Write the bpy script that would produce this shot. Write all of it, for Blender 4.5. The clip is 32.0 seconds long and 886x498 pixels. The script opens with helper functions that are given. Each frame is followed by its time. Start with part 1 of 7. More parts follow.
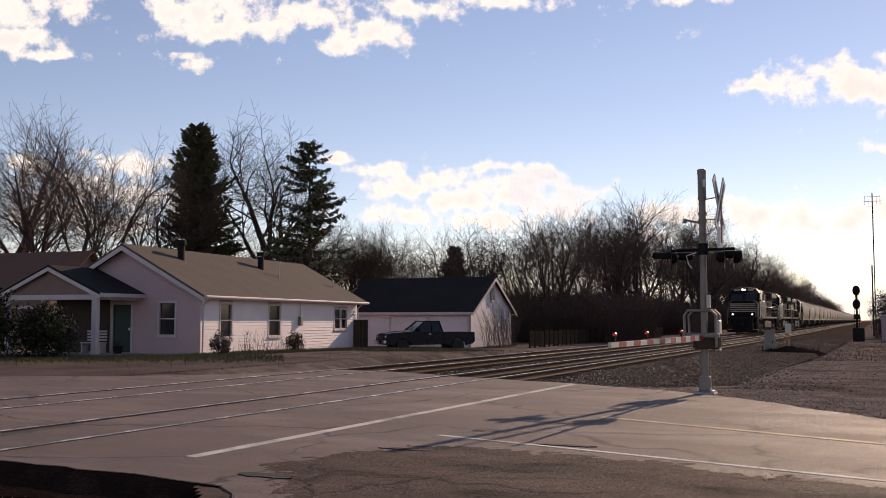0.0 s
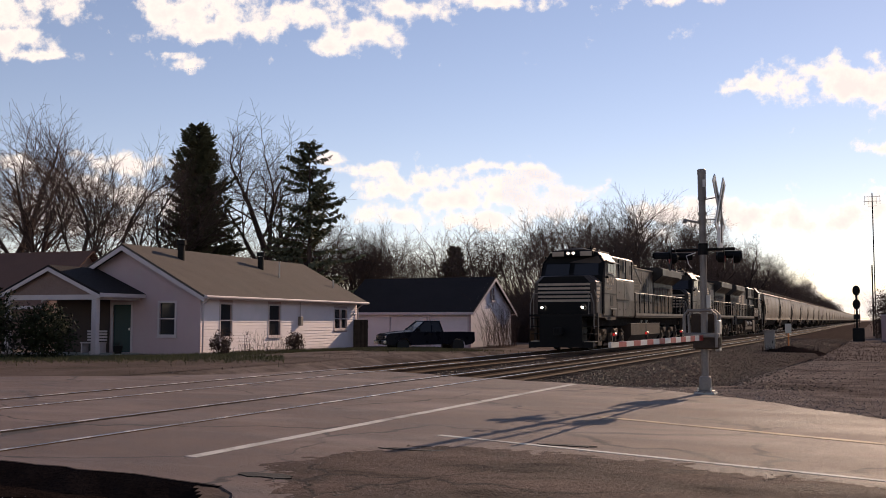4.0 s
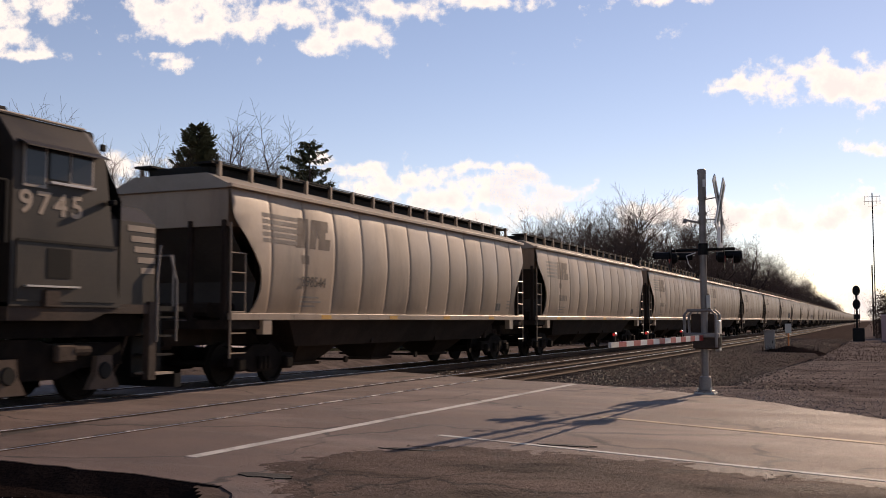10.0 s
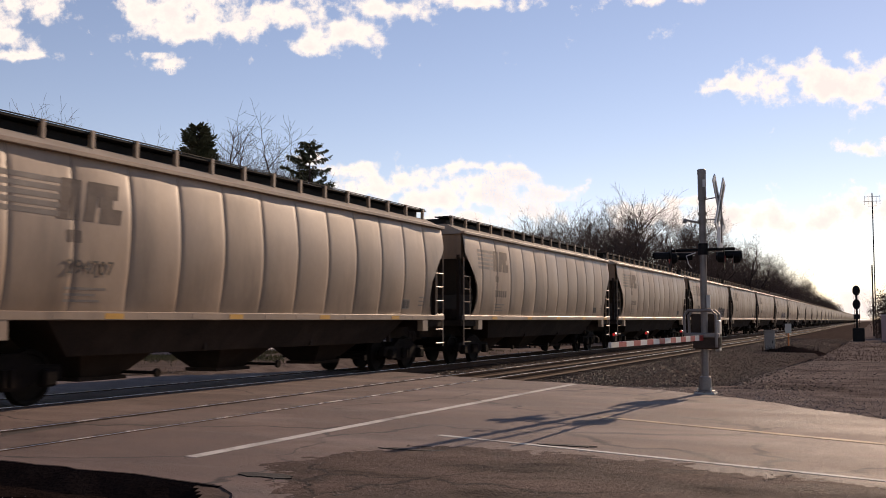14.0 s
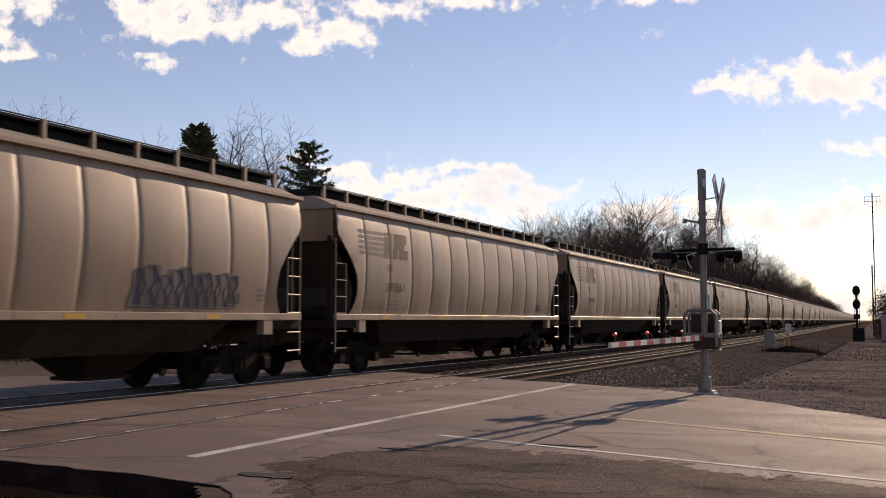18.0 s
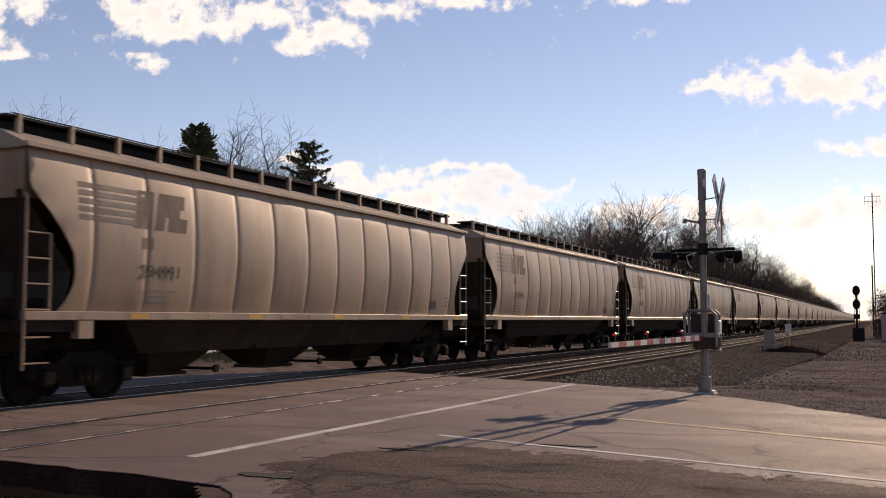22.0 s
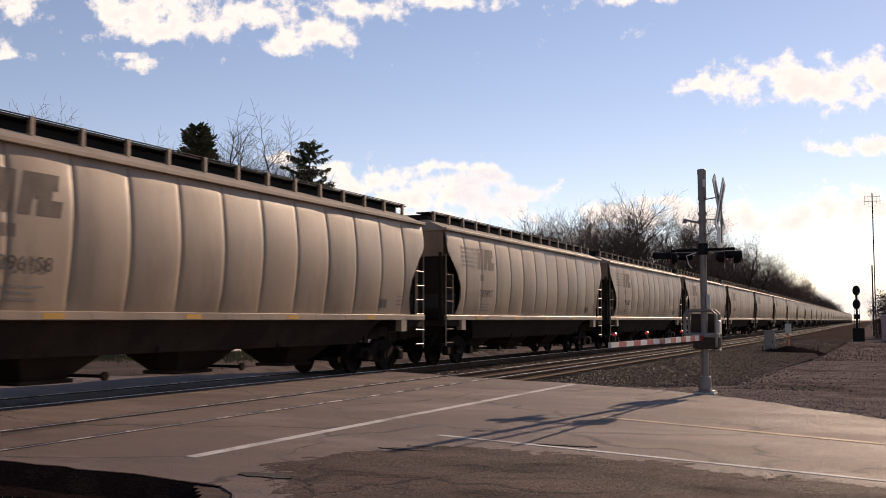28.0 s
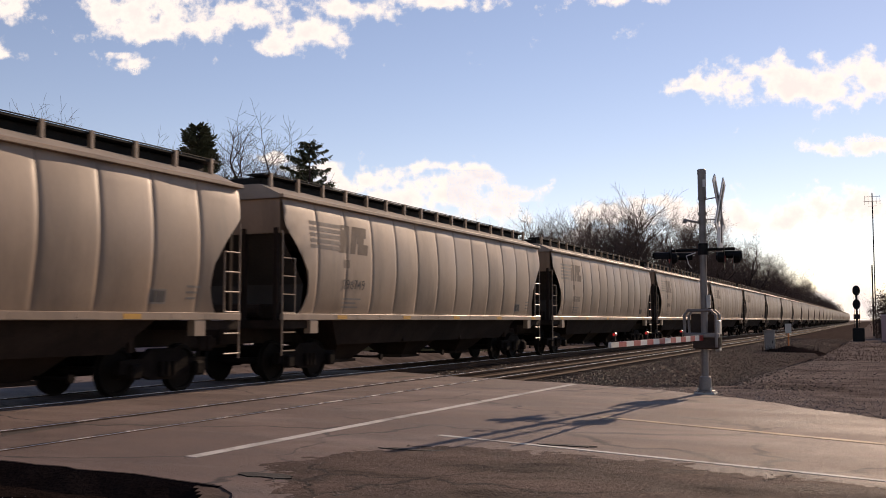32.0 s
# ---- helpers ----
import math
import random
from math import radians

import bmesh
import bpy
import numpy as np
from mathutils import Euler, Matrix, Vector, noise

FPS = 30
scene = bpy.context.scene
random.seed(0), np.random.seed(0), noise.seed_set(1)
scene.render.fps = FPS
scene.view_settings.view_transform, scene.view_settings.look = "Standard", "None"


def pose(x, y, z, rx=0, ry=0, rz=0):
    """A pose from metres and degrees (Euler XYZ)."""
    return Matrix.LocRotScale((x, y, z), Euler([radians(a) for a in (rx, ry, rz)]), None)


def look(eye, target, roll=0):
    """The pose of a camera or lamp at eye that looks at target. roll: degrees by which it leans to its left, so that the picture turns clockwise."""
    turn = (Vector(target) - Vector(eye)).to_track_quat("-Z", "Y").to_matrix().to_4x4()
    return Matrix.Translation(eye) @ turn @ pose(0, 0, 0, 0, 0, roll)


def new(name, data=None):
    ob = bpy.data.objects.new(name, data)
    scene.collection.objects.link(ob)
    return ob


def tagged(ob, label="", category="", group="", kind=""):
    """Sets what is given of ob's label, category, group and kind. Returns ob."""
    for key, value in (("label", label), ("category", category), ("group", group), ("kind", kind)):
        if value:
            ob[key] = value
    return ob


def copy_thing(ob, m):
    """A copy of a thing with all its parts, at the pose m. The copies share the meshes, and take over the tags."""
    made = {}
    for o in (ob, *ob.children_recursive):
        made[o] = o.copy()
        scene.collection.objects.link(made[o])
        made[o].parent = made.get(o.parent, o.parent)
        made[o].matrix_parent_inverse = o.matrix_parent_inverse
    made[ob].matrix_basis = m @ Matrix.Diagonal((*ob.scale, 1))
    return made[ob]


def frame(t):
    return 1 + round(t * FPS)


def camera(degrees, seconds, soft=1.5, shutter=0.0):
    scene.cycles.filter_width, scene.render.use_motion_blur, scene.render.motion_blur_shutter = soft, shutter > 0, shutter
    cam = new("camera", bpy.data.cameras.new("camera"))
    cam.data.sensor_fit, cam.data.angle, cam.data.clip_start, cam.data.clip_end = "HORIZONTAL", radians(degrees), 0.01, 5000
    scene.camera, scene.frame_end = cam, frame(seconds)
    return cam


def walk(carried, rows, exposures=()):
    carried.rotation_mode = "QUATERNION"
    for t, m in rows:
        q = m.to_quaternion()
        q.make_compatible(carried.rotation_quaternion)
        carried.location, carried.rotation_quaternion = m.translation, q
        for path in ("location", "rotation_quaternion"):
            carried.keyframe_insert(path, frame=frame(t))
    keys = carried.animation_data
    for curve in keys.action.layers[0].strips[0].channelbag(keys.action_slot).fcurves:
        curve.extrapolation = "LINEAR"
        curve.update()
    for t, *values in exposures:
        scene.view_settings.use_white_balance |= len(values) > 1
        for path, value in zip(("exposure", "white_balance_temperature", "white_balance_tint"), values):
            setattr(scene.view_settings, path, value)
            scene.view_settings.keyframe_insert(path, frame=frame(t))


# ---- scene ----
import functools
# camera on a tripod beside the road; +Y runs along the tracks, rail tops at z = 0
EYE = Vector((0.0, 0.0, 1.39))
YAW, TILT = 24.4, 4.1
cam = camera(48.25, 32.0, soft=0.9, shutter=0.15)
SHOT = pose(*EYE, 90 + TILT, 0, YAW)
walk(cam, [(0, SHOT), (32, SHOT)], exposures=[(0, 0.0, 7200, 18), (32, 0.0, 7200, 18)])

# ---- daylight: low winter sun almost along the tracks ----
SUN_TURN, SUN_HIGH = 9.0, 23.0        # degrees from +Y towards +X, degrees above the horizon
world = bpy.data.worlds.new("sky")
scene.world = world
world.use_nodes = True
wn = world.node_tree.nodes
sky = wn.new("ShaderNodeTexSky")
sky.sky_type, sky.sun_disc = "NISHITA", False
sky.sun_elevation, sky.sun_rotation = radians(SUN_HIGH), radians(SUN_TURN)
sky.air_density, sky.dust_density, sky.ozone_density = 1.0, 0.05, 3.0
sky.altitude = 900.0
wn["Background"].inputs["Strength"].default_value = 0.13
haze = wn.new("ShaderNodeMix")             # thin lilac winter haze over the blue
haze.data_type, haze.blend_type = "RGBA", "MULTIPLY"
haze.inputs[0].default_value, haze.inputs[7].default_value = 1.0, (1.24, 1.02, 0.95, 1)
world.node_tree.links.new(sky.outputs[0], haze.inputs[6])
world.node_tree.links.new(haze.outputs[2], wn["Background"].inputs["Color"])
sun = new("sun", bpy.data.lights.new("sun", "SUN"))
sun.data.energy, sun.data.angle, sun.data.color = 4.5, radians(0.53), (1.0, 0.80, 0.60)
a, e = radians(SUN_TURN), radians(SUN_HIGH)
sun.matrix_world = look((0, 0, 60), Vector((0, 0, 60)) - Vector((math.sin(a) * math.cos(e), math.cos(a) * math.cos(e), math.sin(e))))


def plan(side, depth):
    """Plan position: metres to the right of the tripod's sight line, metres along it."""
    y = radians(YAW)
    return (side * math.cos(y) - depth * math.sin(y), side * math.sin(y) + depth * math.cos(y))


# ---- mesh and part helpers ----
class Shape:
    """Collects vertices and faces of one mesh."""

    def __init__(self):
        self.v, self.f = [], []

    def add(self, verts, faces):
        k = len(self.v)
        self.v.extend(tuple(p) for p in verts)
        self.f.extend(tuple(i + k for i in q) for q in faces)
        return self

    def box(self, x0, x1, y0, y1, z0, z1, bevel=0.0):
        if bevel <= 0:
            vs = [(x, y, z) for z in (z0, z1) for x, y in ((x0, y0), (x1, y0), (x1, y1), (x0, y1))]
            return self.add(vs, [(3, 2, 1, 0), (4, 5, 6, 7), (0, 1, 5, 4), (1, 2, 6, 5), (2, 3, 7, 6), (3, 0, 4, 7)])
        b = min(bevel, (x1 - x0) / 2.1, (y1 - y0) / 2.1, (z1 - z0) / 2.1)
        ring = lambda i, z: [(x0 + i, y0 + b, z), (x0 + b, y0 + i, z), (x1 - b, y0 + i, z), (x1 - i, y0 + b, z),
                             (x1 - i, y1 - b, z), (x1 - b, y1 - i, z), (x0 + b, y1 - i, z), (x0 + i, y1 - b, z)]
        inner = [(x0 + b, y0 + b), (x1 - b, y0 + b), (x1 - b, y1 - b), (x0 + b, y1 - b)]
        vs = [(x, y, z0) for x, y in inner] + ring(0, z0 + b) + ring(0, z1 - b) + [(x, y, z1) for x, y in inner]
        fs = [(3, 2, 1, 0), (20, 21, 22, 23)]
        for i in range(8):
            j = (i + 1) % 8
            fs.append((4 + i, 4 + j, 12 + j, 12 + i))
        for c in range(4):
            p, q, n = 4 + 2 * c, 5 + 2 * c, 4 + (2 * c + 2) % 8
            fs += [(c, q, p), (20 + c, p + 8, q + 8), (c, (c + 1) % 4, n, q), (20 + c, q + 8, n + 8, 20 + (c + 1) % 4)]
        return self.add(vs, fs)

    def prism(self, poly, lo, hi, axis="x"):
        """A closed outline pushed along an axis. The outline is in the other two axes, in order."""
        n = len(poly)
        put = {"x": lambda p, h: (h, p[0], p[1]), "y": lambda p, h: (p[0], h, p[1]), "z": lambda p, h: (p[0], p[1], h)}[axis]
        vs = [put(p, lo) for p in poly] + [put(p, hi) for p in poly]
        return self.add(vs, [tuple(range(n))[::-1], tuple(range(n, 2 * n))] + [(i, (i + 1) % n, n + (i + 1) % n, n + i) for i in range(n)])

    def tube(self, points, radii, sides=8, caps=True):
        pts = [Vector(p) for p in points]
        if not hasattr(radii, "__len__"):
            radii = [radii] * len(pts)
        k, n = len(self.v), len(pts)
        ref = None
        for i, p in enumerate(pts):
            d = (pts[min(i + 1, n - 1)] - pts[max(i - 1, 0)])
            d = d.normalized() if d.length > 1e-9 else Vector((0, 0, 1))
            if ref is None:
                ref = Vector((0, 0, 1)) if abs(d.z) < 0.9 else Vector((1, 0, 0))
            u = d.cross(ref).normalized()
            w = u.cross(d)
            ref = w if w.length > 0.5 else ref
            for s in range(sides):
                g = 2 * math.pi * (s + 0.5) / sides
                self.v.append(tuple(p + (u * math.cos(g) + w * math.sin(g)) * radii[i]))
        for i in range(n - 1):
            for s in range(sides):
                t = (s + 1) % sides
                self.f.append((k + i * sides + s, k + i * sides + t, k + (i + 1) * sides + t, k + (i + 1) * sides + s))
        if caps:
            self.f.append(tuple(k + s for s in range(sides))[::-1])
            self.f.append(tuple(k + (n - 1) * sides + s for s in range(sides)))
        return self

    def lathe(self, profile, axis="x", at=(0, 0, 0), sides=20):
        """A profile of (along, radius) turned about an axis through at."""
        k = len(self.v)
        for h, r in profile:
            for s in range(sides):
                g = 2 * math.pi * s / sides
                c, q = r * math.cos(g), r * math.sin(g)
                p = {"x": (h, c, q), "y": (q, h, c), "z": (c, q, h)}[axis]
                self.v.append((at[0] + p[0], at[1] + p[1], at[2] + p[2]))
        for i in range(len(profile) - 1):
            for s in range(sides):
                t = (s + 1) % sides
                self.f.append((k + i * sides + s, k + i * sides + t, k + (i + 1) * sides + t, k + (i + 1) * sides + s))
        self.f.append(tuple(k + s for s in range(sides))[::-1])
        self.f.append(tuple(k + (len(profile) - 1) * sides + s for s in range(sides)))
        return self

    def mesh(self, name, material, smooth=False):
        me = bpy.data.meshes.new(name)
        me.from_pydata(self.v, [], self.f)
        if material:
            me.materials.append(material)
        if smooth:
            me.shade_smooth()
            me.set_sharp_from_angle(angle=radians(38))
        me.update()
        return me


def part(name, shape, material, parent=None, label="", smooth=False):
    """One mesh object, a child of parent where one is given. shape: a Shape or a finished mesh."""
    ob = new(name, shape.mesh(name, material, smooth) if isinstance(shape, Shape) else shape)
    if parent:
        ob.parent = parent
    return tagged(ob, label)


def base(name, label, category, group="", at=None, kind=""):
    """An Empty at the foot of a thing, which parents its parts."""
    ob = tagged(new(name), label, category, group, kind)
    ob.empty_display_size = 0.2
    if at is not None:
        ob.matrix_world = at
    return ob


def structure(name, shape, material, label, category, smooth=False, kind="structure"):
    return tagged(part(name, shape, material, None, "", smooth), label, category, "", kind)


def box(*a):
    return Shape().box(*a)


def rod(p, q, r, sides=8):
    return Shape().tube([p, q], r, sides)


GLYPHS = {}


def glyph(text, size, material, depth, bold, name="lettering"):
    """Mesh of letters in the built-in font, made once."""
    key = (text, size, material.name, depth, bold)
    if key not in GLYPHS:
        cu = bpy.data.curves.new(name, "FONT")
        cu.body, cu.size, cu.extrude, cu.offset = text, size, depth, bold
        tmp = new(name, cu)
        me = bpy.data.meshes.new_from_object(tmp.evaluated_get(bpy.context.evaluated_depsgraph_get()))
        bpy.data.objects.remove(tmp)
        me.materials.clear()
        me.materials.append(material)
        GLYPHS[key] = me
    return GLYPHS[key]


def words(text, size, material, m, parent, name="lettering", depth=0.004, bold=0.0):
    """Raised letters; local x runs along the line, y up the letters."""
    ob = part(name, glyph(text, size, material, depth, bold, name), material, parent)
    ob.matrix_local = m
    return ob


# ---- materials ----
def surf(name, c1, c2, scale=3.0, rough=0.6, metal=0.0, bump=0.15, fine=40.0, stain=None, stain_scale=0.6, stain_amount=0.5, random=0.0, stretch=(1, 1, 1), cracks=0.0, spec=0.4):
    """Two colours mixed by a coarse and a fine noise, a stain colour with its own shapes, and a fine relief."""
    m = bpy.data.materials.new(name)
    m.use_nodes = True
    nt = m.node_tree
    n, l = nt.nodes, nt.links
    p = n["Principled BSDF"]
    co = n.new("ShaderNodeTexCoord")
    mp = n.new("ShaderNodeMapping")
    mp.inputs["Scale"].default_value = stretch
    l.new(co.outputs["Object"], mp.inputs["Vector"])

    def noise_of(s, detail, lo, hi):
        t = n.new("ShaderNodeTexNoise")
        t.inputs["Scale"].default_value, t.inputs["Detail"].default_value, t.inputs["Roughness"].default_value = s, detail, 0.62
        l.new(mp.outputs[0], t.inputs["Vector"])
        r = n.new("ShaderNodeMapRange")
        r.inputs["From Min"].default_value, r.inputs["From Max"].default_value = lo, hi
        l.new(t.outputs["Fac"], r.inputs["Value"])
        return r.outputs[0]

    def mix(fac, a, b):
        x = n.new("ShaderNodeMix")
        x.data_type = "RGBA"
        for sock, val in ((x.inputs[0], fac), (x.inputs[6], a), (x.inputs[7], b)):
            if isinstance(val, tuple):
                sock.default_value = (*val, 1)
            elif isinstance(val, float):
                sock.default_value = val
            else:
                l.new(val, sock)
        return x.outputs[2]

    coarse, grain = noise_of(scale, 6, 0.3, 0.7), noise_of(fine, 4, 0.25, 0.75)
    half = n.new("ShaderNodeMath")
    half.operation = "MULTIPLY_ADD"
    l.new(grain, half.inputs[0])
    half.inputs[1].default_value = 0.45
    part_of = n.new("ShaderNodeMath")
    part_of.operation = "MULTIPLY"
    l.new(coarse, part_of.inputs[0])
    part_of.inputs[1].default_value = 0.6
    l.new(part_of.outputs[0], half.inputs[2])
    colour = mix(half.outputs[0], c1, c2)
    if stain:
        s = n.new("ShaderNodeMath")
        s.operation = "MULTIPLY"
        l.new(noise_of(stain_scale, 8, 0.48, 0.68), s.inputs[0])
        s.inputs[1].default_value = stain_amount
        colour = mix(s.outputs[0], colour, stain)
    if cracks:
        wob = n.new("ShaderNodeTexNoise")
        wob.inputs["Scale"].default_value, wob.inputs["Detail"].default_value = 1.2, 5
        l.new(co.outputs["Object"], wob.inputs["Vector"])
        push = n.new("ShaderNodeVectorMath")
        push.operation = "MULTIPLY_ADD"
        l.new(wob.outputs["Color"], push.inputs[0])
        push.inputs[1].default_value = (1.1, 1.1, 0)
        l.new(co.outputs["Object"], push.inputs[2])
        vo = n.new("ShaderNodeTexVoronoi")
        vo.feature = "DISTANCE_TO_EDGE"
        vo.inputs["Scale"].default_value = cracks
        l.new(push.outputs[0], vo.inputs["Vector"])
        edge = n.new("ShaderNodeMapRange")
        edge.inputs["From Min"].default_value, edge.inputs["From Max"].default_value = 0.005, 0.016
        edge.inputs["To Min"].default_value, edge.inputs["To Max"].default_value = 1.0, 0.0
        l.new(vo.outputs["Distance"], edge.inputs["Value"])
        some = n.new("ShaderNodeMath")
        some.operation = "MULTIPLY"
        l.new(edge.outputs[0], some.inputs[0])
        l.new(noise_of(0.35, 3, 0.40, 0.52), some.inputs[1])
        colour = mix(some.outputs[0], colour, (0.042, 0.032, 0.028))
    if random:
        info = n.new("ShaderNodeObjectInfo")
        hsv = n.new("ShaderNodeHueSaturation")
        r = n.new("ShaderNodeMapRange")
        r.inputs["To Min"].default_value, r.inputs["To Max"].default_value = 1 - random, 1 + random
        l.new(info.outputs["Random"], r.inputs["Value"])
        l.new(r.outputs[0], hsv.inputs["Value"])
        l.new(colour, hsv.inputs["Color"])
        colour = hsv.outputs[0]
    l.new(colour, p.inputs["Base Color"])
    rr = n.new("ShaderNodeMapRange")
    rr.inputs["To Min"].default_value, rr.inputs["To Max"].default_value = max(0.05, rough - 0.1), min(1, rough + 0.12)
    l.new(coarse, rr.inputs["Value"])
    l.new(rr.outputs[0], p.inputs["Roughness"])
    p.inputs["Metallic"].default_value = metal
    p.inputs["Specular IOR Level"].default_value = spec
    if bump:
        b = n.new("ShaderNodeBump")
        b.inputs["Strength"].default_value, b.inputs["Distance"].default_value = bump, 0.02
        l.new(grain, b.inputs["Height"])
        l.new(b.outputs[0], p.inputs["Normal"])
    return m


def glow(name, colour, strength):
    m = bpy.data.materials.new(name)
    m.use_nodes = True
    p = m.node_tree.nodes["Principled BSDF"]
    p.inputs["Base Color"].default_value = (*colour, 1)
    p.inputs["Emission Color"].default_value = (*colour, 1)
    p.inputs["Emission Strength"].default_value = strength
    return m


def pane_glass(name, tint=(0.02, 0.025, 0.03)):
    m = bpy.data.materials.new(name)
    m.use_nodes = True
    p = m.node_tree.nodes["Principled BSDF"]
    p.inputs["Base Color"].default_value = (*tint, 1)
    p.inputs["Roughness"].default_value = 0.12
    p.inputs["Specular IOR Level"].default_value = 0.3
    return m


ASPHALT = surf("old_asphalt", (0.048, 0.032, 0.0265), (0.188, 0.126, 0.105), 1.2, 0.73, 0, 0.6, 55, (0.27, 0.2, 0.172), 0.55, 0.6, 0, (0.4, 1, 1), 0.3, spec=0.5)
APRON = surf("rough_asphalt", (0.016, 0.011, 0.009), (0.19, 0.133, 0.11), 2.2, 0.85, 0, 0.8, 45, (0.016, 0.012, 0.010), 1.1, 0.95, 0, (0.45, 1, 1), 0.45, spec=0.1)
GRAVEL = surf("gravel_ground", (0.06, 0.048, 0.042), (0.27, 0.22, 0.196), 1.6, 0.9, 0, 0.9, 26, (0.055, 0.043, 0.037), 0.3, 0.85, spec=0.0)
PEBBLE = surf("pale_limestone_chip", (0.05, 0.041, 0.036), (0.30, 0.25, 0.225), 6.0, 0.6, 0, 0.3, 30, None, spec=0.3)
GRASS = surf("winter_grass", (0.09, 0.085, 0.04), (0.16, 0.14, 0.075), 0.6, 0.95, 0, 1.0, 22, (0.06, 0.075, 0.025), 0.5, 0.7, spec=0.15)
BALLAST = surf("ballast_stone", (0.024, 0.018, 0.015), (0.115, 0.088, 0.075), 2.0, 0.9, 0, 1.0, 14, (0.04, 0.03, 0.026), 1.0, 0.6, spec=0.0)
STONE = surf("ballast_chip", (0.018, 0.0135, 0.011), (0.10, 0.076, 0.064), 6.0, 0.6, 0, 0.3, 30, None, spec=0.2)
PAINT_W = surf("worn_white_line", (0.42, 0.40, 0.37), (0.62, 0.6, 0.56), 2.0, 0.8, 0, 0.3, 40, (0.13, 0.115, 0.105), 1.6, 0.8)
PAINT_Y = surf("worn_yellow_line", (0.42, 0.30, 0.18), (0.50, 0.38, 0.26), 2.0, 0.8, 0, 0.3, 40, (0.13, 0.115, 0.105), 1.4, 0.85)
RUST = surf("rusty_rail", (0.05, 0.027, 0.018), (0.10, 0.058, 0.038), 2.0, 0.85, 0.1, 0.4, 30, spec=0.1)
RAILTOP = surf("polished_rail_head", (0.52, 0.45, 0.39), (0.72, 0.64, 0.57), 1.5, 0.24, 1.0, 0.03, 60, (0.14, 0.10, 0.078), 0.12, 0.5)
TIE = surf("weathered_tie", (0.03, 0.023, 0.019), (0.075, 0.06, 0.05), 3.0, 0.9, 0, 0.5, 30, random=0.25, spec=0.0)
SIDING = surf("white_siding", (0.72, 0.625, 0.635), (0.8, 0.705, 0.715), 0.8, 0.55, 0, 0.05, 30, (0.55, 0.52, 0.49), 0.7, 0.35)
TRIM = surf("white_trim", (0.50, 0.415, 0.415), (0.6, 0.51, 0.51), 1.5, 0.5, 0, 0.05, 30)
# white wall set darker and pinker; the gable's shade is in this colour
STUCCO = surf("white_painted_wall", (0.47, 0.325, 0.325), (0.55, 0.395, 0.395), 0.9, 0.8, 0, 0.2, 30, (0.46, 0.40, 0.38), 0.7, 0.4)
SHINGLE = surf("grey_brown_shingle", (0.075, 0.06, 0.052), (0.13, 0.108, 0.094), 0.7, 0.95, 0, 0.6, 18, (0.09, 0.08, 0.07), 0.4, 0.5, spec=0.15)
SHINGLE_D = surf("dark_shingle", (0.018, 0.014, 0.014), (0.036, 0.03, 0.03), 0.8, 0.95, 0, 0.6, 18, spec=0.15)
SHINGLE_B = surf("brown_shingle", (0.13, 0.062, 0.045), (0.19, 0.10, 0.075), 0.7, 0.95, 0, 0.6, 18)
BRICKY = surf("tan_brick_wall", (0.20, 0.125, 0.105), (0.29, 0.19, 0.16), 2.0, 0.9, 0, 0.4, 14)
DARK = surf("dark_metal", (0.009, 0.0085, 0.0085), (0.024, 0.022, 0.021), 1.5, 0.65, 0.1, 0.1, 30, spec=0.1)
GLASS = pane_glass("dark_window_glass", (0.03, 0.03, 0.034))
# dark earth colour, also used as painted shadow below the road edge
SOIL_SHADE = surf("black_tarry_soil", (0.008, 0.0055, 0.005), (0.024, 0.017, 0.015), 2.0, 0.9, 0, 0.8, 20, spec=0.0)
GREENDOOR = surf("dark_green_door", (0.012, 0.035, 0.032), (0.02, 0.05, 0.045), 1.5, 0.5, 0, 0.05, 30)
BARK = surf("grey_bark", (0.04, 0.028, 0.024), (0.085, 0.062, 0.053), 4.0, 0.95, 0, 0.6, 25, random=0.25, spec=0.1)
TWIG = surf("bare_twig", (0.066, 0.044, 0.036), (0.135, 0.094, 0.078), 4.0, 0.95, 0, 0.2, 25, random=0.25, spec=0.1)
NEEDLE = surf("conifer_needles", (0.07, 0.076, 0.044), (0.15, 0.15, 0.09), 1.2, 0.8, 0, 0.2, 20, random=0.15, spec=0.15)
SHRUB = surf("evergreen_shrub", (0.012, 0.016, 0.007), (0.03, 0.034, 0.016), 2.0, 0.8, 0, 0.2, 20, spec=0.15)
BRUSH = surf("red_brown_brush", (0.045, 0.029, 0.024), (0.10, 0.066, 0.054), 3.0, 0.9, 0, 0.2, 20, spec=0.1)
GALV = surf("galvanised_steel", (0.19, 0.163, 0.144), (0.31, 0.272, 0.245), 2.5, 0.55, 0.4, 0.06, 40, (0.09, 0.072, 0.06), 1.2, 0.6)
ALU = surf("aluminium_cabinet", (0.38, 0.35, 0.32), (0.5, 0.47, 0.44), 2.0, 0.45, 0.5, 0.05, 40)
WHITE = surf("white_reflective", (0.5, 0.47, 0.45), (0.64, 0.61, 0.58), 3.0, 0.5, 0, 0.03, 30)
RED = surf("red_reflective", (0.26, 0.016, 0.016), (0.36, 0.03, 0.026), 3.0, 0.45, 0, 0.03, 30)
BLACK = surf("black_paint", (0.006, 0.006, 0.0065), (0.013, 0.012, 0.012), 2.0, 0.5, 0, 0.05, 30, spec=0.08)
FENCE = surf("weathered_fence", (0.02, 0.016, 0.013), (0.045, 0.036, 0.03), 3.0, 0.9, 0, 0.3, 30, random=0.2, spec=0.0)
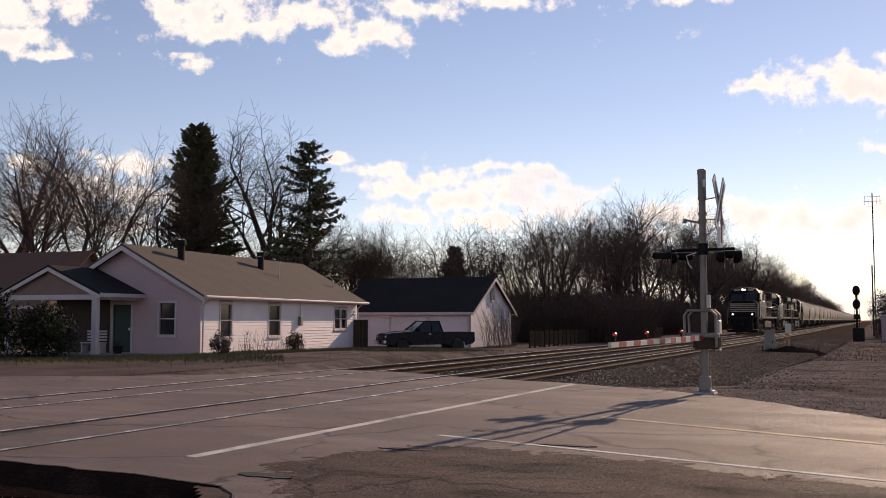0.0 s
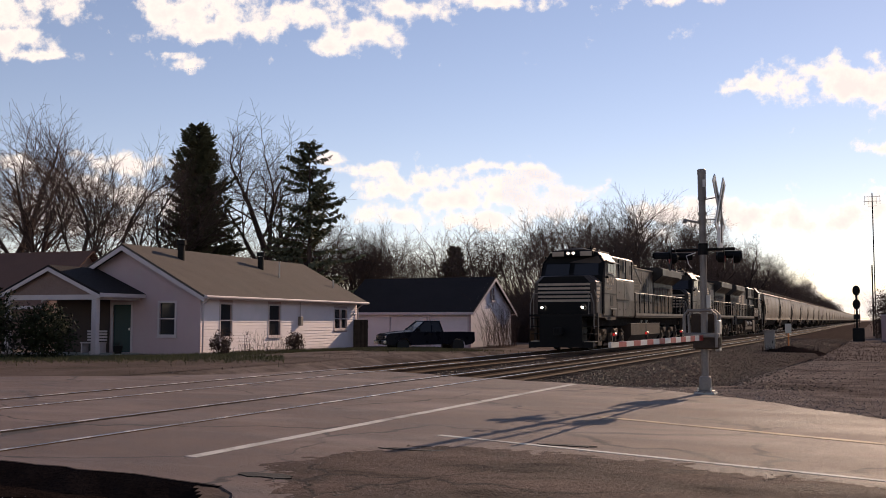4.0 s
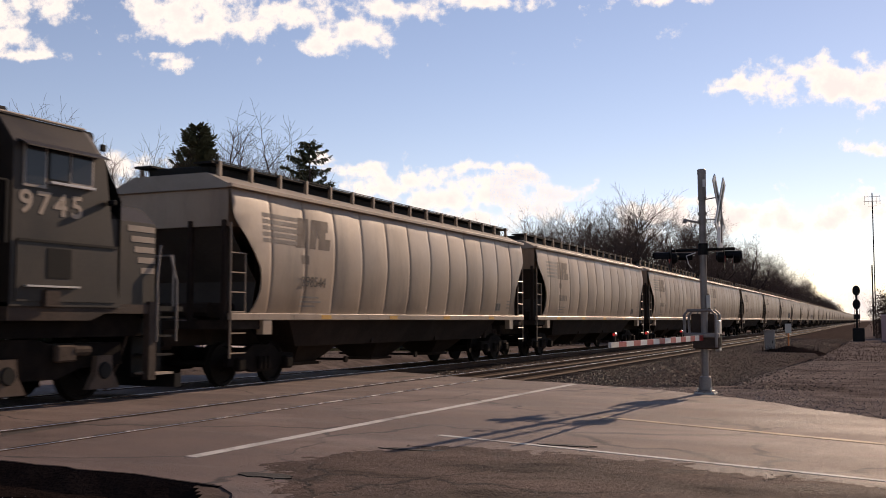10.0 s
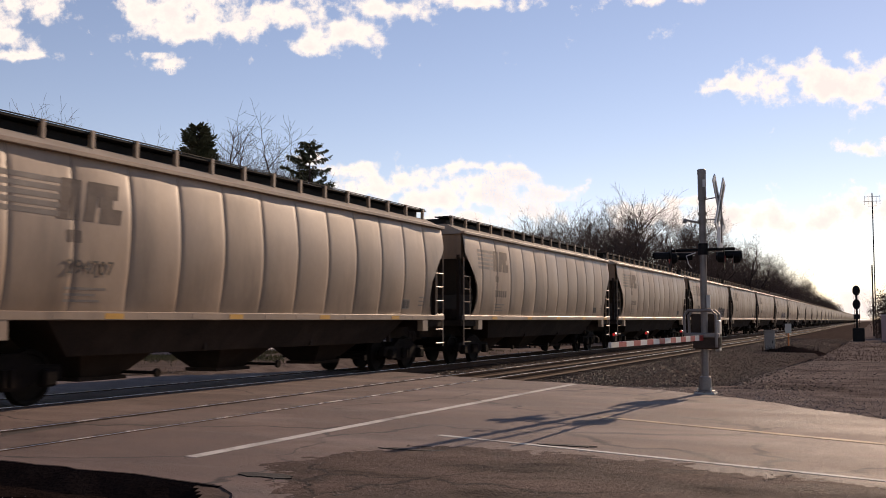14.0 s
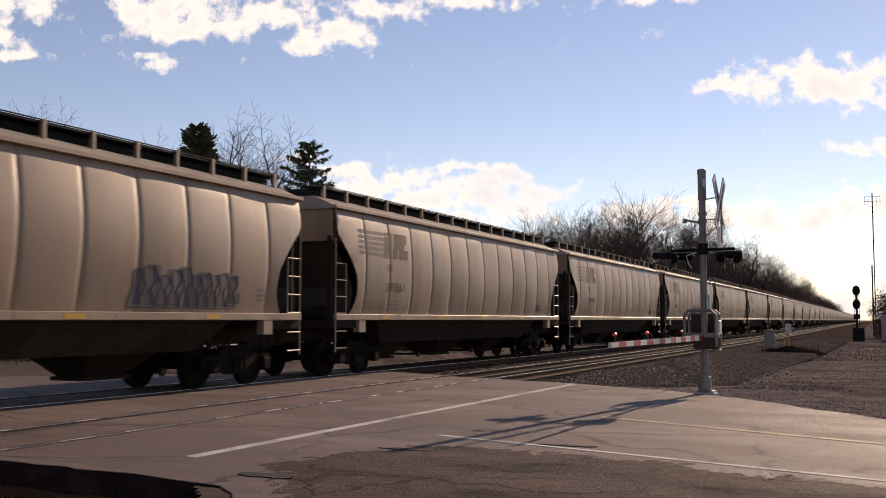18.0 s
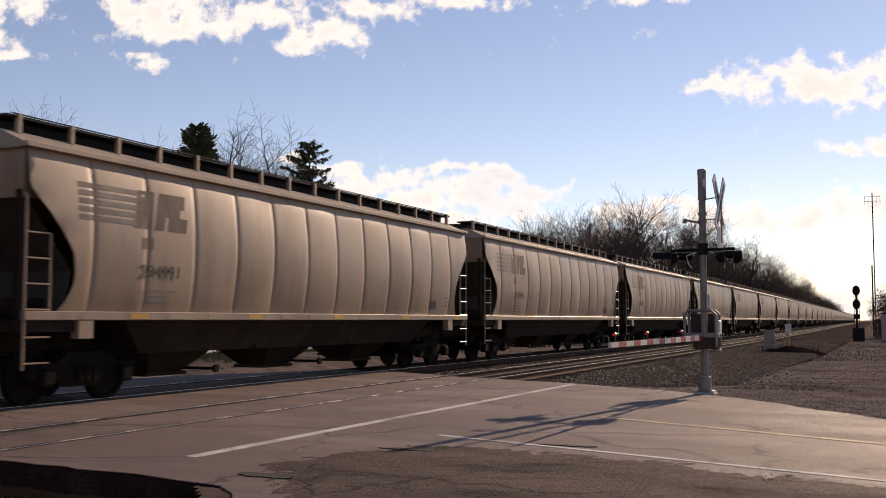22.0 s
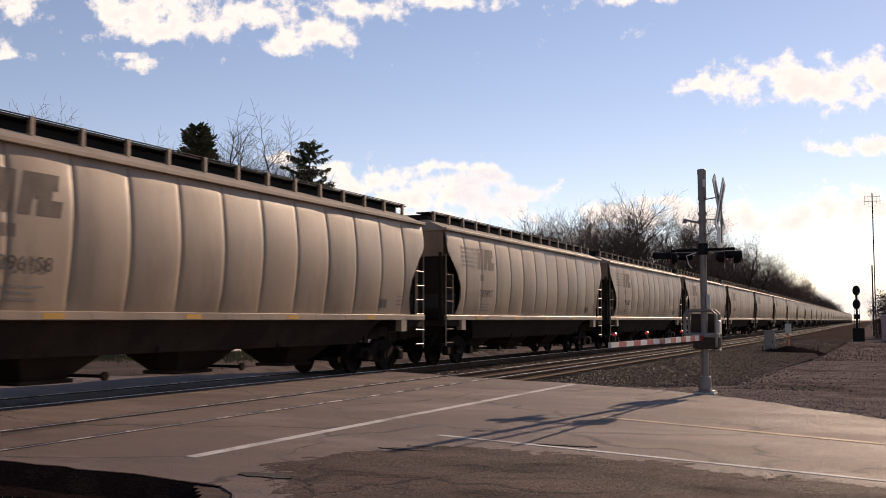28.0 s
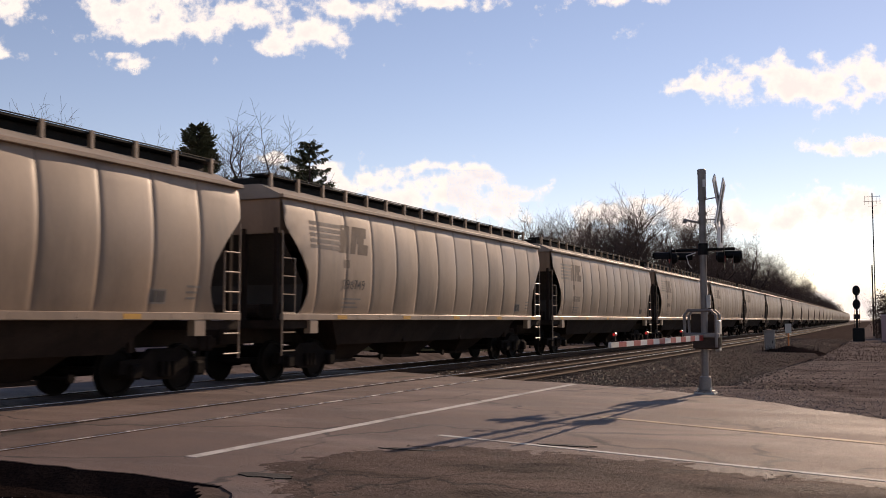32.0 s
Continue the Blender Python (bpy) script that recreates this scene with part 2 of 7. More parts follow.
CAR_BLUE = surf("dark_blue_car_paint", (0.005, 0.0065, 0.012), (0.009, 0.011, 0.018), 2.0, 0.3, 0.0, 0.0, 30, spec=0.2)
TYRE = surf("tyre_rubber", (0.015, 0.015, 0.015), (0.03, 0.03, 0.03), 4.0, 0.85, 0, 0.2, 30)
CHROME = surf("bright_metal", (0.55, 0.55, 0.55), (0.7, 0.7, 0.7), 3.0, 0.25, 1.0, 0.02, 40)
CONCRETE = surf("concrete", (0.3, 0.28, 0.26), (0.42, 0.4, 0.37), 2.0, 0.9, 0, 0.3, 30)
ORANGE = surf("orange_marker", (0.55, 0.16, 0.04), (0.65, 0.22, 0.06), 3.0, 0.6, 0, 0.05, 30)
LAMP_RED = glow("lit_red_lens", (1.0, 0.03, 0.02), 0.35)
LAMP_WHITE = glow("lit_headlight", (1.0, 0.93, 0.82), 30.0)
# rolling stock
HOP = surf("weathered_grey_hopper", (0.245, 0.162, 0.104), (0.345, 0.24, 0.159), 0.5, 0.47, 0, 0.06, 22, (0.155, 0.102, 0.066), 0.9, 0.75, 0.06, (1, 1, 0.3), spec=0.65)
# grime, with the shade under the car mixed into the colour
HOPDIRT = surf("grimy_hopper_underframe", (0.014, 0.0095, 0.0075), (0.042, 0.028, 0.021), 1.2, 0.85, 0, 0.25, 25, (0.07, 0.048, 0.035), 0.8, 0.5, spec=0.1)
# end sheets: darker than the side sheets
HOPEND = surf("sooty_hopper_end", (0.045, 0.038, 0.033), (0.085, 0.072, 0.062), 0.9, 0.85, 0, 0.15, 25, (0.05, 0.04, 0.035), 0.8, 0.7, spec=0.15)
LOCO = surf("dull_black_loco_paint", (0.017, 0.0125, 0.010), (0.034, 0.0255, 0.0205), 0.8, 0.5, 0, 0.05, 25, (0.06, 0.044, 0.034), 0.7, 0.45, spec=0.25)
LOCO_DUST = surf("dust_grey_loco_paint", (0.04, 0.0275, 0.021), (0.072, 0.051, 0.040), 0.8, 0.5, 0, 0.05, 25, (0.10, 0.072, 0.056), 0.6, 0.5, spec=0.25)
LOCODIRT = surf("road_grime_loco", (0.036, 0.024, 0.018), (0.085, 0.058, 0.044), 1.2, 0.75, 0, 0.2, 25, (0.022, 0.016, 0.013), 1.0, 0.6, spec=0.2)
LOCOW = surf("dirty_white_marking", (0.33, 0.255, 0.19), (0.46, 0.365, 0.28), 1.5, 0.7, 0, 0.05, 25, (0.25, 0.195, 0.155), 1.2, 0.5)
MARK = surf("faded_black_marking", (0.16, 0.135, 0.115), (0.26, 0.22, 0.185), 2.5, 0.8, 0, 0.03, 25, (0.36, 0.32, 0.27), 1.6, 0.6)
# wheel steel, darkened to carry the shade below the train
STEEL = surf("worn_wheel_steel", (0.008, 0.0065, 0.0055), (0.02, 0.0155, 0.013), 2.0, 0.7, 0.1, 0.1, 30, spec=0.05)
REFLECT = surf("amber_reflector", (0.52, 0.25, 0.03), (0.6, 0.32, 0.05), 3.0, 0.5, 0, 0.02, 30)
HOPROOF = surf("dusty_hopper_roof", (0.26, 0.22, 0.18), (0.34, 0.29, 0.24), 0.9, 0.85, 0, 0.15, 25, (0.18, 0.15, 0.12), 0.8, 0.5)
MARKD = surf("black_stencil_paint", (0.045, 0.038, 0.034), (0.10, 0.085, 0.075), 2.5, 0.7, 0, 0.03, 25)
MARKE = surf("faded_emblem_paint", (0.095, 0.072, 0.058), (0.175, 0.132, 0.104), 2.5, 0.8, 0, 0.03, 25, (0.22, 0.165, 0.125), 1.6, 0.5)
GHOST = surf("ghosted_marking", (0.03, 0.025, 0.022), (0.05, 0.042, 0.036), 2.5, 0.8, 0, 0.03, 25, (0.07, 0.058, 0.05), 1.6, 0.6)
BOARDS = surf("brown_porch_boards", (0.05, 0.032, 0.027), (0.085, 0.056, 0.047), 1.5, 0.8, 0, 0.2, 25)
TANK = surf("dusty_tan_steel", (0.10, 0.074, 0.056), (0.18, 0.136, 0.104), 1.5, 0.5, 0.3, 0.05, 30, (0.06, 0.044, 0.034), 1.2, 0.5)
TAR = surf("black_tar_patch", (0.014, 0.012, 0.011), (0.03, 0.025, 0.022), 3.0, 0.8, 0, 0.5, 30)
SEAM = surf("grimy_panel_seam", (0.13, 0.09, 0.066), (0.20, 0.142, 0.105), 1.0, 0.75, 0, 0.05, 25)
JOURNAL = surf("tan_dust_on_casting", (0.07, 0.049, 0.037), (0.15, 0.108, 0.082), 1.5, 0.8, 0, 0.2, 25, (0.03, 0.022, 0.018), 1.2, 0.7, spec=0.1)
# grimy bogies and frames; shade beneath the bodies is part of this black
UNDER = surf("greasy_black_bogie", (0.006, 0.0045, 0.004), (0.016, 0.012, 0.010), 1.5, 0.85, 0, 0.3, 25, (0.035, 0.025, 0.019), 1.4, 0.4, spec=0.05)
VERGE = surf("dusty_verge_gravel", (0.06, 0.043, 0.037), (0.15, 0.112, 0.096), 0.8, 0.9, 0, 0.8, 30, (0.05, 0.04, 0.03), 0.3, 0.7, spec=0.05)
for ch in "0123456789":
    glyph(ch, 0.33, MARKD, 0.002, 0.0)
    glyph(ch, 0.5, LOCOW, 0.004, 0.012)
for ch in "DCtoA":
    glyph(ch, 0.2, LOCOW, 0.004, 0.0)
# ---- ground, road, tracks ----
def ramp(a, b, x):
    t = max(0.0, min(1.0, (x - a) / (b - a)))
    return t * t * (3 - 2 * t)


def ground_z(x, y):
    z = -0.18 + 0.14 * ramp(9, 12, y)
    z -= 0.30 * ramp(24, 52, y) * (1 if x > -17 else ramp(30, 58, y))
    z += 0.05 * (noise.noise((x * 0.07, y * 0.07, 0.3))) * ramp(22, 40, y)
    # trough under the ballast
    q = x + 0.0083 * ramp(55, 135, y) * max(0, y - 95) * 2
    z -= 0.4 * ramp(21.0, 22.6, y) * ramp(-18.0, -16.4, q) * (1 - ramp(-4.6, -3.0, q))
    return z


def axis_steps(limit, near, step):
    out, v, s = [0.0], 0.0, step
    while v < limit:
        if v > near:
            s *= 1.25
        v += s
        out.append(min(v, limit))
    return [-q for q in out[:0:-1]] + out


xs, ys = axis_steps(4200, 60, 1.5), axis_steps(4200, 90, 1.5)
g = Shape()
g.v = [(x, y, ground_z(x, y)) for y in ys for x in xs]
w = len(xs)
g.f = [(j * w + i, j * w + i + 1, (j + 1) * w + i + 1, (j + 1) * w + i) for j in range(len(ys) - 1) for i in range(w - 1)]
structure("ground", g, GRAVEL, "dusty grey-brown gravel ground beside the railway", "ground", True)
vx, vy = [x for x in xs if -64 < x < -17.9], [y for y in ys if 15 < y < 33]
vg = Shape()
vg.v = [(x, y, ground_z(x, y) + 0.012) for y in vy for x in vx]
w = len(vx)
vg.f = [(j * w + i, j * w + i + 1, (j + 1) * w + i + 1, (j + 1) * w + i) for j in range(len(vy) - 1) for i in range(w - 1)]
structure("verge", vg, VERGE, "pale dusty gravel verge between road and lawn", "ground", True)

# track centre line: straight past the crossing, then a slight bend to the west
BEND0, BEND1, BEND = 55.0, 135.0, radians(0.95)


def track(s, off):
    """Point and heading at the distance s along the line, off metres east of the tripod's meridian."""
    if s <= BEND0:
        return off, s, 0.0
    k = min(s, BEND1) - BEND0
    h = BEND * k / (BEND1 - BEND0)
    x, y = -h * k / 2, BEND0 + k
    if s > BEND1:
        x -= math.sin(h) * (s - BEND1)
        y += math.cos(h) * (s - BEND1)
    return x + off * math.cos(h), y + off * math.sin(h), h


NEAR, FAR = -9.53, -13.64
STATIONS = [-220, -120, -60, -20] + [i * 10 for i in range(0, 15)] + [180, 300, 500, 900]


def along(section, stations, off):
    """A closed cross-section (x, z) swept along the line."""
    s = Shape()
    n = len(section)
    for d in stations:
        for px, pz in section:
            x, y, h = track(d, off + px)
            s.v.append((x, y, pz))
    for i in range(len(stations) - 1):
        for j in range(n):
            k = (j + 1) % n
            s.f.append((i * n + j, i * n + k, (i + 1) * n + k, (i + 1) * n + j))
    s.f.append(tuple(range(n)))
    s.f.append(tuple(range((len(stations) - 1) * n, len(stations) * n))[::-1])
    return s


bed = [(-8.6, -0.9), (-6.9, -0.25), (-5.9, -0.185), (-2.8, -0.19), (-2.1, -0.22), (-1.3, -0.19), (1.45, -0.185), (2.3, -0.20), (4.2, -0.24), (5.9, -0.27), (6.9, -0.9)]
structure("ballast_bed", along([(x - 0.0, z) for x, z in bed], [19, 26] + [30 + 6 * i for i in range(20)] + [180, 300, 500, 900], NEAR), BALLAST,
          "dusty grey stone ballast under two railway tracks", "ballast", True)
structure("ballast_bed", along([(x, z) for x, z in bed], [-220, -120, -60, -20, 0, 5.5], NEAR), BALLAST,
          "dusty grey stone ballast under two railway tracks", "ballast", True)
for off in (NEAR, FAR):
    for side in (-0.7525, 0.7525):
        foot = [(-0.07, -0.17), (0.07, -0.17), (0.07, -0.155), (0.012, -0.135), (0.012, -0.045), (0.034, -0.035), (0.034, -0.004), (-0.034, -0.004), (-0.034, -0.035), (-0.012, -0.045), (-0.012, -0.135), (-0.07, -0.155)]
        rail = structure("rail", along([(x + side, z) for x, z in foot], STATIONS, off), RUST, "rusty steel rail with a polished running surface", "rail")
        part("rail_head", along([(side - 0.033, -0.006), (side + 0.033, -0.006), (side + 0.031, 0.0), (side - 0.031, 0.0)], STATIONS, off), RAILTOP, rail, "polished bright rail head")

# asphalt of the crossing road and of the yard beside it
rng = random.Random(4)


def ragged(points, amount, step=0.5):
    """A polyline with small irregular bites along it."""
    out = []
    for (x0, y0), (x1, y1) in zip(points, points[1:]):
        n = max(1, int(math.hypot(x1 - x0, y1 - y0) / step))
        for i in range(n):
            t = i / n
            out.append((x0 + (x1 - x0) * t + rng.uniform(-amount, amount), y0 + (y1 - y0) * t + rng.uniform(-amount, amount)))
    return out + [points[-1]]


far_edge = ragged([(40, -9), (10, 8.2), (3.0, 12.4), (0.0, 15.3), (-2.2, 18.2), (-4.0, 19.9), (-6.4, 21.3), (-9.6, 22.6), (-12.0, 24.0), (-14.6, 24.6), (-15.4, 22.2), (-16.5, 20.3), (-20.3, 18.1), (-30, 17.2), (-70, 17)], 0.06)
near_edge = ragged([(-70, 7.4), (-30, 7.3), (-12, 7.35), (-8.3, 7.3), (-6.4, 7.2), (-5.2, 7.0), (-4.7, 6.4), (-4.5, 5.0), (-4.2, -30)], 0.05, 0.3)
road = Shape()
road.prism(far_edge + near_edge + [(40, -30)], -0.30, -0.018, "z")
structure("road", road, ASPHALT, "sun-bleached worn asphalt road over the railway crossing", "road")
yard = ragged([(30, -29), (30, 1.0), (6.0, 7.3), (0.0, 9.2), (-2.6, 10.1), (-4.6, 10.2), (-5.4, 9.2), (-5.6, 8.2), (-5.2, 7.5), (-4.4, 6.6), (-4.25, 5.0), (-4.0, -29)], 0.16, 0.3)
# black sheet paints the shadow that falls below the road's drop
structure("ditch_bottom", Shape().prism(ragged([(-30, 6.3), (-12, 6.6), (-8, 6.62), (-6.4, 6.4), (-5.2, 5.6), (-4.9, 4.0)], 0.13, 0.25) + [(-4.4, 4.0), (-4.6, 6.6), (-5.2, 7.1), (-30, 7.6)], -0.3, -0.160, "z"), SOIL_SHADE, "black sheet for the shadow below the broken road edge", "ground")
# black ribbon over the road's edge face, its shade put into colour
bank = Shape()
rim = [q for q in near_edge if -40 < q[0] < -5.15]
for x, y in rim:
    u = min(1.0, max(0.0, (x + 5.6) / 1.0))
    bank.v += [(x + 0.02 * u, y + 0.012, -0.0155), (x - 0.08 * u, y - 0.09 * (1 - u), -0.05), (x - 0.35 * u, y - 0.42 * (1 - u), -0.165 + 0.02 * noise.noise((x * 3, y * 3, 0)))]
for i in range(len(rim) - 1):
    for j in (0, 1):
        bank.f.append((i * 3 + j, i * 3 + j + 1, i * 3 + j + 4, i * 3 + j + 3))
structure("road_shoulder", bank, SOIL_SHADE, "black ribbon that puts shade on the road's broken edge", "road edge")


def inside_by(poly, x, y):
    """Distance to an outline, positive inside it."""
    best, inn = 1e9, False
    for (x0, y0), (x1, y1) in zip(poly, poly[1:] + poly[:1]):
        dx, dy = x1 - x0, y1 - y0
        k = max(0.0, min(1.0, ((x - x0) * dx + (y - y0) * dy) / (dx * dx + dy * dy)))
        best = min(best, math.hypot(x - x0 - k * dx, y - y0 - k * dy))
        if (y0 > y) != (y1 > y) and x < x0 + (y - y0) / (y1 - y0) * dx:
            inn = not inn
    return best if inn else -best


# broken asphalt and dirt that thins out over the road
outline = [(30, -29), (30, 1.0), (6.0, 7.3), (0.0, 9.2), (-2.6, 10.1), (-4.6, 10.2), (-5.4, 9.2), (-5.6, 8.2), (-5.2, 7.5), (-4.4, 6.6), (-4.25, 5.0), (-4.0, -29)]
crust, cols, rows_, keep = Shape(), 215, 92, []
for j in range(rows_):
    for i in range(cols):
        x, y = plan(-5.2 + 12.4 * i / (cols - 1), 7.0 + 5.6 * j / (rows_ - 1))
        d = inside_by(outline, x, y)
        lump = noise.fractal((x * 1.3, y * 1.3, 2.0), 0.9, 2.1, 5)
        crumb = noise.noise((x * 7, y * 7, 5.0)) + 0.7 * noise.noise((x * 15, y * 15, 9.0))
        z = -0.0195 + 0.016 * max(-1.0, min(1.0, d / 0.55)) + 0.010 * lump + 0.006 * crumb
        crust.v.append((x, y, z))
        keep.append(d > -0.6)
crust.f = [(j * cols + i, j * cols + i + 1, (j + 1) * cols + i + 1, (j + 1) * cols + i) for j in range(rows_ - 1) for i in range(cols - 1) if keep[j * cols + i]]
structure("yard_crust", crust, APRON, "dark crumbled asphalt and dirt spreading over the road", "pavement", True)
structure("yard_surface", Shape().prism(yard, -0.06, -0.03, "z"), APRON, "dark broken asphalt of a parking yard", "pavement")


def blot(x, y, rx, ry, seed):
    r = random.Random(seed)
    return Shape().prism([(x + math.cos(k * 0.393) * rx * r.uniform(0.7, 1.25), y + math.sin(k * 0.393) * ry * r.uniform(0.7, 1.25)) for k in range(16)], -0.02, -0.0085, "z")


for k, (bx, by, rx, ry) in enumerate(((-3.37, 10.8, 0.3, 0.07), (-4.7, 9.75, 0.45, 0.06), (-2.2, 7.4, 0.5, 0.1), (-5.2, 7.6, 0.3, 0.12), (-0.6, 7.2, 0.5, 0.12), (-3.9, 7.0, 0.35, 0.08))):
    structure("tar_patch", blot(bx, by, rx, ry, k), TAR, "small black tar patch on the worn asphalt", "road patch")


def strip(p, q, wide, z=-0.013, thick=0.006, broken=0.0):
    """A painted band between two plan points."""
    d = Vector((q[0] - p[0], q[1] - p[1]))
    n = Vector((-d.y, d.x)).normalized() * wide / 2
    return Shape().prism([(p[0] - n.x, p[1] - n.y), (q[0] - n.x, q[1] - n.y), (q[0] + n.x, q[1] + n.y), (p[0] + n.x, p[1] + n.y)], z - thick, z, "z")


structure("stop_line", strip((-6.62, 8.3), (-6.42, 21.1), 0.16), PAINT_W, "worn white stop line painted on the asphalt", "road marking")
structure("edge_line", strip((-5.1, 11.12), (6.0, 7.75), 0.10), PAINT_W, "cracked thin white edge line on the asphalt", "road marking")
structure("centre_line", strip((-3.9, 14.15), (6.0, 9.6), 0.16), PAINT_Y, "faded pale yellow centre line on the asphalt", "road marking")
for off in (NEAR, FAR):
    for side in (-0.7525, 0.7525):
        lean = -1 if side > 0 else 1
        x = off + side + lean * 0.075
        structure("flangeway", box(x - 0.036, x + 0.036, 6.6, 23.0 if off == NEAR else 25.0, -0.03, -0.0135), TIE, "dark dirt-filled flangeway groove beside a rail", "flangeway")

# ---- drifting clouds, a distant backdrop ----
CLOUDS = []
cm = bpy.data.materials.new("sunlit_cloud")
cm.use_nodes = True
nt = cm.node_tree
nt.nodes.clear()
n_, l_ = nt.nodes, nt.links
out = n_.new("ShaderNodeOutputMaterial")
att = n_.new("ShaderNodeAttribute")
att.attribute_name = "billow"
co = n_.new("ShaderNodeTexCoord")
n1 = n_.new("ShaderNodeTexNoise")
n1.inputs["Scale"].default_value, n1.inputs["Detail"].default_value, n1.inputs["Roughness"].default_value = 0.011, 12, 0.6
l_.new(co.outputs["Object"], n1.inputs["Vector"])
su = n_.new("ShaderNodeMath")
su.operation = "MULTIPLY_ADD"
l_.new(n1.outputs["Fac"], su.inputs[0])
su.inputs[1].default_value = 5.0
l_.new(att.outputs["Fac"], su.inputs[2])
al = n_.new("ShaderNodeMapRange")
al.interpolation_type = "SMOOTHSTEP"
al.inputs["From Min"].default_value, al.inputs["From Max"].default_value = 2.45, 3.55
l_.new(su.outputs[0], al.inputs["Value"])
thick = n_.new("ShaderNodeMapRange")
thick.inputs["From Min"].default_value, thick.inputs["From Max"].default_value = 3.1, 4.3
l_.new(su.outputs[0], thick.inputs["Value"])
cr = n_.new("ShaderNodeMix")
cr.data_type = "RGBA"
cr.inputs[6].default_value, cr.inputs[7].default_value = (1.0, 0.965, 0.915, 1), (0.87, 0.825, 0.82, 1)
l_.new(thick.outputs[0], cr.inputs[0])
em = n_.new("ShaderNodeEmission")
l_.new(cr.outputs[2], em.inputs["Color"])
em.inputs["Strength"].default_value = 1.1
tr = n_.new("ShaderNodeBsdfTransparent")
mx = n_.new("ShaderNodeMixShader")
l_.new(al.outputs[0], mx.inputs[0])
l_.new(tr.outputs[0], mx.inputs[1])
l_.new(em.outputs[0], mx.inputs[2])
l_.new(mx.outputs[0], out.inputs["Surface"])
CLOUD_FAR = 3600.0
PX = CLOUD_FAR / 1750.0


def cloud(blobs, label):
    """One cloud: a curved sheet whose density swells round the given lumps (side, height, half width, half height in 2 m units)."""
    x0 = min(b[0] - b[2] * 1.5 for b in blobs)
    x1 = max(b[0] + b[2] * 1.5 for b in blobs)
    y0 = min(b[1] - b[3] * 1.6 for b in blobs)
    y1 = max(b[1] + b[3] * 1.6 for b in blobs)
    nx, ny = max(12, int((x1 - x0) / 6)), max(10, int((y1 - y0) / 6))
    s, dens = Shape(), []
    for j in range(ny + 1):
        for i in range(nx + 1):
            u, v = x0 + (x1 - x0) * i / nx, y0 + (y1 - y0) * j / ny
            d = -0.6
            for bx, by, rx, ry in blobs:
                q = math.hypot((u - bx) / rx, (v - by) / (ry * (1.0 if v > by else 0.75)))
                d = max(d, 1.5 * (1 - q))
            edge = min(i, nx - i, j, ny - j) / 3
            dens.append(d if edge >= 1 else d * edge - (1 - edge))
            s.v.append((u * PX, v * PX, -40 * (1 - (u / 900) ** 2)))
    s.f = [(j * (nx + 1) + i, j * (nx + 1) + i + 1, (j + 1) * (nx + 1) + i + 1, (j + 1) * (nx + 1) + i) for j in range(ny) for i in range(nx)]
    me = s.mesh("cloud", cm)
    me.attributes.new("billow", "FLOAT", "POINT").data.foreach_set("value", dens)
    ob = tagged(new("cloud", me), label, "cloud", "clouds in the sky", "structure")
    CLOUDS.append(ob)


# lumps are given from the sight line: right, up
cloud([(-790, 420, 130, 55), (-690, 430, 90, 45), (-760, 370, 110, 30), (-700, 345, 70, 16)], "large white cloud with a grey underside")
cloud([(-430, 430, 120, 60), (-340, 400, 120, 50), (-250, 420, 130, 45), (-420, 385, 100, 28), (-130, 385, 80, 45), (-190, 360, 60, 22), (-470, 420, 80, 40), (-60, 430, 110, 25), (130, 440, 120, 24), (420, 445, 80, 18)], "broad broken white cloud bank")
cloud([(-437, 328, 40, 22), (-460, 345, 30, 14)], "small ragged white cloud")
cloud([(625, 285, 95, 38), (720, 292, 110, 54), (800, 282, 120, 58), (560, 290, 40, 22), (880, 300, 90, 50), (690, 312, 60, 20)], "bright puffy white cloud")
cloud([(-120, 140, 70, 22), (-70, 105, 90, 30), (30, 85, 120, 38), (130, 95, 100, 36), (60, 50, 150, 30), (210, 70, 70, 30), (-60, 60, 90, 30), (190, 130, 45, 16), (-190, 160, 60, 18), (-20, 122, 90, 26), (130, 116, 90, 26), (100, 148, 60, 14), (170, 138, 60, 16), (240, 95, 60, 24)], "low bank of sunlit cumulus cloud")
cloud([(430, 60, 100, 28), (540, 50, 120, 40), (650, 45, 110, 38), (720, 50, 90, 30), (830, 70, 110, 45), (480, 85, 70, 16), (380, 20, 70, 20), (470, -90, 150, 40), (640, -105, 170, 45), (820, -110, 170, 50), (960, -80, 150, 60), (300, -80, 120, 30)], "low bank of sunlit cumulus cloud")
cloud([(-560, 150, 90, 30), (-640, 110, 110, 40), (-520, 90, 110, 34), (-700, 60, 120, 40), (-560, 40, 140, 30), (-740, 150, 60, 22), (-470, 60, 60, 26)], "low white cloud behind the trees")
cloud([(790, 175, 50, 18), (860, 180, 60, 22)], "small bright white cloud")

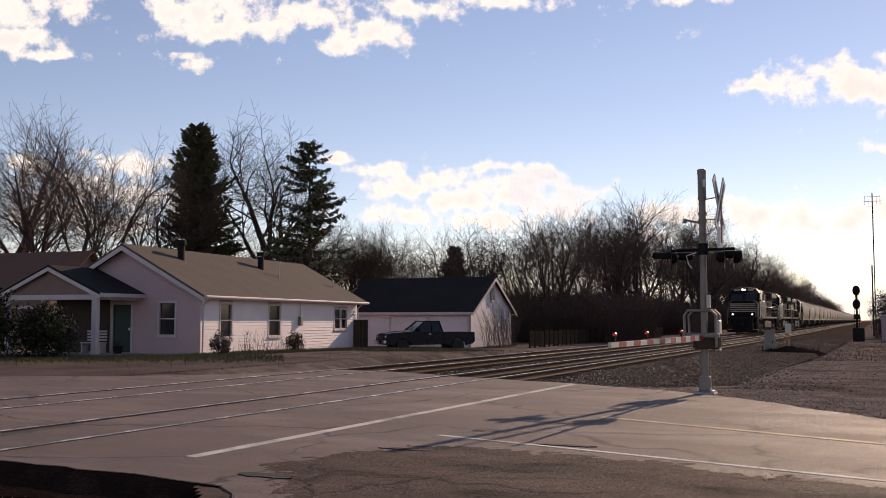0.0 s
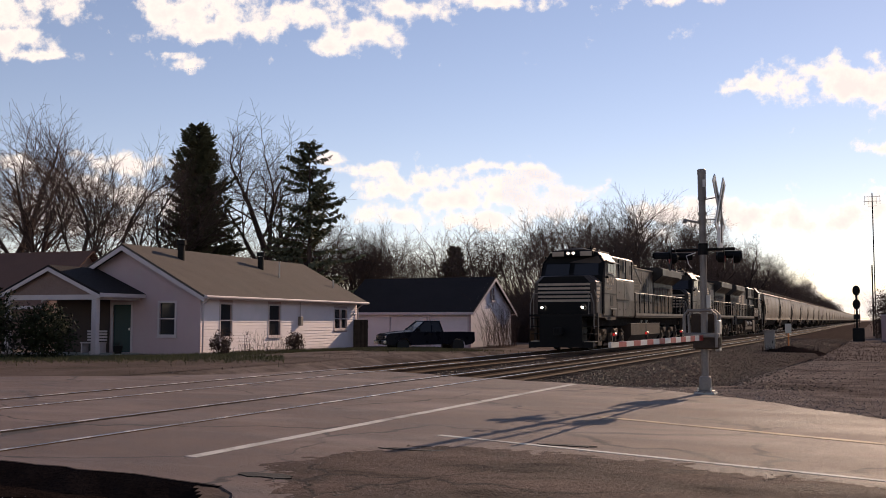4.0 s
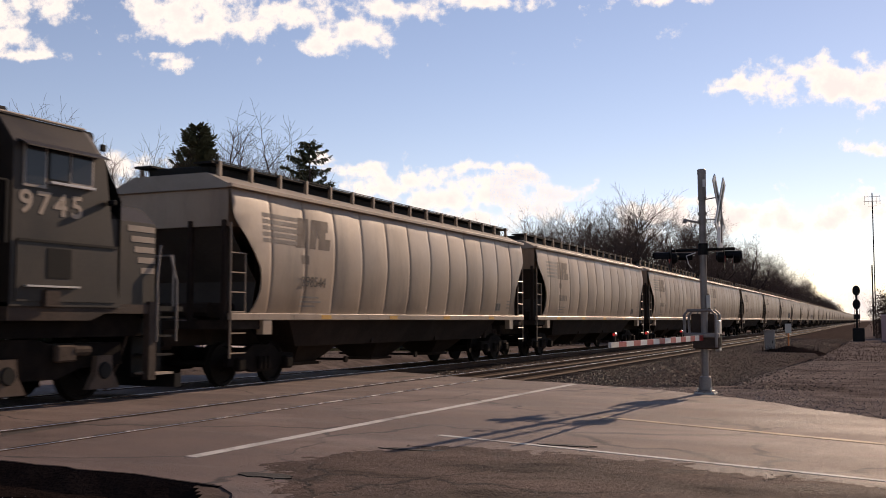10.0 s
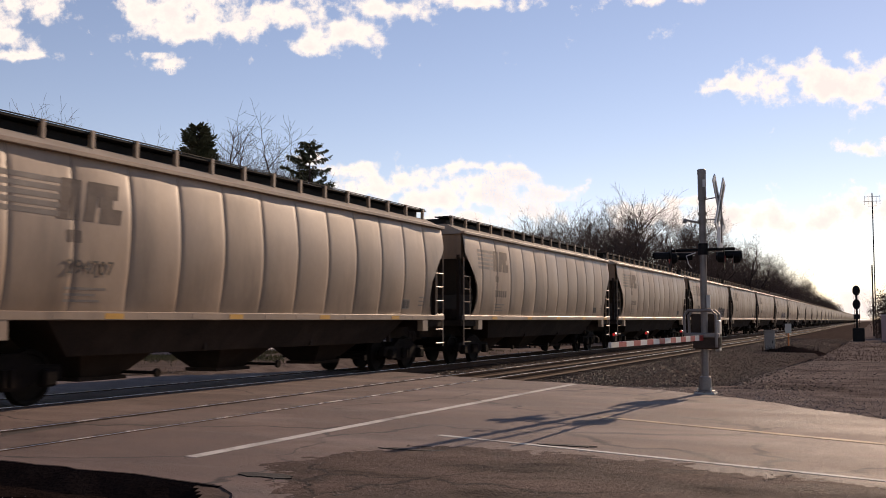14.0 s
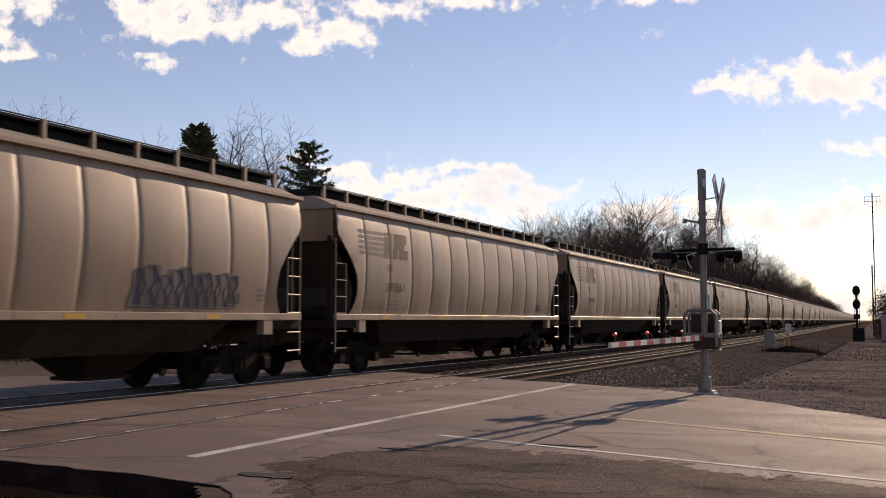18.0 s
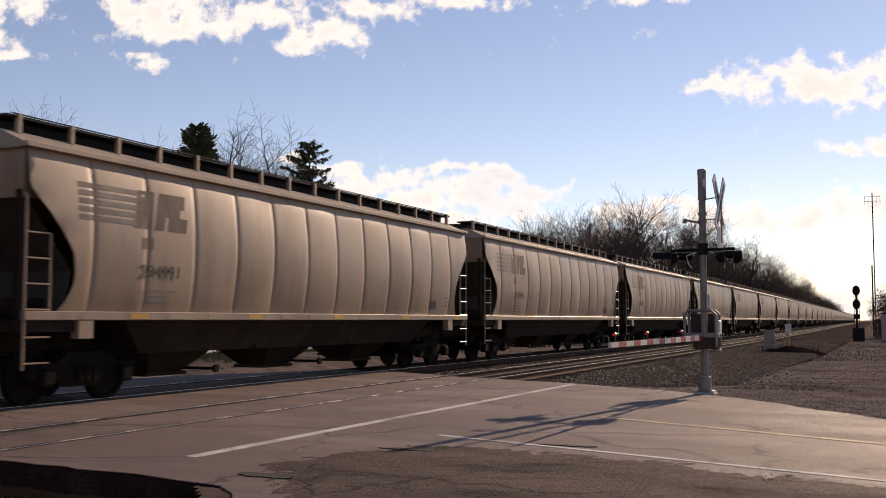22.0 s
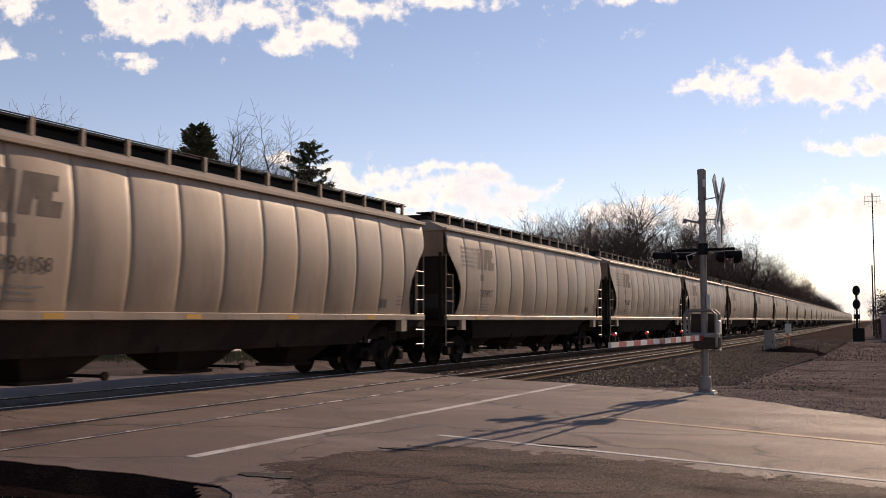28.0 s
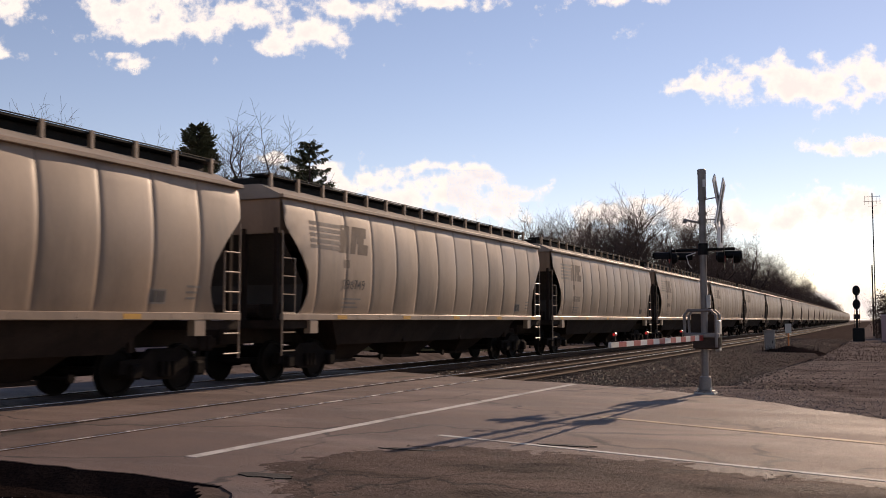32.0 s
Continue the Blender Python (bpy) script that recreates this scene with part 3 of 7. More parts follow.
# ---- trees ----
def bare_tree(seed, height, spread=0.55, trunks=1, lean=0.0, fine=0.0085):
    """Wood of a leafless tree: returns the trunk with its limbs, and the twigs, as two shapes."""
    r = random.Random(seed)
    wood, twigs = Shape(), Shape()
    share = (0.29, 0.25, 0.18, 0.12, 0.07, 0.042)
    count = (4, 4, 4, 4, 3) if trunks == 1 else (3, 3, 4, 4, 3)
    wide, mid_z, tall = height * 0.62 * spread, height * 0.58, height * 0.42

    def grow(p, d, rad, level):
        length = height * share[level] * r.uniform(0.8, 1.12)
        end = p + d * length
        reach = math.sqrt((end.x ** 2 + end.y ** 2) / wide ** 2 + ((end.z - mid_z) / tall) ** 2)
        if level > 0 and reach > 1.0:
            length *= max(0.35, 1.0 - 1.6 * (reach - 1.0))
        n = 5 if level < 3 else 3 if level == 3 else 2
        pts, q, dd = [p.copy()], p.copy(), d.copy()
        bend = (0.06, 0.17, 0.2, 0.2, 0.2, 0.2)[level]
        for i in range(n):
            dd = (dd + Vector((r.gauss(0, bend), r.gauss(0, bend), r.gauss(0, 0.08) + (0, 0.06, 0.05, 0.03, 0.02, 0.0)[level]))).normalized()
            q = q + dd * (length / n)
            pts.append(q.copy())
        tip = rad * (0.72 if level == 0 else 0.5)
        rads = [rad + (tip - rad) * i / n for i in range(n + 1)]
        (wood if level < 3 else twigs).tube(pts, rads, 8 if level == 0 else 6 if level == 1 else 4 if level == 2 else 3, caps=False)
        if level == 5:
            return
        kids = count[level]
        for k in range(kids + 1):
            last = k == kids
            t = 1.0 if last else (0.62 if level == 0 else 0.25) + (0.38 if level == 0 else 0.73) * (k + r.random() * 0.8) / kids
            i = min(int(t * n), n - 1)
            at = pts[i].lerp(pts[i + 1], min(1.0, t * n - i))
            ax = (pts[i + 1] - pts[i]).normalized()
            side = ax.orthogonal().normalized()
            side.rotate(Matrix.Rotation(k * 2.4 + r.uniform(-0.6, 0.6), 3, ax))
            open_ = r.uniform(0.05, 0.25) if last else (r.uniform(0.4, 0.8) if level < 2 else r.uniform(0.5, 0.95)) * spread / 0.5
            nd = (ax * math.cos(open_) + side * math.sin(open_)).normalized()
            here = rads[i] + (rads[i + 1] - rads[i]) * min(1.0, t * n - i)
            grow(at, nd, max(fine, here * (0.85 if last else r.uniform(0.48, 0.68))), level + 1)

    for k in range(trunks):
        g0 = 2 * math.pi * k / trunks + seed
        out_ = 0.16 if trunks > 1 else 0.0
        d = Vector((math.cos(g0) * out_ + lean, math.sin(g0) * out_, 1)).normalized()
        grow(Vector((math.cos(g0) * out_ * 1.5, math.sin(g0) * out_ * 1.5, -0.3)), d, height * (0.0185 if trunks == 1 else 0.0135), 0)
    top = sorted(v[2] for v in twigs.v)[int(len(twigs.v) * 0.999)]
    s = height / top
    for sh in (wood, twigs):
        sh.v = [(x * s, y * s, z * s) for x, y, z in sh.v]
    return wood, twigs


def tree_model(name, shapes, label, group):
    ob = base(name, label, "tree", group)
    part("trunk", shapes[0], BARK, ob, "", True)
    part("crown", shapes[1], TWIG, ob, "mass of thin bare twigs")
    return ob


TREES = [tree_model("bare_tree", bare_tree(s, 14.0, sp, tr_, 0.0), "leafless grey-brown deciduous tree in winter", "bare trees") for s, sp, tr_ in ((1, 0.5, 1), (2, 0.56, 1), (3, 0.40, 2), (7, 0.44, 3), (9, 0.6, 1))]
for t_ in TREES:
    t_.matrix_world = pose(-60, -140 + 12 * TREES.index(t_), -0.2)
trng = random.Random(11)


def plant(model, x, y, height, label=""):
    s = height / 14.0
    ob = copy_thing(model, pose(x, y, ground_z(x, y), 0, 0, trng.uniform(0, 360)))
    ob.scale = (s * trng.uniform(0.9, 1.1), s * trng.uniform(0.9, 1.1), s)
    return tagged(ob, label)


# yard trees behind the house: side, depth, height, model
for side, depth, high, k in ((-40, 66, 15.0, 1), (-36, 82, 20.5, 4), (-29.5, 72, 15.0, 1), (-21.6, 62, 14.2, 2), (-20.2, 70, 13.4, 2), (-14.3, 78, 18.4, 1), (-46, 90, 17, 0),
                             (-27, 110, 10, 3), (-21, 115, 10, 4), (-33, 105, 11, 0), (-6.3, 92, 11.0, 3), (-4.4, 100, 9.5, 2), (-9.5, 98, 10, 1), (-2.0, 112, 8, 3), (0.5, 120, 8.5, 2), (-16, 112, 11, 3), (-17.2, 88, 11, 0), (-11.5, 84, 10.5, 2), (-7.8, 84, 10.5, 1), (-6.6, 80, 9.0, 3), (-13.5, 96, 11.5, 1), (-5.0, 88, 8.5, 2)):
    plant(TREES[k], *plan(side, depth), high)


def conifer(seed, height, width, droop, gaps, taper):
    """Trunk, and boughs set with many small needle sprays, uneven and with gaps."""
    r = random.Random(seed)
    wood, sprays = Shape(), Shape()
    wood.tube([(0, 0, -0.3), (0.1, 0, height * 0.5), (0, 0.05, height * 0.98)], [height * 0.016, height * 0.01, 0.02], 7)
    z = height * 0.08
    while z < height * 0.985:
        t = z / height
        reach = width / 2 * (1 - t) ** taper * (0.35 + 0.65 * min(1, t / 0.12)) + 0.15
        for k in range(r.randint(5, 7) if droop < 0.2 else r.randint(4, 6)):
            if r.random() < gaps:
                continue
            g0 = r.uniform(0, 2 * math.pi)
            ln = reach * (r.uniform(0.55, 1.15) if droop < 0.2 else r.uniform(0.7, 1.1)) * (1 + 0.35 * noise.noise((math.cos(g0) * 1.5, math.sin(g0) * 1.5, z * 0.55 + seed * 9)))
            up = r.uniform(-0.05, 0.2) + (0.5 * t)
            pts = []
            for i in range(5):
                f = i / 4
                pts.append(Vector((math.cos(g0) * ln * f, math.sin(g0) * ln * f, z + ln * (up * f - droop * f * f + (0.12 if droop < 0.2 else 0.3) * f ** 4))))
            wood.tube(pts, [0.035, 0.03, 0.022, 0.014, 0.006], 3, caps=False)
            count = max(9, int(ln * (22 if droop < 0.2 else 18)))
            for i in range(count):
                f = (i + r.random()) / count
                if f < 0.12:
                    continue
                j = min(int(f * 4), 3)
                p = pts[j].lerp(pts[j + 1], f * 4 - j)
                for sgn in (-1, 1):
                    a0 = g0 + sgn * r.uniform(0.5, 1.2)
                    sl = (r.uniform(0.35, 0.7) if droop < 0.2 else r.uniform(0.2, 0.45)) * (1.15 - 0.5 * f)
                    tip = p + Vector((math.cos(a0) * sl, math.sin(a0) * sl, (r.uniform(-0.15, 0.6) if droop < 0.2 else r.uniform(-0.7, 0.1)) * sl * 1.6))
                    wv = Vector((-math.sin(a0), math.cos(a0), r.uniform(-0.8, 0.8))) * r.uniform(0.06, 0.12)
                    mid = p.lerp(tip, 0.55)
                    sprays.add([p, mid + wv, tip, mid - wv], [(0, 1, 2, 3)])
        z += height * (r.uniform(0.012, 0.02) if droop < 0.2 else r.uniform(0.018, 0.032))
    return wood, sprays


for side, depth, high, wide, seed, dr, gp, tp, lab in ((-18.7, 75, 16.6, 8.2, 5, 0.04, 0.05, 0.6, "dense dark green pine behind the house"), (-9.55, 70, 14.6, 9.6, 6, 0.42, 0.14, 0.62, "dark spruce with drooping boughs and gaps"),
                                                   (1.3, 112, 9.8, 5.6, 8, 0.1, 0.1, 0.6, "small dark conifer behind the garage"), (5.3, 116, 6.8, 3.6, 9, 0.1, 0.1, 0.6, "small dark conifer behind the garage")):
    tr_ = base("conifer", lab, "tree", "evergreen trees", pose(*plan(side, depth), -0.35))
    shp = conifer(seed, high, wide, dr, gp, tp)
    part("trunk", shp[0], BARK, tr_, "", True)
    part("crown", shp[1], NEEDLE, tr_, "dark needled boughs")

# wood along the west side of the line
for i in range(46):
    y = 79 + i * 4.7 + (i * 0.68) ** 1.55 + trng.uniform(-2, 2)
    row = (i % 4)
    x = -25.5 - row * 5.5 - trng.uniform(0, 3.5) - 0.016 * max(0, y - 90)
    high = (10.5 + 10.5 * ramp(86, 150, y)) * trng.uniform(0.82, 1.12) * (1 if y < 320 else 0.85)
    plant(TREES[(i * 3 + i // 5) % 5], x, y, high)
for i in range(30):
    y = 250 + i * 22
    plant(TREES[i % 5], -25 - 0.0165 * (y - 90) - trng.uniform(0, 14), y, trng.uniform(13, 18))
for i in range(26):
    plant(TREES[i % 5], -70 + i * 26 + trng.uniform(-8, 8), 880 + trng.uniform(-60, 120), trng.uniform(11, 16))


def thicket(seed, count, wide, deep, high, thin=0.012):
    """Tangled thin stems of undergrowth."""
    r = random.Random(seed)
    s = Shape()
    for i in range(count):
        x, y = r.uniform(-wide, wide), r.uniform(-deep, deep)
        h = high * r.uniform(0.45, 1.0)
        lx, ly = r.gauss(0, 0.22) * h, r.gauss(0, 0.22) * h
        pts = [(x, y, -0.1), (x + lx * 0.4, y + ly * 0.4, h * 0.5), (x + lx, y + ly, h)]
        s.tube(pts, [thin, thin * 0.8, thin * 0.3], 3, caps=False)
        for k in range(5):
            t = r.uniform(0.25, 0.95)
            p = Vector((x + lx * t, y + ly * t, h * t))
            q = p + Vector((r.gauss(0, 0.3), r.gauss(0, 0.3), r.uniform(0.1, 0.45))) * h * 0.35
            s.tube([p, q], [thin * 0.6, thin * 0.25], 3, caps=False)
    return s


brush = tagged(part("undergrowth", thicket(3, 900, 4.0, 2.2, 3.4), BRUSH), "tangled leafless brush under the trees", "undergrowth", "", "stuff")
brush.matrix_world = pose(-27, 72, -0.35)
for i in range(34):
    y = 76 + i * 5.0 + (i * 0.3) ** 1.8
    x = -23.5 - trng.uniform(0, 9) - 0.016 * max(0, y - 90)
    o = copy_thing(brush, pose(x, y, -0.35, 0, 0, trng.uniform(0, 360)))
    o.scale = (1.2, 1.2, trng.uniform(0.8, 1.5))
for i in range(24):        # deeper, taller undergrowth behind the first trees
    y = 84 + i * 7.5
    o = copy_thing(brush, pose(-34 - trng.uniform(0, 8) - 0.016 * max(0, y - 90), y, -0.35, 0, 0, trng.uniform(0, 360)))
    o.scale = (1.4, 1.4, trng.uniform(1.5, 2.1))
for side, depth in ((-24, 90), (-17, 92), (-13, 95), (-8, 96), (-20, 95)):
    o = copy_thing(brush, pose(*plan(side, depth), -0.35, 0, 0, trng.uniform(0, 360)))
    o.scale = (1.5, 1.5, trng.uniform(1.1, 1.6))
for side, depth in ((-20, 86), (-12, 92), (-4, 95), (2, 100), (6, 90), (8.5, 84), (10, 78), (-16, 84), (-9, 84), (-6, 88), (9, 88), (11, 84), (7, 96)):
    o = copy_thing(brush, pose(*plan(side, depth), -0.35, 0, 0, trng.uniform(0, 360)))
    o.scale = (1.5, 1.5, trng.uniform(0.8, 1.4))
# ---- loose stone, ties ----
srng = random.Random(17)


def chips(n, place, lo, hi):
    """Many small angular stones; place() gives x, y, z of each."""
    s = Shape()
    for i in range(n):
        x, y, z = place()
        r = srng.uniform(lo, hi)
        g = srng.uniform(0, 6.28)
        pts = []
        for k in range(4):
            a_ = g + k * 1.57 + srng.uniform(-0.5, 0.5)
            q = r * srng.uniform(0.7, 1.2)
            pts.append((x + math.cos(a_) * q, y + math.sin(a_) * q, z + srng.uniform(-0.3, 0.3) * r))
        top = (x + srng.uniform(-0.4, 0.4) * r, y + srng.uniform(-0.4, 0.4) * r, z + r * srng.uniform(0.5, 1.0))
        s.add(pts + [top], [(0, 1, 4), (1, 2, 4), (2, 3, 4), (3, 0, 4)])
    return s


def bed_z(px):
    for (a0, b0), (a1, b1) in zip(bed, bed[1:]):
        if a0 <= px <= a1:
            return b0 + (b1 - b0) * (px - a0) / (a1 - a0)
    return -0.9


def on_bed():
    y = 21.4 + 70 * srng.random() ** 2.2
    px = srng.choice((srng.uniform(0.95, 6.2), srng.uniform(0.95, 6.2) + 3.5 * srng.random() ** 2, srng.uniform(0.95, 6.2) + 3.5 * srng.random() ** 2, srng.uniform(0.95, 3.0), srng.uniform(-3.0, -0.95), srng.uniform(-0.6, 0.6), srng.uniform(-6.5, -5.0)))
    x, yy, _ = track(y, NEAR + px)
    return x, yy, max(bed_z(px), ground_z(x, yy) - 0.01)


def on_side():
    y = 11.0 + 48 * srng.random() ** 1.5
    x = srng.uniform(-4.6 - 2.2 * srng.random(), 5.0 + y * 0.2)
    while y < float(np.interp(x, (-6.4, -4.0, -2.2, 0.0, 3.0, 10.0), (21.3, 19.9, 18.2, 15.3, 12.4, 8.2))) + 0.08:
        y += srng.uniform(0.2, 4)
    return x, y, max(ground_z(x, y), bed_z(x - NEAR) if y > 21 else -9.0)


def on_pit():
    x, y = srng.uniform(-9.0, -4.9), 6.7 - 3.0 * srng.random() ** 0.8
    return x, y, ground_z(x, y)


tagged(part("ballast_stones", chips(34000, on_bed, 0.018, 0.046), STONE), "loose angular grey ballast stones", "ballast", "", "stuff")
tagged(part("gravel_stones", chips(15000, on_side, 0.006, 0.024), PEBBLE), "scattered grey gravel beside the tracks", "gravel", "", "stuff")
tagged(part("gravel_stones", chips(5000, on_pit, 0.012, 0.035), PEBBLE), "coarse pale gravel below the road's broken edge", "gravel", "", "stuff")


def on_yard():
    d = 5.0 + 6 * srng.random()
    x, y = plan(srng.uniform(-0.28, 0.46) * d, d)
    while inside_by(outline, x, y) < 0.05 - 0.5 * srng.random() ** 4:
        d = 5.0 + 6 * srng.random()
        x, y = plan(srng.uniform(-0.28, 0.46) * d, d)
    return x, y, -0.008


tagged(part("gravel_stones", chips(2600, on_yard, 0.003, 0.011), PEBBLE), "scattered grit on the broken asphalt", "gravel", "", "stuff")
def on_verge():
    y = 18.5 + 32 * srng.random() ** 1.5
    x = -17.5 - 14 * srng.random()
    while y < 19.5 + (2 if x > -20 else 0):
        y += 1.5
    return x, y, ground_z(x, y)


tagged(part("gravel_stones", chips(6000, on_verge, 0.006, 0.02), PEBBLE), "loose stones and clods on the verge", "gravel", "", "stuff")
tie_me = Shape().box(-1.3, 1.3, -0.115, 0.115, -0.33, -0.165, 0.012).mesh("tie", TIE)
tracks_ = [base("track_ties", "weathered timber ties under the rails", "ties", "", None, "structure") for _ in range(2)]
late = Shape()
for k in range(430):
    s_ = 22.3 + 0.53 * k
    for q, off in enumerate((NEAR, FAR)):
        if off == FAR and s_ < 24.6:
            continue
        x, y, h = track(s_, off)
        if k < 120:
            o = part("tie", tie_me, None, tracks_[q])
            o.matrix_local = pose(x, y, srng.uniform(-0.008, 0.006), 0, 0, math.degrees(h) + srng.uniform(-0.8, 0.8))
        else:
            late.box(x - 1.3, x + 1.3, y - 0.115, y + 0.115, -0.33, -0.165)
tagged(part("tie_run", late, TIE), "weathered timber ties further along the line", "ties", "", "stuff")
# ---- grass and dry weeds before the house ----
grng = random.Random(23)


def tufts(n, place, lo, hi):
    s = Shape()
    for i in range(n):
        x, y = place()
        z = ground_z(x, y)
        for k in range(3):
            g = grng.uniform(0, 6.28)
            h, w_ = grng.uniform(lo, hi), grng.uniform(0.006, 0.014)
            lx, ly = math.cos(g) * h * 0.5, math.sin(g) * h * 0.5
            ox, oy = -math.sin(g) * w_, math.cos(g) * w_
            s.add([(x - ox, y - oy, z - 0.02), (x + ox, y + oy, z - 0.02), (x + lx, y + ly, z + h)], [(0, 1, 2)])
    return s


def by_house():
    t = grng.random()
    x, y = -25.0 - 0.09 * t * 16 + grng.uniform(-0.9, 1.6) * (1 if t < 0.9 else 1.8), 28.0 + t * 27
    return x, y


def by_shrub():
    d = 36.5 + grng.gauss(0, 1.6)
    sd = (-0.46 + 0.3 * grng.random() ** 1.4) * d
    return plan(sd, d)


def by_garage():
    d = 51 + grng.gauss(0, 2.0)
    return plan(grng.gauss(-0.03, 0.035) * d, d)


def by_verge():
    y = 20 + 30 * grng.random() ** 1.3
    return -17.8 - 15 * grng.random(), y


def right_side():
    d = grng.uniform(40, 75)
    return plan(grng.uniform(0.3, 0.46) * d, d)


tagged(part("dry_weeds", tufts(2200, by_verge, 0.02, 0.05), BRUSH), "low brown dead weeds on the verge", "weeds", "", "stuff")
tagged(part("dry_weeds", tufts(2500, right_side, 0.03, 0.1), BRUSH), "low brown dead weeds beside the line", "weeds", "", "stuff")
for n, pl in ((6000, by_house), (6000, by_shrub), (5000, by_garage)):
    tagged(part("grass_tufts", tufts(n, pl, 0.05, 0.16), GRASS), "short dull winter grass and weeds", "grass", "", "stuff")
# ---- the white house ----
house = base("house", "white single-storey clapboard house with grey-brown roof", "house", "", pose(-26.1, 33.2, -0.1, 0, 0, 5.4))
HL, HW, EAVE, RIDGE = 15.9, 7.26, 2.63, 4.63      # local: y along the long wall, -x across the gable


def walled(s, plane, lo, hi, u0, u1, z0, z1, holes):
    """A wall between u0 and u1 with rectangular openings; plane 'x' runs along y, 'y' along x."""
    us = sorted({u0, u1, *[h[0] for h in holes], *[h[1] for h in holes]})
    zs = sorted({z0, z1, *[h[2] for h in holes], *[h[3] for h in holes]})
    nu, nz, k = len(us), len(zs), len(s.v)
    for face in (lo, hi):
        for z in zs:
            s.v += [(face, u, z) if plane == "x" else (u, face, z) for u in us]
    solid = lambda i, j: 0 <= i < nu - 1 and 0 <= j < nz - 1 and not any(h[0] < (us[i] + us[i + 1]) / 2 < h[1] and h[2] < (zs[j] + zs[j + 1]) / 2 < h[3] for h in holes)
    at = lambda f, i, j: k + f * nu * nz + j * nu + i
    for i in range(nu - 1):
        for j in range(nz - 1):
            if not solid(i, j):
                continue
            for f in (0, 1):
                q = (at(f, i, j), at(f, i + 1, j), at(f, i + 1, j + 1), at(f, i, j + 1))
                s.f.append(q if (f == 1) == (plane == "x") else q[::-1])
            for di, dj, (a, b) in ((-1, 0, ((i, j), (i, j + 1))), (1, 0, ((i + 1, j), (i + 1, j + 1))), (0, -1, ((i, j), (i + 1, j))), (0, 1, ((i, j + 1), (i + 1, j + 1)))):
                if not solid(i + di, j + dj):
                    s.f.append((at(0, *a), at(0, *b), at(1, *b), at(1, *a)))


long_holes = [(1.55, 2.45, 0.78, 2.16), (5.78, 6.85, 0.78, 2.16), (12.95, 13.65, 1.05, 2.05), (13.78, 14.48, 1.05, 2.05)]
gable_holes = [(-1.95, -1.2, 0.88, 2.2), (-4.28, -3.38, 0.12, 2.14)]
s = Shape()
walled(s, "x", -0.15, 0, 0.0, HL, -0.4, EAVE, long_holes)
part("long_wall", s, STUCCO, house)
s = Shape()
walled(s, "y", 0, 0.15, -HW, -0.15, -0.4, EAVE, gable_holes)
part("gable_wall", s, STUCCO, house, "white gable wall with shade put into its colour")
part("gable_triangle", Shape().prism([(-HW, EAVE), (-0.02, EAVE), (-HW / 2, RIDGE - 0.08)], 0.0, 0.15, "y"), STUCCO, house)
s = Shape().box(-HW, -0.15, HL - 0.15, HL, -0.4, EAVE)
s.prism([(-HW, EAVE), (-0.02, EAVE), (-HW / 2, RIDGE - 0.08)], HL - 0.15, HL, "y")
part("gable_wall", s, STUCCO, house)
part("back_wall", box(-HW, -HW + 0.15, 0.15, HL - 0.15, -0.4, EAVE), STUCCO, house)
for k, sgn in enumerate((1, -1)):
    mid = -HW / 2
    ex = mid + sgn * (HW / 2 + 0.45)
    slope = (RIDGE - EAVE) / (HW / 2)
    ez = EAVE - 0.45 * slope + 0.12
    part("roof_slope", Shape().prism([(mid, RIDGE + 0.1), (ex, ez), (ex, ez - 0.1), (mid, RIDGE)], -0.4, HL + 0.45, "y"), SHINGLE, house, "grey-brown shingle roof")
    part("fascia", box(min(ex, ex + sgn * 0.03), max(ex, ex + sgn * 0.03), -0.4, HL + 0.45, ez - 0.16, ez - 0.01), TRIM, house)
    part("gutter", Shape().tube([(ex + sgn * 0.09, -0.4, ez - 0.06), (ex + sgn * 0.09, HL + 0.45, ez - 0.08)], 0.06, 8), TRIM, house)
    part("rake_board", Shape().prism([(mid, RIDGE - 0.0), (ex, ez - 0.1), (ex, ez - 0.28), (mid, RIDGE - 0.2)], -0.43, -0.4, "y"), TRIM, house)
    part("soffit", Shape().prism([(sgn * 0 + mid + sgn * (HW / 2), EAVE - 0.03), (ex, ez - 0.12), (ex, ez - 0.15), (mid + sgn * (HW / 2), EAVE - 0.06)], -0.3, HL + 0.3, "y"), TRIM, house)
# clapboards on the sunny long wall, cut round the windows
BOARD = 0.14
z = -0.02
while z < EAVE - 0.12:
    cuts = [0.02]
    for a, b, c, d in sorted(long_holes):
        if c - 0.1 < z + BOARD and z < d + 0.08:
            cuts += [a - 0.1, b + 0.1]
    cuts.append(HL - 0.02)
    for a, b in zip(cuts[::2], cuts[1::2]):
        if b - a > 0.08:
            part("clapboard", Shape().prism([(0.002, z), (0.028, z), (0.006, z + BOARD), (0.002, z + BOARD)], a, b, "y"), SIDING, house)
    z += BOARD


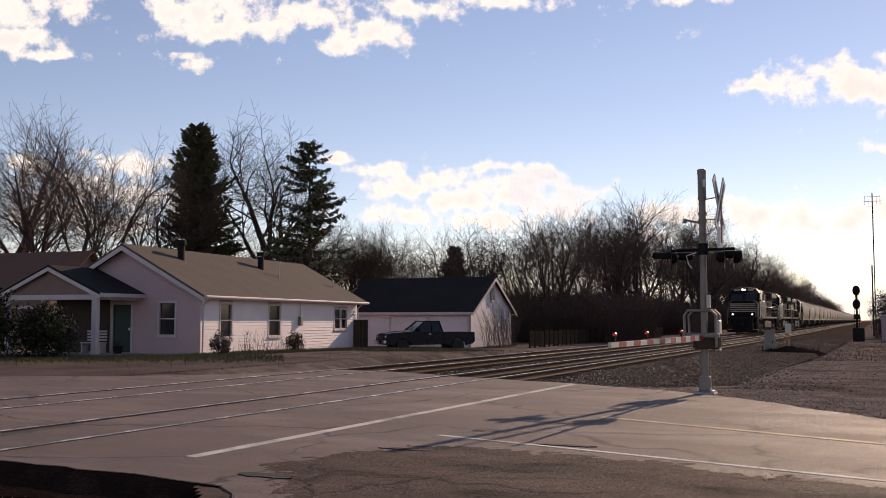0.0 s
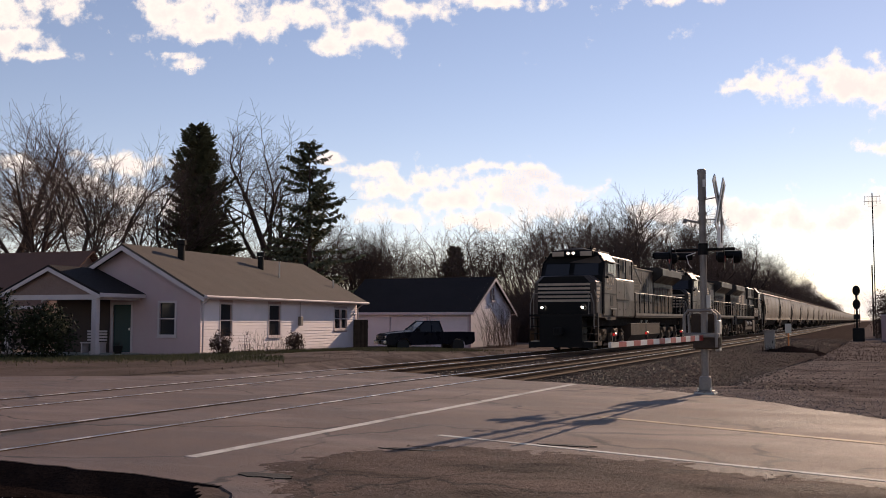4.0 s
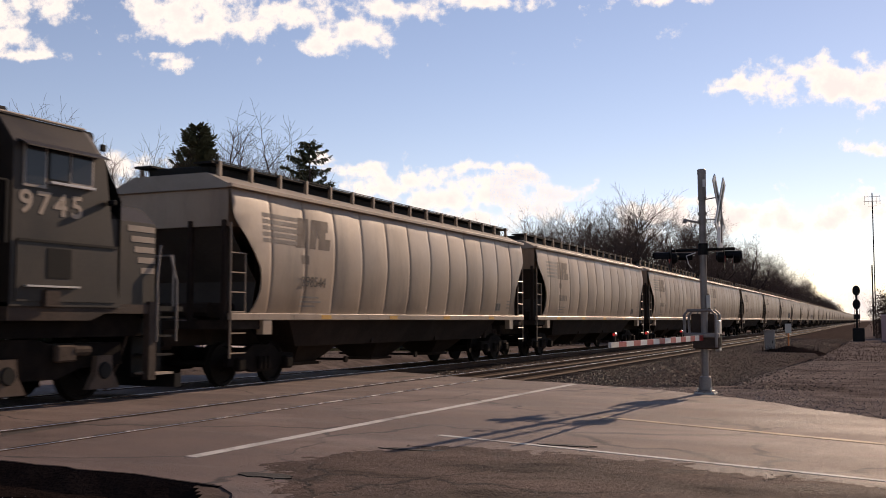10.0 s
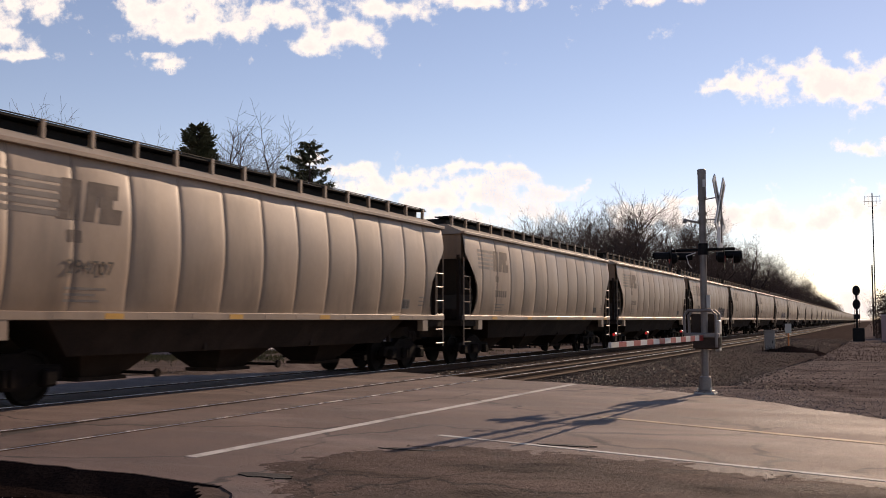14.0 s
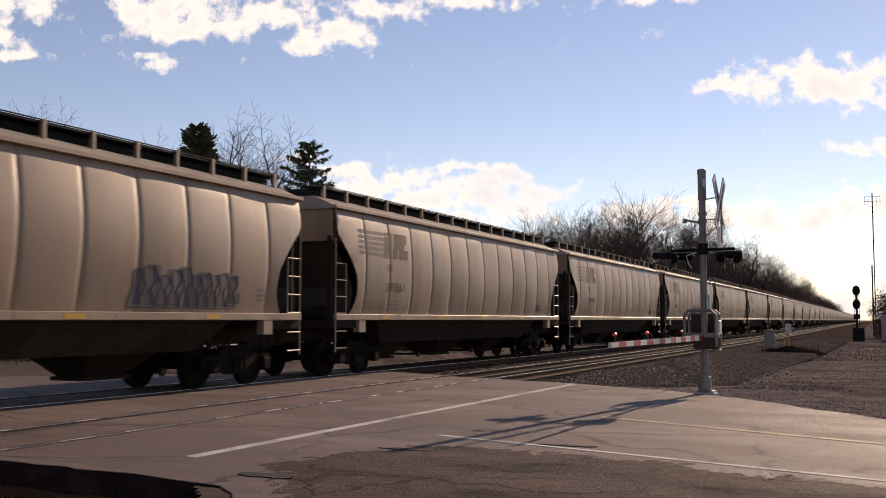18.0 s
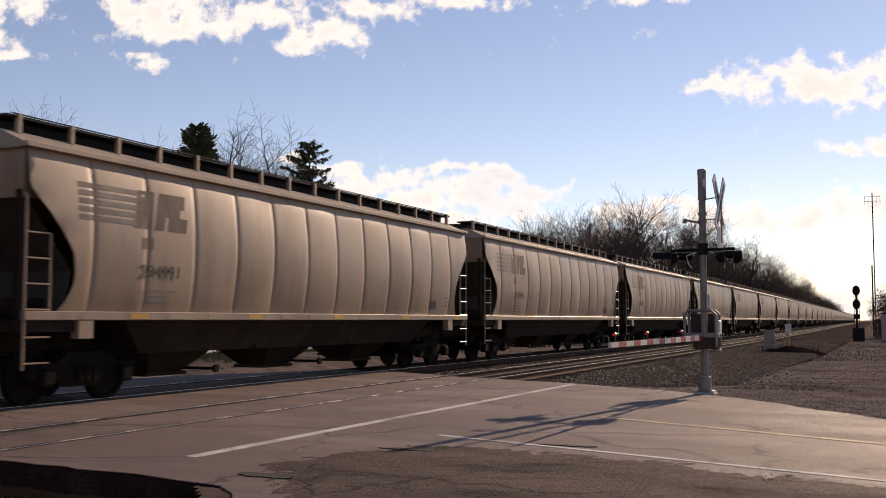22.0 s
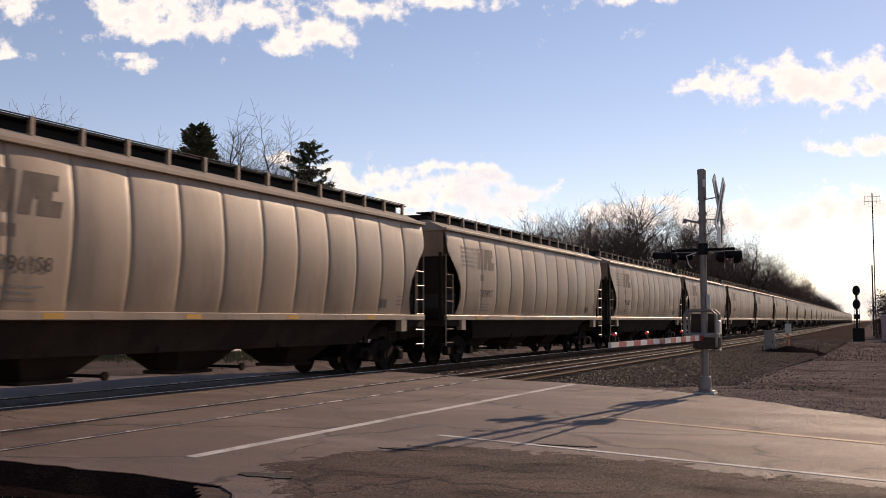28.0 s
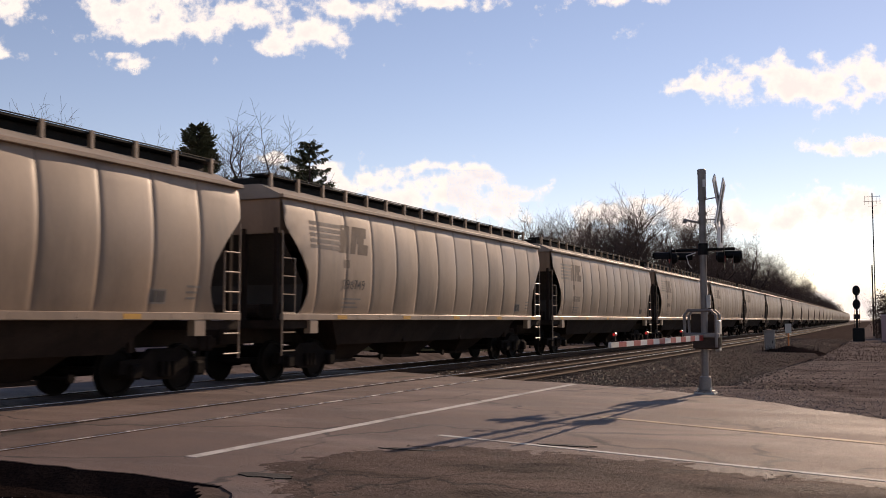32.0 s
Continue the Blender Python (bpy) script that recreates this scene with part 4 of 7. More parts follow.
def sash(parent, plane, at, u0, u1, z0, z1, sign, split=True):
    """A framed sash window: frame, panes and meeting rail. sign: the outward way on the plane's axis."""
    win = base("window", "", "", "")
    win.parent = parent
    d0, d1 = at, at + sign * 0.04
    lo, hi = min(d0, d1), max(d0, d1)
    f = Shape()
    put = (lambda a, b, c, d: f.box(lo, hi, a, b, c, d)) if plane == "x" else (lambda a, b, c, d: f.box(a, b, lo, hi, c, d))
    w_ = 0.09
    put(u0 - w_, u0, z0 - w_, z1 + w_), put(u1, u1 + w_, z0 - w_, z1 + w_), put(u0, u1, z1, z1 + w_), put(u0, u1, z0 - w_, z0)
    if split:
        put(u0, u1, (z0 + z1) / 2 - 0.025, (z0 + z1) / 2 + 0.025)
    part("window_frame", f, TRIM, win)
    p0 = at - sign * 0.06
    for c, d in (((z0, (z0 + z1) / 2), ((z0 + z1) / 2, z1)) if split else ((z0, z1),)):
        part("pane", box(min(p0, p0 + 0.01), max(p0, p0 + 0.01), u0, u1, c, d) if plane == "x" else box(u0, u1, p0, p0 + 0.01, c, d), GLASS, win, "dark reflecting glass")
    part("window_sill", (box(lo, hi + 0.05, u0 - 0.12, u1 + 0.12, z0 - w_ - 0.05, z0 - w_) if plane == "x" else box(u0 - 0.12, u1 + 0.12, lo - 0.05, hi, z0 - w_ - 0.05, z0 - w_)), TRIM, win)
    return win


for a, b, c, d in long_holes:
    sash(house, "x", 0.0, a, b, c, d, 1)
sash(house, "y", 0.0, *gable_holes[0], -1)
door = part("door", box(-4.28, -3.38, 0.05, 0.1, 0.12, 2.14), GREENDOOR, house, "dark green front door")
part("handle", box(-3.5, -3.45, 0.0, 0.05, 1.05, 1.15), CHROME, door)
part("door_frame", Shape().box(-4.38, -4.28, -0.02, 0.06, 0.12, 2.24).box(-3.38, -3.28, -0.02, 0.06, 0.12, 2.24).box(-4.28, -3.38, -0.02, 0.06, 2.14, 2.24), TRIM, house)
part("downspout", Shape().tube([(0.5, 0.12, EAVE - 0.2), (0.1, 0.1, EAVE - 0.5), (0.08, 0.1, 0.05), (0.25, 0.1, -0.05)], 0.04, 8), TRIM, house)
part("downspout", Shape().tube([(0.5, HL - 0.05, EAVE - 0.2), (0.1, HL - 0.1, EAVE - 0.5), (0.08, HL - 0.1, 0.05), (0.25, HL - 0.1, -0.05)], 0.04, 8), TRIM, house)
# flues and vents through the roof
for y, x, h, r, name in ((2.6, -2.7, 0.95, 0.16, "flue"), (9.4, -2.5, 0.95, 0.16, "flue"), (9.9, -1.7, 0.9, 0.035, "vent_pipe"), (14.9, -1.0, 0.55, 0.04, "vent_pipe")):
    z0 = EAVE + (RIDGE - EAVE) * (-x) / (HW / 2)
    if name == "flue":
        fl = part("flue", Shape().tube([(x, y, z0 - 0.3), (x, y, z0 + h * 0.75)], r, 12).tube([(x, y, z0 + h * 0.78), (x, y, z0 + h)], r * 1.35, 12), DARK, house, "dark metal roof flue")
        # tiny bright box stands in for a glint on the cap
        part("cap_shine", box(x - 0.03, x + 0.03, y + r, y + r + 0.03, z0 + h, z0 + h + 0.05), CHROME, fl)
    else:
        part(name, rod((x, y, z0 - 0.2), (x, y, z0 + h), r), ALU, house)
part("meter_box", box(0.03, 0.2, 8.7, 8.95, 1.2, 1.65, 0.02), GALV, house, "grey electricity meter")
part("conduit", rod((0.09, 8.82, 1.65), (0.09, 8.82, 2.5), 0.03), TRIM, house)
part("wall_lamp", Shape().box(0.03, 0.2, 15.1, 15.3, 1.72, 1.85, 0.03), CHROME, house)
# porch on the gable side
PX0, PX1, PD = -7.48, -2.92, 2.73
part("porch_floor", box(PX0, PX1, -PD, 0, -0.4, 0.1), CONCRETE, house)
mid = (PX0 + PX1) / 2
for sgn in (1, -1):
    ex = mid + sgn * ((PX1 - PX0) / 2 + 0.25)
    part("porch_roof", Shape().prism([(mid, 3.72), (ex, 2.58), (ex, 2.48), (mid, 3.62)], -PD - 0.25, 0.0, "y"), SHINGLE_D, house, "dark shingle porch roof")
    part("porch_fascia", box(min(ex, ex + sgn * 0.03), max(ex, ex + sgn * 0.03), -PD - 0.25, -0.02, 2.40, 2.56), TRIM, house)
    part("porch_rake", Shape().prism([(mid, 3.62), (ex, 2.48), (ex, 2.32), (mid, 3.46)], -PD - 0.28, -PD - 0.25, "y"), TRIM, house)
part("porch_gable", Shape().prism([(PX0 - 0.05, 2.5), (PX1 + 0.05, 2.5), (mid, 3.56)], -PD - 0.05, -PD + 0.05, "y"), BRICKY, house, "tan boarded porch gable")
part("porch_beam", Shape().box(PX0, PX1, -PD - 0.08, -PD + 0.08, 2.3, 2.5), TRIM, house)
part("porch_beam", Shape().box(PX1 - 0.16, PX1, -PD + 0.08, -0.02, 2.3, 2.5), TRIM, house)
for x in (PX1 - 0.12, PX0 + 0.12):
    part("porch_column", Shape().box(x - 0.12, x + 0.12, -PD - 0.12, -PD + 0.12, 0.1, 2.3, 0.02).box(x - 0.15, x + 0.15, -PD - 0.15, -PD + 0.15, 0.1, 0.25), TRIM, house)
# brown panel, darkened so that the porch's shade is in its colour
part("porch_wall", box(-7.2, -4.45, -0.04, -0.004, 0.1, 2.45), BOARDS, house, "brown porch wall panel, darkened for the porch's shade")
# unseen ceiling panel, added to block light under the porch roof
part("porch_ceiling", box(PX0, PX1, -PD, -0.05, 2.5, 2.53), BOARDS, house)
bench = base("porch_bench", "white wooden porch bench against the wall", "bench", "", house.matrix_world @ pose(-4.9, -0.45, 0.1))
part("seat", box(-0.5, 0.5, -0.25, 0.2, 0.4, 0.45), TRIM, bench)
for k in range(4):
    part("back_slat", box(-0.5, 0.5, 0.2, 0.23, 0.5 + 0.12 * k, 0.58 + 0.12 * k), TRIM, bench)
for x in (-0.45, 0.45):
    part("leg", box(x - 0.03, x + 0.03, -0.22, 0.2, 0, 0.4), TRIM, bench)
tub = base("porch_planter", "dark pot with a dead plant on the porch", "planter", "", house.matrix_world @ pose(-3.1, -1.2, 0.1))
part("pot", Shape().lathe([(0, 0.14), (0.3, 0.2), (0.32, 0.2), (0.32, 0.17)], "z", sides=14), DARK, tub)
part("branchwork", thicket(21, 14, 0.12, 0.12, 0.6, 0.006), BRUSH, tub)

# neighbouring brown-roofed house
nb = base("house", "brown-roofed neighbouring house with tan walls", "house", "", pose(*plan(-27.5, 58), -0.2, 0, 0, 5))
part("wall", box(-9, 5.1, 0, 7, -0.4, 2.5), BRICKY, nb)
for sgn, (a, b) in ((-1, (-0.5, 3.5)), (1, (7.5, 3.5))):
    part("roof_slope", Shape().prism([(b, 5.75), (a, 2.35), (a, 2.25), (b, 5.65)], -9.5, 5.6, "x"), SHINGLE_B, nb, "brown shingle roof")
    part("fascia", box(-9.5, 5.6, min(a, a + 0.04 * sgn), max(a, a + 0.04 * sgn), 2.2, 2.38), TRIM, nb)
part("gable_end", Shape().prism([(0, 2.5), (7, 2.5), (3.5, 5.6)], 4.95, 5.1, "x"), BRICKY, nb)
w_ = base("window", "", "")
w_.parent = nb
part("window_frame", Shape().box(0.8, 2.2, -0.05, 0.0, 0.7, 2.0), TRIM, w_)
part("pane", box(0.9, 2.1, -0.07, -0.052, 0.8, 1.9), GLASS, w_)

# ---- garage ----
gar = base("garage", "white two-door garage with dark roof and sided gable", "garage", "", pose(-24.05, 57.2, -0.42))
GL, GW, GE, GR = 9.2, 7.2, 2.42, 4.55
g_holes = [(-2.75, -0.2, 0, 2.0), (-5.65, -3.05, 0, 2.0)]
s = Shape()
walled(s, "y", 0, 0.15, -GL, -0.15, -0.3, GE, g_holes)
part("front_wall", s, SIDING, gar)
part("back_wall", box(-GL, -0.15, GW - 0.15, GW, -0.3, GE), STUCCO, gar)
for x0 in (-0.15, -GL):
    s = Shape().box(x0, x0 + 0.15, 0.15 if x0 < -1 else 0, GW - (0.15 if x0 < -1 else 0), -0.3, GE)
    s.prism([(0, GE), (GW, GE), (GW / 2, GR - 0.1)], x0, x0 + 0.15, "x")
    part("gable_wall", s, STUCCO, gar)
z = 0.0
while z < GR - 0.35:
    inset = 0.02 if z < GE else (z - GE) / (GR - GE) * GW / 2 + 0.06
    if GW - 2 * inset > 0.3:
        cuts = [inset, GW - inset]
        if 3.0 < z < 4.0:
            cuts = [inset, 3.2, 4.0, GW - inset]
        for a, b in zip(cuts[::2], cuts[1::2]):
            if b - a > 0.1:
                part("clapboard", Shape().add([(0.002, a, z), (0.028, a, z), (0.006, a, z + 0.15), (0.002, a, z + 0.15), (0.002, b, z), (0.028, b, z), (0.006, b, z + 0.15), (0.002, b, z + 0.15)],
                                 [(0, 1, 2, 3), (7, 6, 5, 4), (1, 5, 6, 2), (2, 6, 7, 3), (0, 4, 5, 1), (0, 3, 7, 4)]), SIDING, gar)
    z += 0.15
for sgn, (a, b) in ((-1, (-0.35, GW / 2)), (1, (GW + 0.35, GW / 2))):
    ez = GE - 0.2
    part("roof_slope", Shape().prism([(b, GR + 0.1), (a, ez + 0.1), (a, ez), (b, GR)], -GL - 0.3, 0.3, "x"), SHINGLE_D, gar, "dark shingle roof")
    part("fascia", box(-GL - 0.3, 0.3, min(a, a + 0.03 * sgn), max(a, a + 0.03 * sgn), ez - 0.08, ez + 0.08), TRIM, gar)
    part("rake_board", Shape().prism([(b, GR), (a, ez), (a, ez - 0.17), (b, GR - 0.18)], 0.3, 0.33, "x"), TRIM, gar)
win = sash(gar, "x", 0.1, 3.38, 3.82, 3.1, 3.9, 1)
for a, b, c, d in g_holes:
    gd = part("garage_door", box(a, b, 0.06, 0.1, c, d), SIDING, gar, "white sectional garage door")
    for k in range(4):
        part("door_panel", box(a + 0.04, b - 0.04, 0.045, 0.058, c + 0.04 + k * 0.49, c + 0.48 + k * 0.49), SIDING, gd)
    part("door_frame", Shape().box(a - 0.1, a, -0.03, 0.0, c, d + 0.1).box(b, b + 0.1, -0.03, 0.0, c, d + 0.1).box(a, b, -0.03, 0.0, d, d + 0.1), TRIM, gar)

# small shed wall and gate between house and garage
gate = base("wooden_gate", "dark weathered board gate between house and garage", "gate", "", pose(*plan(-4.75, 55.5), -0.35, 0, 0, 10))
for k in range(9):
    part("board", box(-0.5 + k * 0.12, -0.39 + k * 0.12, 0, 0.03, 0, 1.75), TIE, gate)
part("rail", box(-0.5, 0.58, 0.03, 0.07, 1.3, 1.4), TIE, gate)

# fence along the wood
fence = base("fence", "weathered pale board fence at the edge of the wood", "fence", "", pose(-20.4, 58, -0.35))
bd = box(-0.02, 0.02, 0, 0.75, 0.1, 1.05).mesh("fence_board", FENCE)
for k in range(42):
    o = part("fence_board", bd, None, fence)
    o.location = (-0.012 * k, k * 0.98, trng.uniform(-0.05, 0.05))
    o = part("post", box(-0.05, 0.05, -0.14, -0.04, -0.2, 1.15), FENCE, fence)
    o.location = (-0.012 * k, k * 0.98, 0)

# ---- parked pickup ----
def pickup():
    t = base("pickup_truck", "old dark blue pickup truck parked at the garage", "car", "", pose(*plan(-1.0, 55.6), -0.38, 0, 0, 46))
    W = 0.9

    def arch(x, r=0.43):
        return [(x + r * math.cos(radians(q)), 0.36 + r * math.sin(radians(q))) for q in range(0, 181, 20)]

    side = [(-2.55, 0.5), (-2.6, 0.78), (-2.5, 0.98), (-2.3, 1.04), (-1.0, 1.12), (0.75, 1.13), (0.75, 0.42)] + [(-1.1, 0.4)] + arch(-1.6) + [(-2.45, 0.42)]
    part("body", Shape().prism(side, -W, W, "y"), CAR_BLUE, t, "", False)
    part("bonnet", Shape().add([(-2.5, -0.7, 1.0), (-2.5, 0.7, 1.0), (-1.0, 0.8, 1.16), (-1.0, -0.8, 1.16), (-1.9, 0.0, 1.14), (-1.05, 0.0, 1.2), (-2.45, 0.0, 1.05)],
                               [(0, 6, 4, 5, 3), (6, 1, 2, 5, 4)]), CAR_BLUE, t)
    bed_ = [(0.78, 0.45), (0.78, 1.1), (2.62, 1.1), (2.65, 0.6), (2.5, 0.45)] + arch(1.65)
    for sg in (-1, 1):
        part("bed_side", Shape().prism(bed_, min(sg * W, sg * (W - 0.09)), max(sg * W, sg * (W - 0.09)), "y"), CAR_BLUE, t)
    part("bed_floor", box(0.78, 2.6, -W + 0.09, W - 0.09, 0.55, 0.62), BLACK, t)
    part("bed_front", box(0.76, 0.8, -W + 0.05, W - 0.05, 0.5, 1.12), CAR_BLUE, t)
    part("tailgate", box(2.58, 2.64, -W + 0.09, W - 0.09, 0.6, 1.1), CAR_BLUE, t)
    z0, z1 = 1.12, 1.72
    lo = [(-1.0, W - 0.04), (0.74, W - 0.04)]
    hi = [(-0.28, W - 0.22), (0.56, W - 0.22)]
    part("roof", Shape().box(hi[0][0], hi[1][0], -hi[0][1], hi[0][1], z1 - 0.05, z1, 0.02), CAR_BLUE, t)
    for sg in (-1, 1):
        for (a, b), (c, d) in zip(lo, hi):
            part("pillar", Shape().tube([(a, sg * b, z0 - 0.02), (c, sg * d, z1 - 0.02)], 0.045, 6), CAR_BLUE, t)
        part("pillar", Shape().tube([(0.08, sg * (W - 0.04), z0 - 0.02), (0.1, sg * (W - 0.22), z1 - 0.02)], 0.035, 6), CAR_BLUE, t)
        y1, y2 = sg * (W - 0.05), sg * (W - 0.23)
        for a, b, c, d in ((-0.9, 0.06, 0.08, -0.25), (0.1, 0.7, 0.53, 0.12)):
            part("side_window", Shape().add([(a, y1, z0), (b, y1, z0), (c, y2, z1 - 0.05), (d, y2, z1 - 0.05)], [(0, 1, 2, 3)]), GLASS, t, "dark glass")
        part("headlight", box(-2.6, -2.5, sg * 0.68 - 0.15, sg * 0.68 + 0.15, 0.74, 0.92, 0.02), CHROME, t)
        part("mirror", box(-0.8, -0.68, min(sg * W, sg * (W + 0.2)), max(sg * W, sg * (W + 0.2)), 1.15, 1.32, 0.02), BLACK, t)
        part("door_seam", box(0.05, 0.07, min(sg * W, sg * (W + 0.003)), max(sg * W, sg * (W + 0.003)), 0.5, 1.1), BLACK, t)
        part("door_handle", box(-0.12, 0.0, min(sg * W, sg * (W + 0.03)), max(sg * W, sg * (W + 0.03)), 0.98, 1.02), CHROME, t)
    part("windscreen", Shape().add([(-0.98, -W + 0.06, z0 + 0.02), (-0.98, W - 0.06, z0 + 0.02), (-0.3, W - 0.24, z1 - 0.05), (-0.3, -W + 0.24, z1 - 0.05)], [(0, 1, 2, 3)]), GLASS, t, "dark glass")
    part("rear_window", Shape().add([(0.72, -W + 0.1, z0 + 0.05), (0.72, W - 0.1, z0 + 0.05), (0.58, W - 0.26, z1 - 0.07), (0.58, -W + 0.26, z1 - 0.07)], [(3, 2, 1, 0)]), GLASS, t, "dark glass")
    part("bumper", Shape().box(-2.72, -2.56, -W, W, 0.46, 0.66, 0.04), CHROME, t, "dull chrome bumper")
    gr = part("grille", box(-2.62, -2.57, -0.5, 0.5, 0.72, 0.94), BLACK, t)
    for k in range(4):
        part("grille_bar", box(-2.64, -2.622, -0.5, 0.5, 0.75 + 0.05 * k, 0.765 + 0.05 * k), ALU, gr)
    for x in (-1.6, 1.65):
        for sg in (-1, 1):
            wl = base("wheel", "", "")
            wl.parent = t
            wl.location = (x, sg * 0.78, 0.36)
            part("tyre", Shape().lathe([(-0.11, 0.2), (-0.11, 0.34), (-0.07, 0.36), (0.07, 0.36), (0.11, 0.34), (0.11, 0.2)], "y", sides=20), TYRE, wl, "", True)
            part("rim", Shape().lathe([(-0.09, 0.2), (0.09, 0.2)], "y", sides=16), GALV, wl)
    return t


pickup()

# shrubs
def leafy(seed, n, wide, high, size):
    """A shrub of many small leaf blades round uneven lumps."""
    r = random.Random(seed)
    s = Shape()
    lumps = [(r.uniform(-0.6, 0.6) * wide, r.uniform(-0.6, 0.6) * wide, high * r.uniform(0.3, 0.65), r.uniform(0.3, 0.55)) for _ in range(9)]
    for i in range(n):
        lx, ly, lz, lr = r.choice(lumps)
        d = Vector((r.gauss(0, 1), r.gauss(0, 1), r.gauss(0, 1))).normalized()
        rad = r.uniform(0.55, 1.05)
        p = Vector((lx, ly, lz)) + Vector((d.x * lr * wide, d.y * lr * wide, d.z * lr * high)) * rad
        if p.z < 0.02:
            continue
        u = Vector((r.gauss(0, 1), r.gauss(0, 1), r.gauss(0, 1))).normalized()
        v = u.cross(d).normalized() if u.cross(d).length > 0.01 else Vector((1, 0, 0))
        k = size * r.uniform(0.6, 1.3)
        s.add([p - u * k, p + v * k * 0.45, p + u * k, p - v * k * 0.45], [(0, 1, 2, 3)])
    return s


def shrub(x, y, wide, high, seed, label, material=SHRUB, n=2600, size=0.07):
    ob = base("shrub", label, "shrub", "shrubs by the house", pose(x, y, ground_z(x, y) - 0.02))
    part("branchwork", thicket(seed, 30, wide * 0.4, wide * 0.4, high * 0.8, 0.012), BARK, ob)
    part("foliage", leafy(seed, n, wide, high, size), material, ob)
    return ob


shrub(*plan(-16.3, 36.0), 2.5, 2.65, 31, "large dark evergreen shrub at the lawn's edge", SHRUB, 14000, 0.085)
shrub(*plan(-9.0, 40.6), 0.5, 1.0, 32, "small red-brown winter shrub against the wall", BRUSH, 1200, 0.05)
shrub(*plan(-7.0, 46.2), 0.65, 0.95, 33, "small red-brown winter shrub against the wall", BRUSH, 1200, 0.05)
for side, depth, k in ((-8.2, 42.0, 41), (-7.5, 43.5, 42), (3.0, 60.5, 43), (3.8, 63, 44), (4.4, 65, 45)):
    hgt = 1.3 if side < 0 else 3.2
    o = base("bare_bush", "leafless straggling bush with thin stems", "shrub", "bare bushes", pose(*plan(side, depth), -0.3))
    part("branchwork", thicket(k, 26 if side < 0 else 60, 0.5, 0.5, hgt, 0.008), TWIG, o)
# ---- crossing signal with lowered gate ----
SX, SY = -3.32, 19.55
sig = base("crossing_signal", "grey crossing signal mast with crossbuck, lamps and lowered gate", "crossing signal", "", pose(SX, SY, -0.03))
part("foundation", Shape().box(-0.2, 0.2, -0.2, 0.2, -0.1, 0.04, 0.02), CONCRETE, sig)
jb = part("base_casting", Shape().lathe([(0.02, 0.19), (0.06, 0.19), (0.08, 0.13), (0.32, 0.11), (0.34, 0.09)], "z", sides=12), GALV, sig, "grey cast mast foot", True)
for k in range(4):
    c, q = math.cos(k * math.pi / 2 + 0.78) * 0.17, math.sin(k * math.pi / 2 + 0.78) * 0.17
    part("bolt", rod((c, q, 0.03), (c, q, 0.13), 0.018, 6), CHROME, jb)
part("mast", Shape().tube([(0, 0, 0.3), (0, 0, 4.3)], 0.066, 16), GALV, sig, "grey weathered tubular mast", True)
part("mast_cap", Shape().lathe([(4.26, 0.085), (4.34, 0.085), (4.36, 0.06)], "z", sides=14), GALV, sig)
part("collar", Shape().lathe([(3.82, 0.08), (4.26, 0.08)], "z", sides=14), GALV, sig)
part("collar_label", box(0.03, 0.078, -0.10, -0.083, 4.0, 4.14), WHITE, sig)
for zc in (3.75, 3.45, 3.3, 2.98):
    part("clamp", Shape().lathe([(zc, 0.085), (zc + 0.06, 0.085)], "z", sides=12), GALV, sig)
part("clamp_plate", box(0.06, 0.13, -0.09, -0.03, 1.65, 1.9), ALU, sig)
# crossbuck faces the road, seen nearly edge-on
cb = base("crossbuck", "", "")
cb.parent = sig
cb.matrix_local = pose(0.33, -0.02, 3.66, 0, 0, 86)
for sg in (-1, 1):
    bl = part("blade", box(-0.61, 0.61, -0.012 + 0.014 * sg, 0.012 + 0.014 * sg, -0.11, 0.11), WHITE, cb, "white reflective crossbuck blade")
    bl.matrix_local = pose(0, 0.0, 0, 0, sg * 52, 0)
    part("lettering_bar", box(-0.5, 0.5, -0.012 + 0.014 * sg - 0.004, -0.011 + 0.014 * sg, -0.045, 0.045), BLACK, bl)
part("bracket", rod((0.06, 0, 3.76), (0.34, 0, 3.8), 0.012), GALV, sig)
part("bracket", rod((0.06, 0, 3.36), (0.34, 0, 3.36), 0.012), GALV, sig)
part("sign_post", rod((0.36, 0, 2.9), (0.36, 0, 3.75), 0.014), GALV, sig)
plate = part("track_count_sign", box(-0.2, 0.2, -0.01, 0.01, -0.2, 0.2), WHITE, sig, "small white sign plate under the crossbuck")
plate.matrix_local = pose(0.33, -0.02, 3.0, 0, 0, 86)
# bell on a side arm
part("bell_arm", Shape().tube([(0, 0, 3.3), (-0.2, 0, 3.34), (-0.34, 0, 3.38)], 0.022, 8), GALV, sig)
part("bell", Shape().lathe([(3.31, 0.035), (3.34, 0.045), (3.40, 0.02)], "z", (-0.34, 0, 0), 14), GALV, sig)
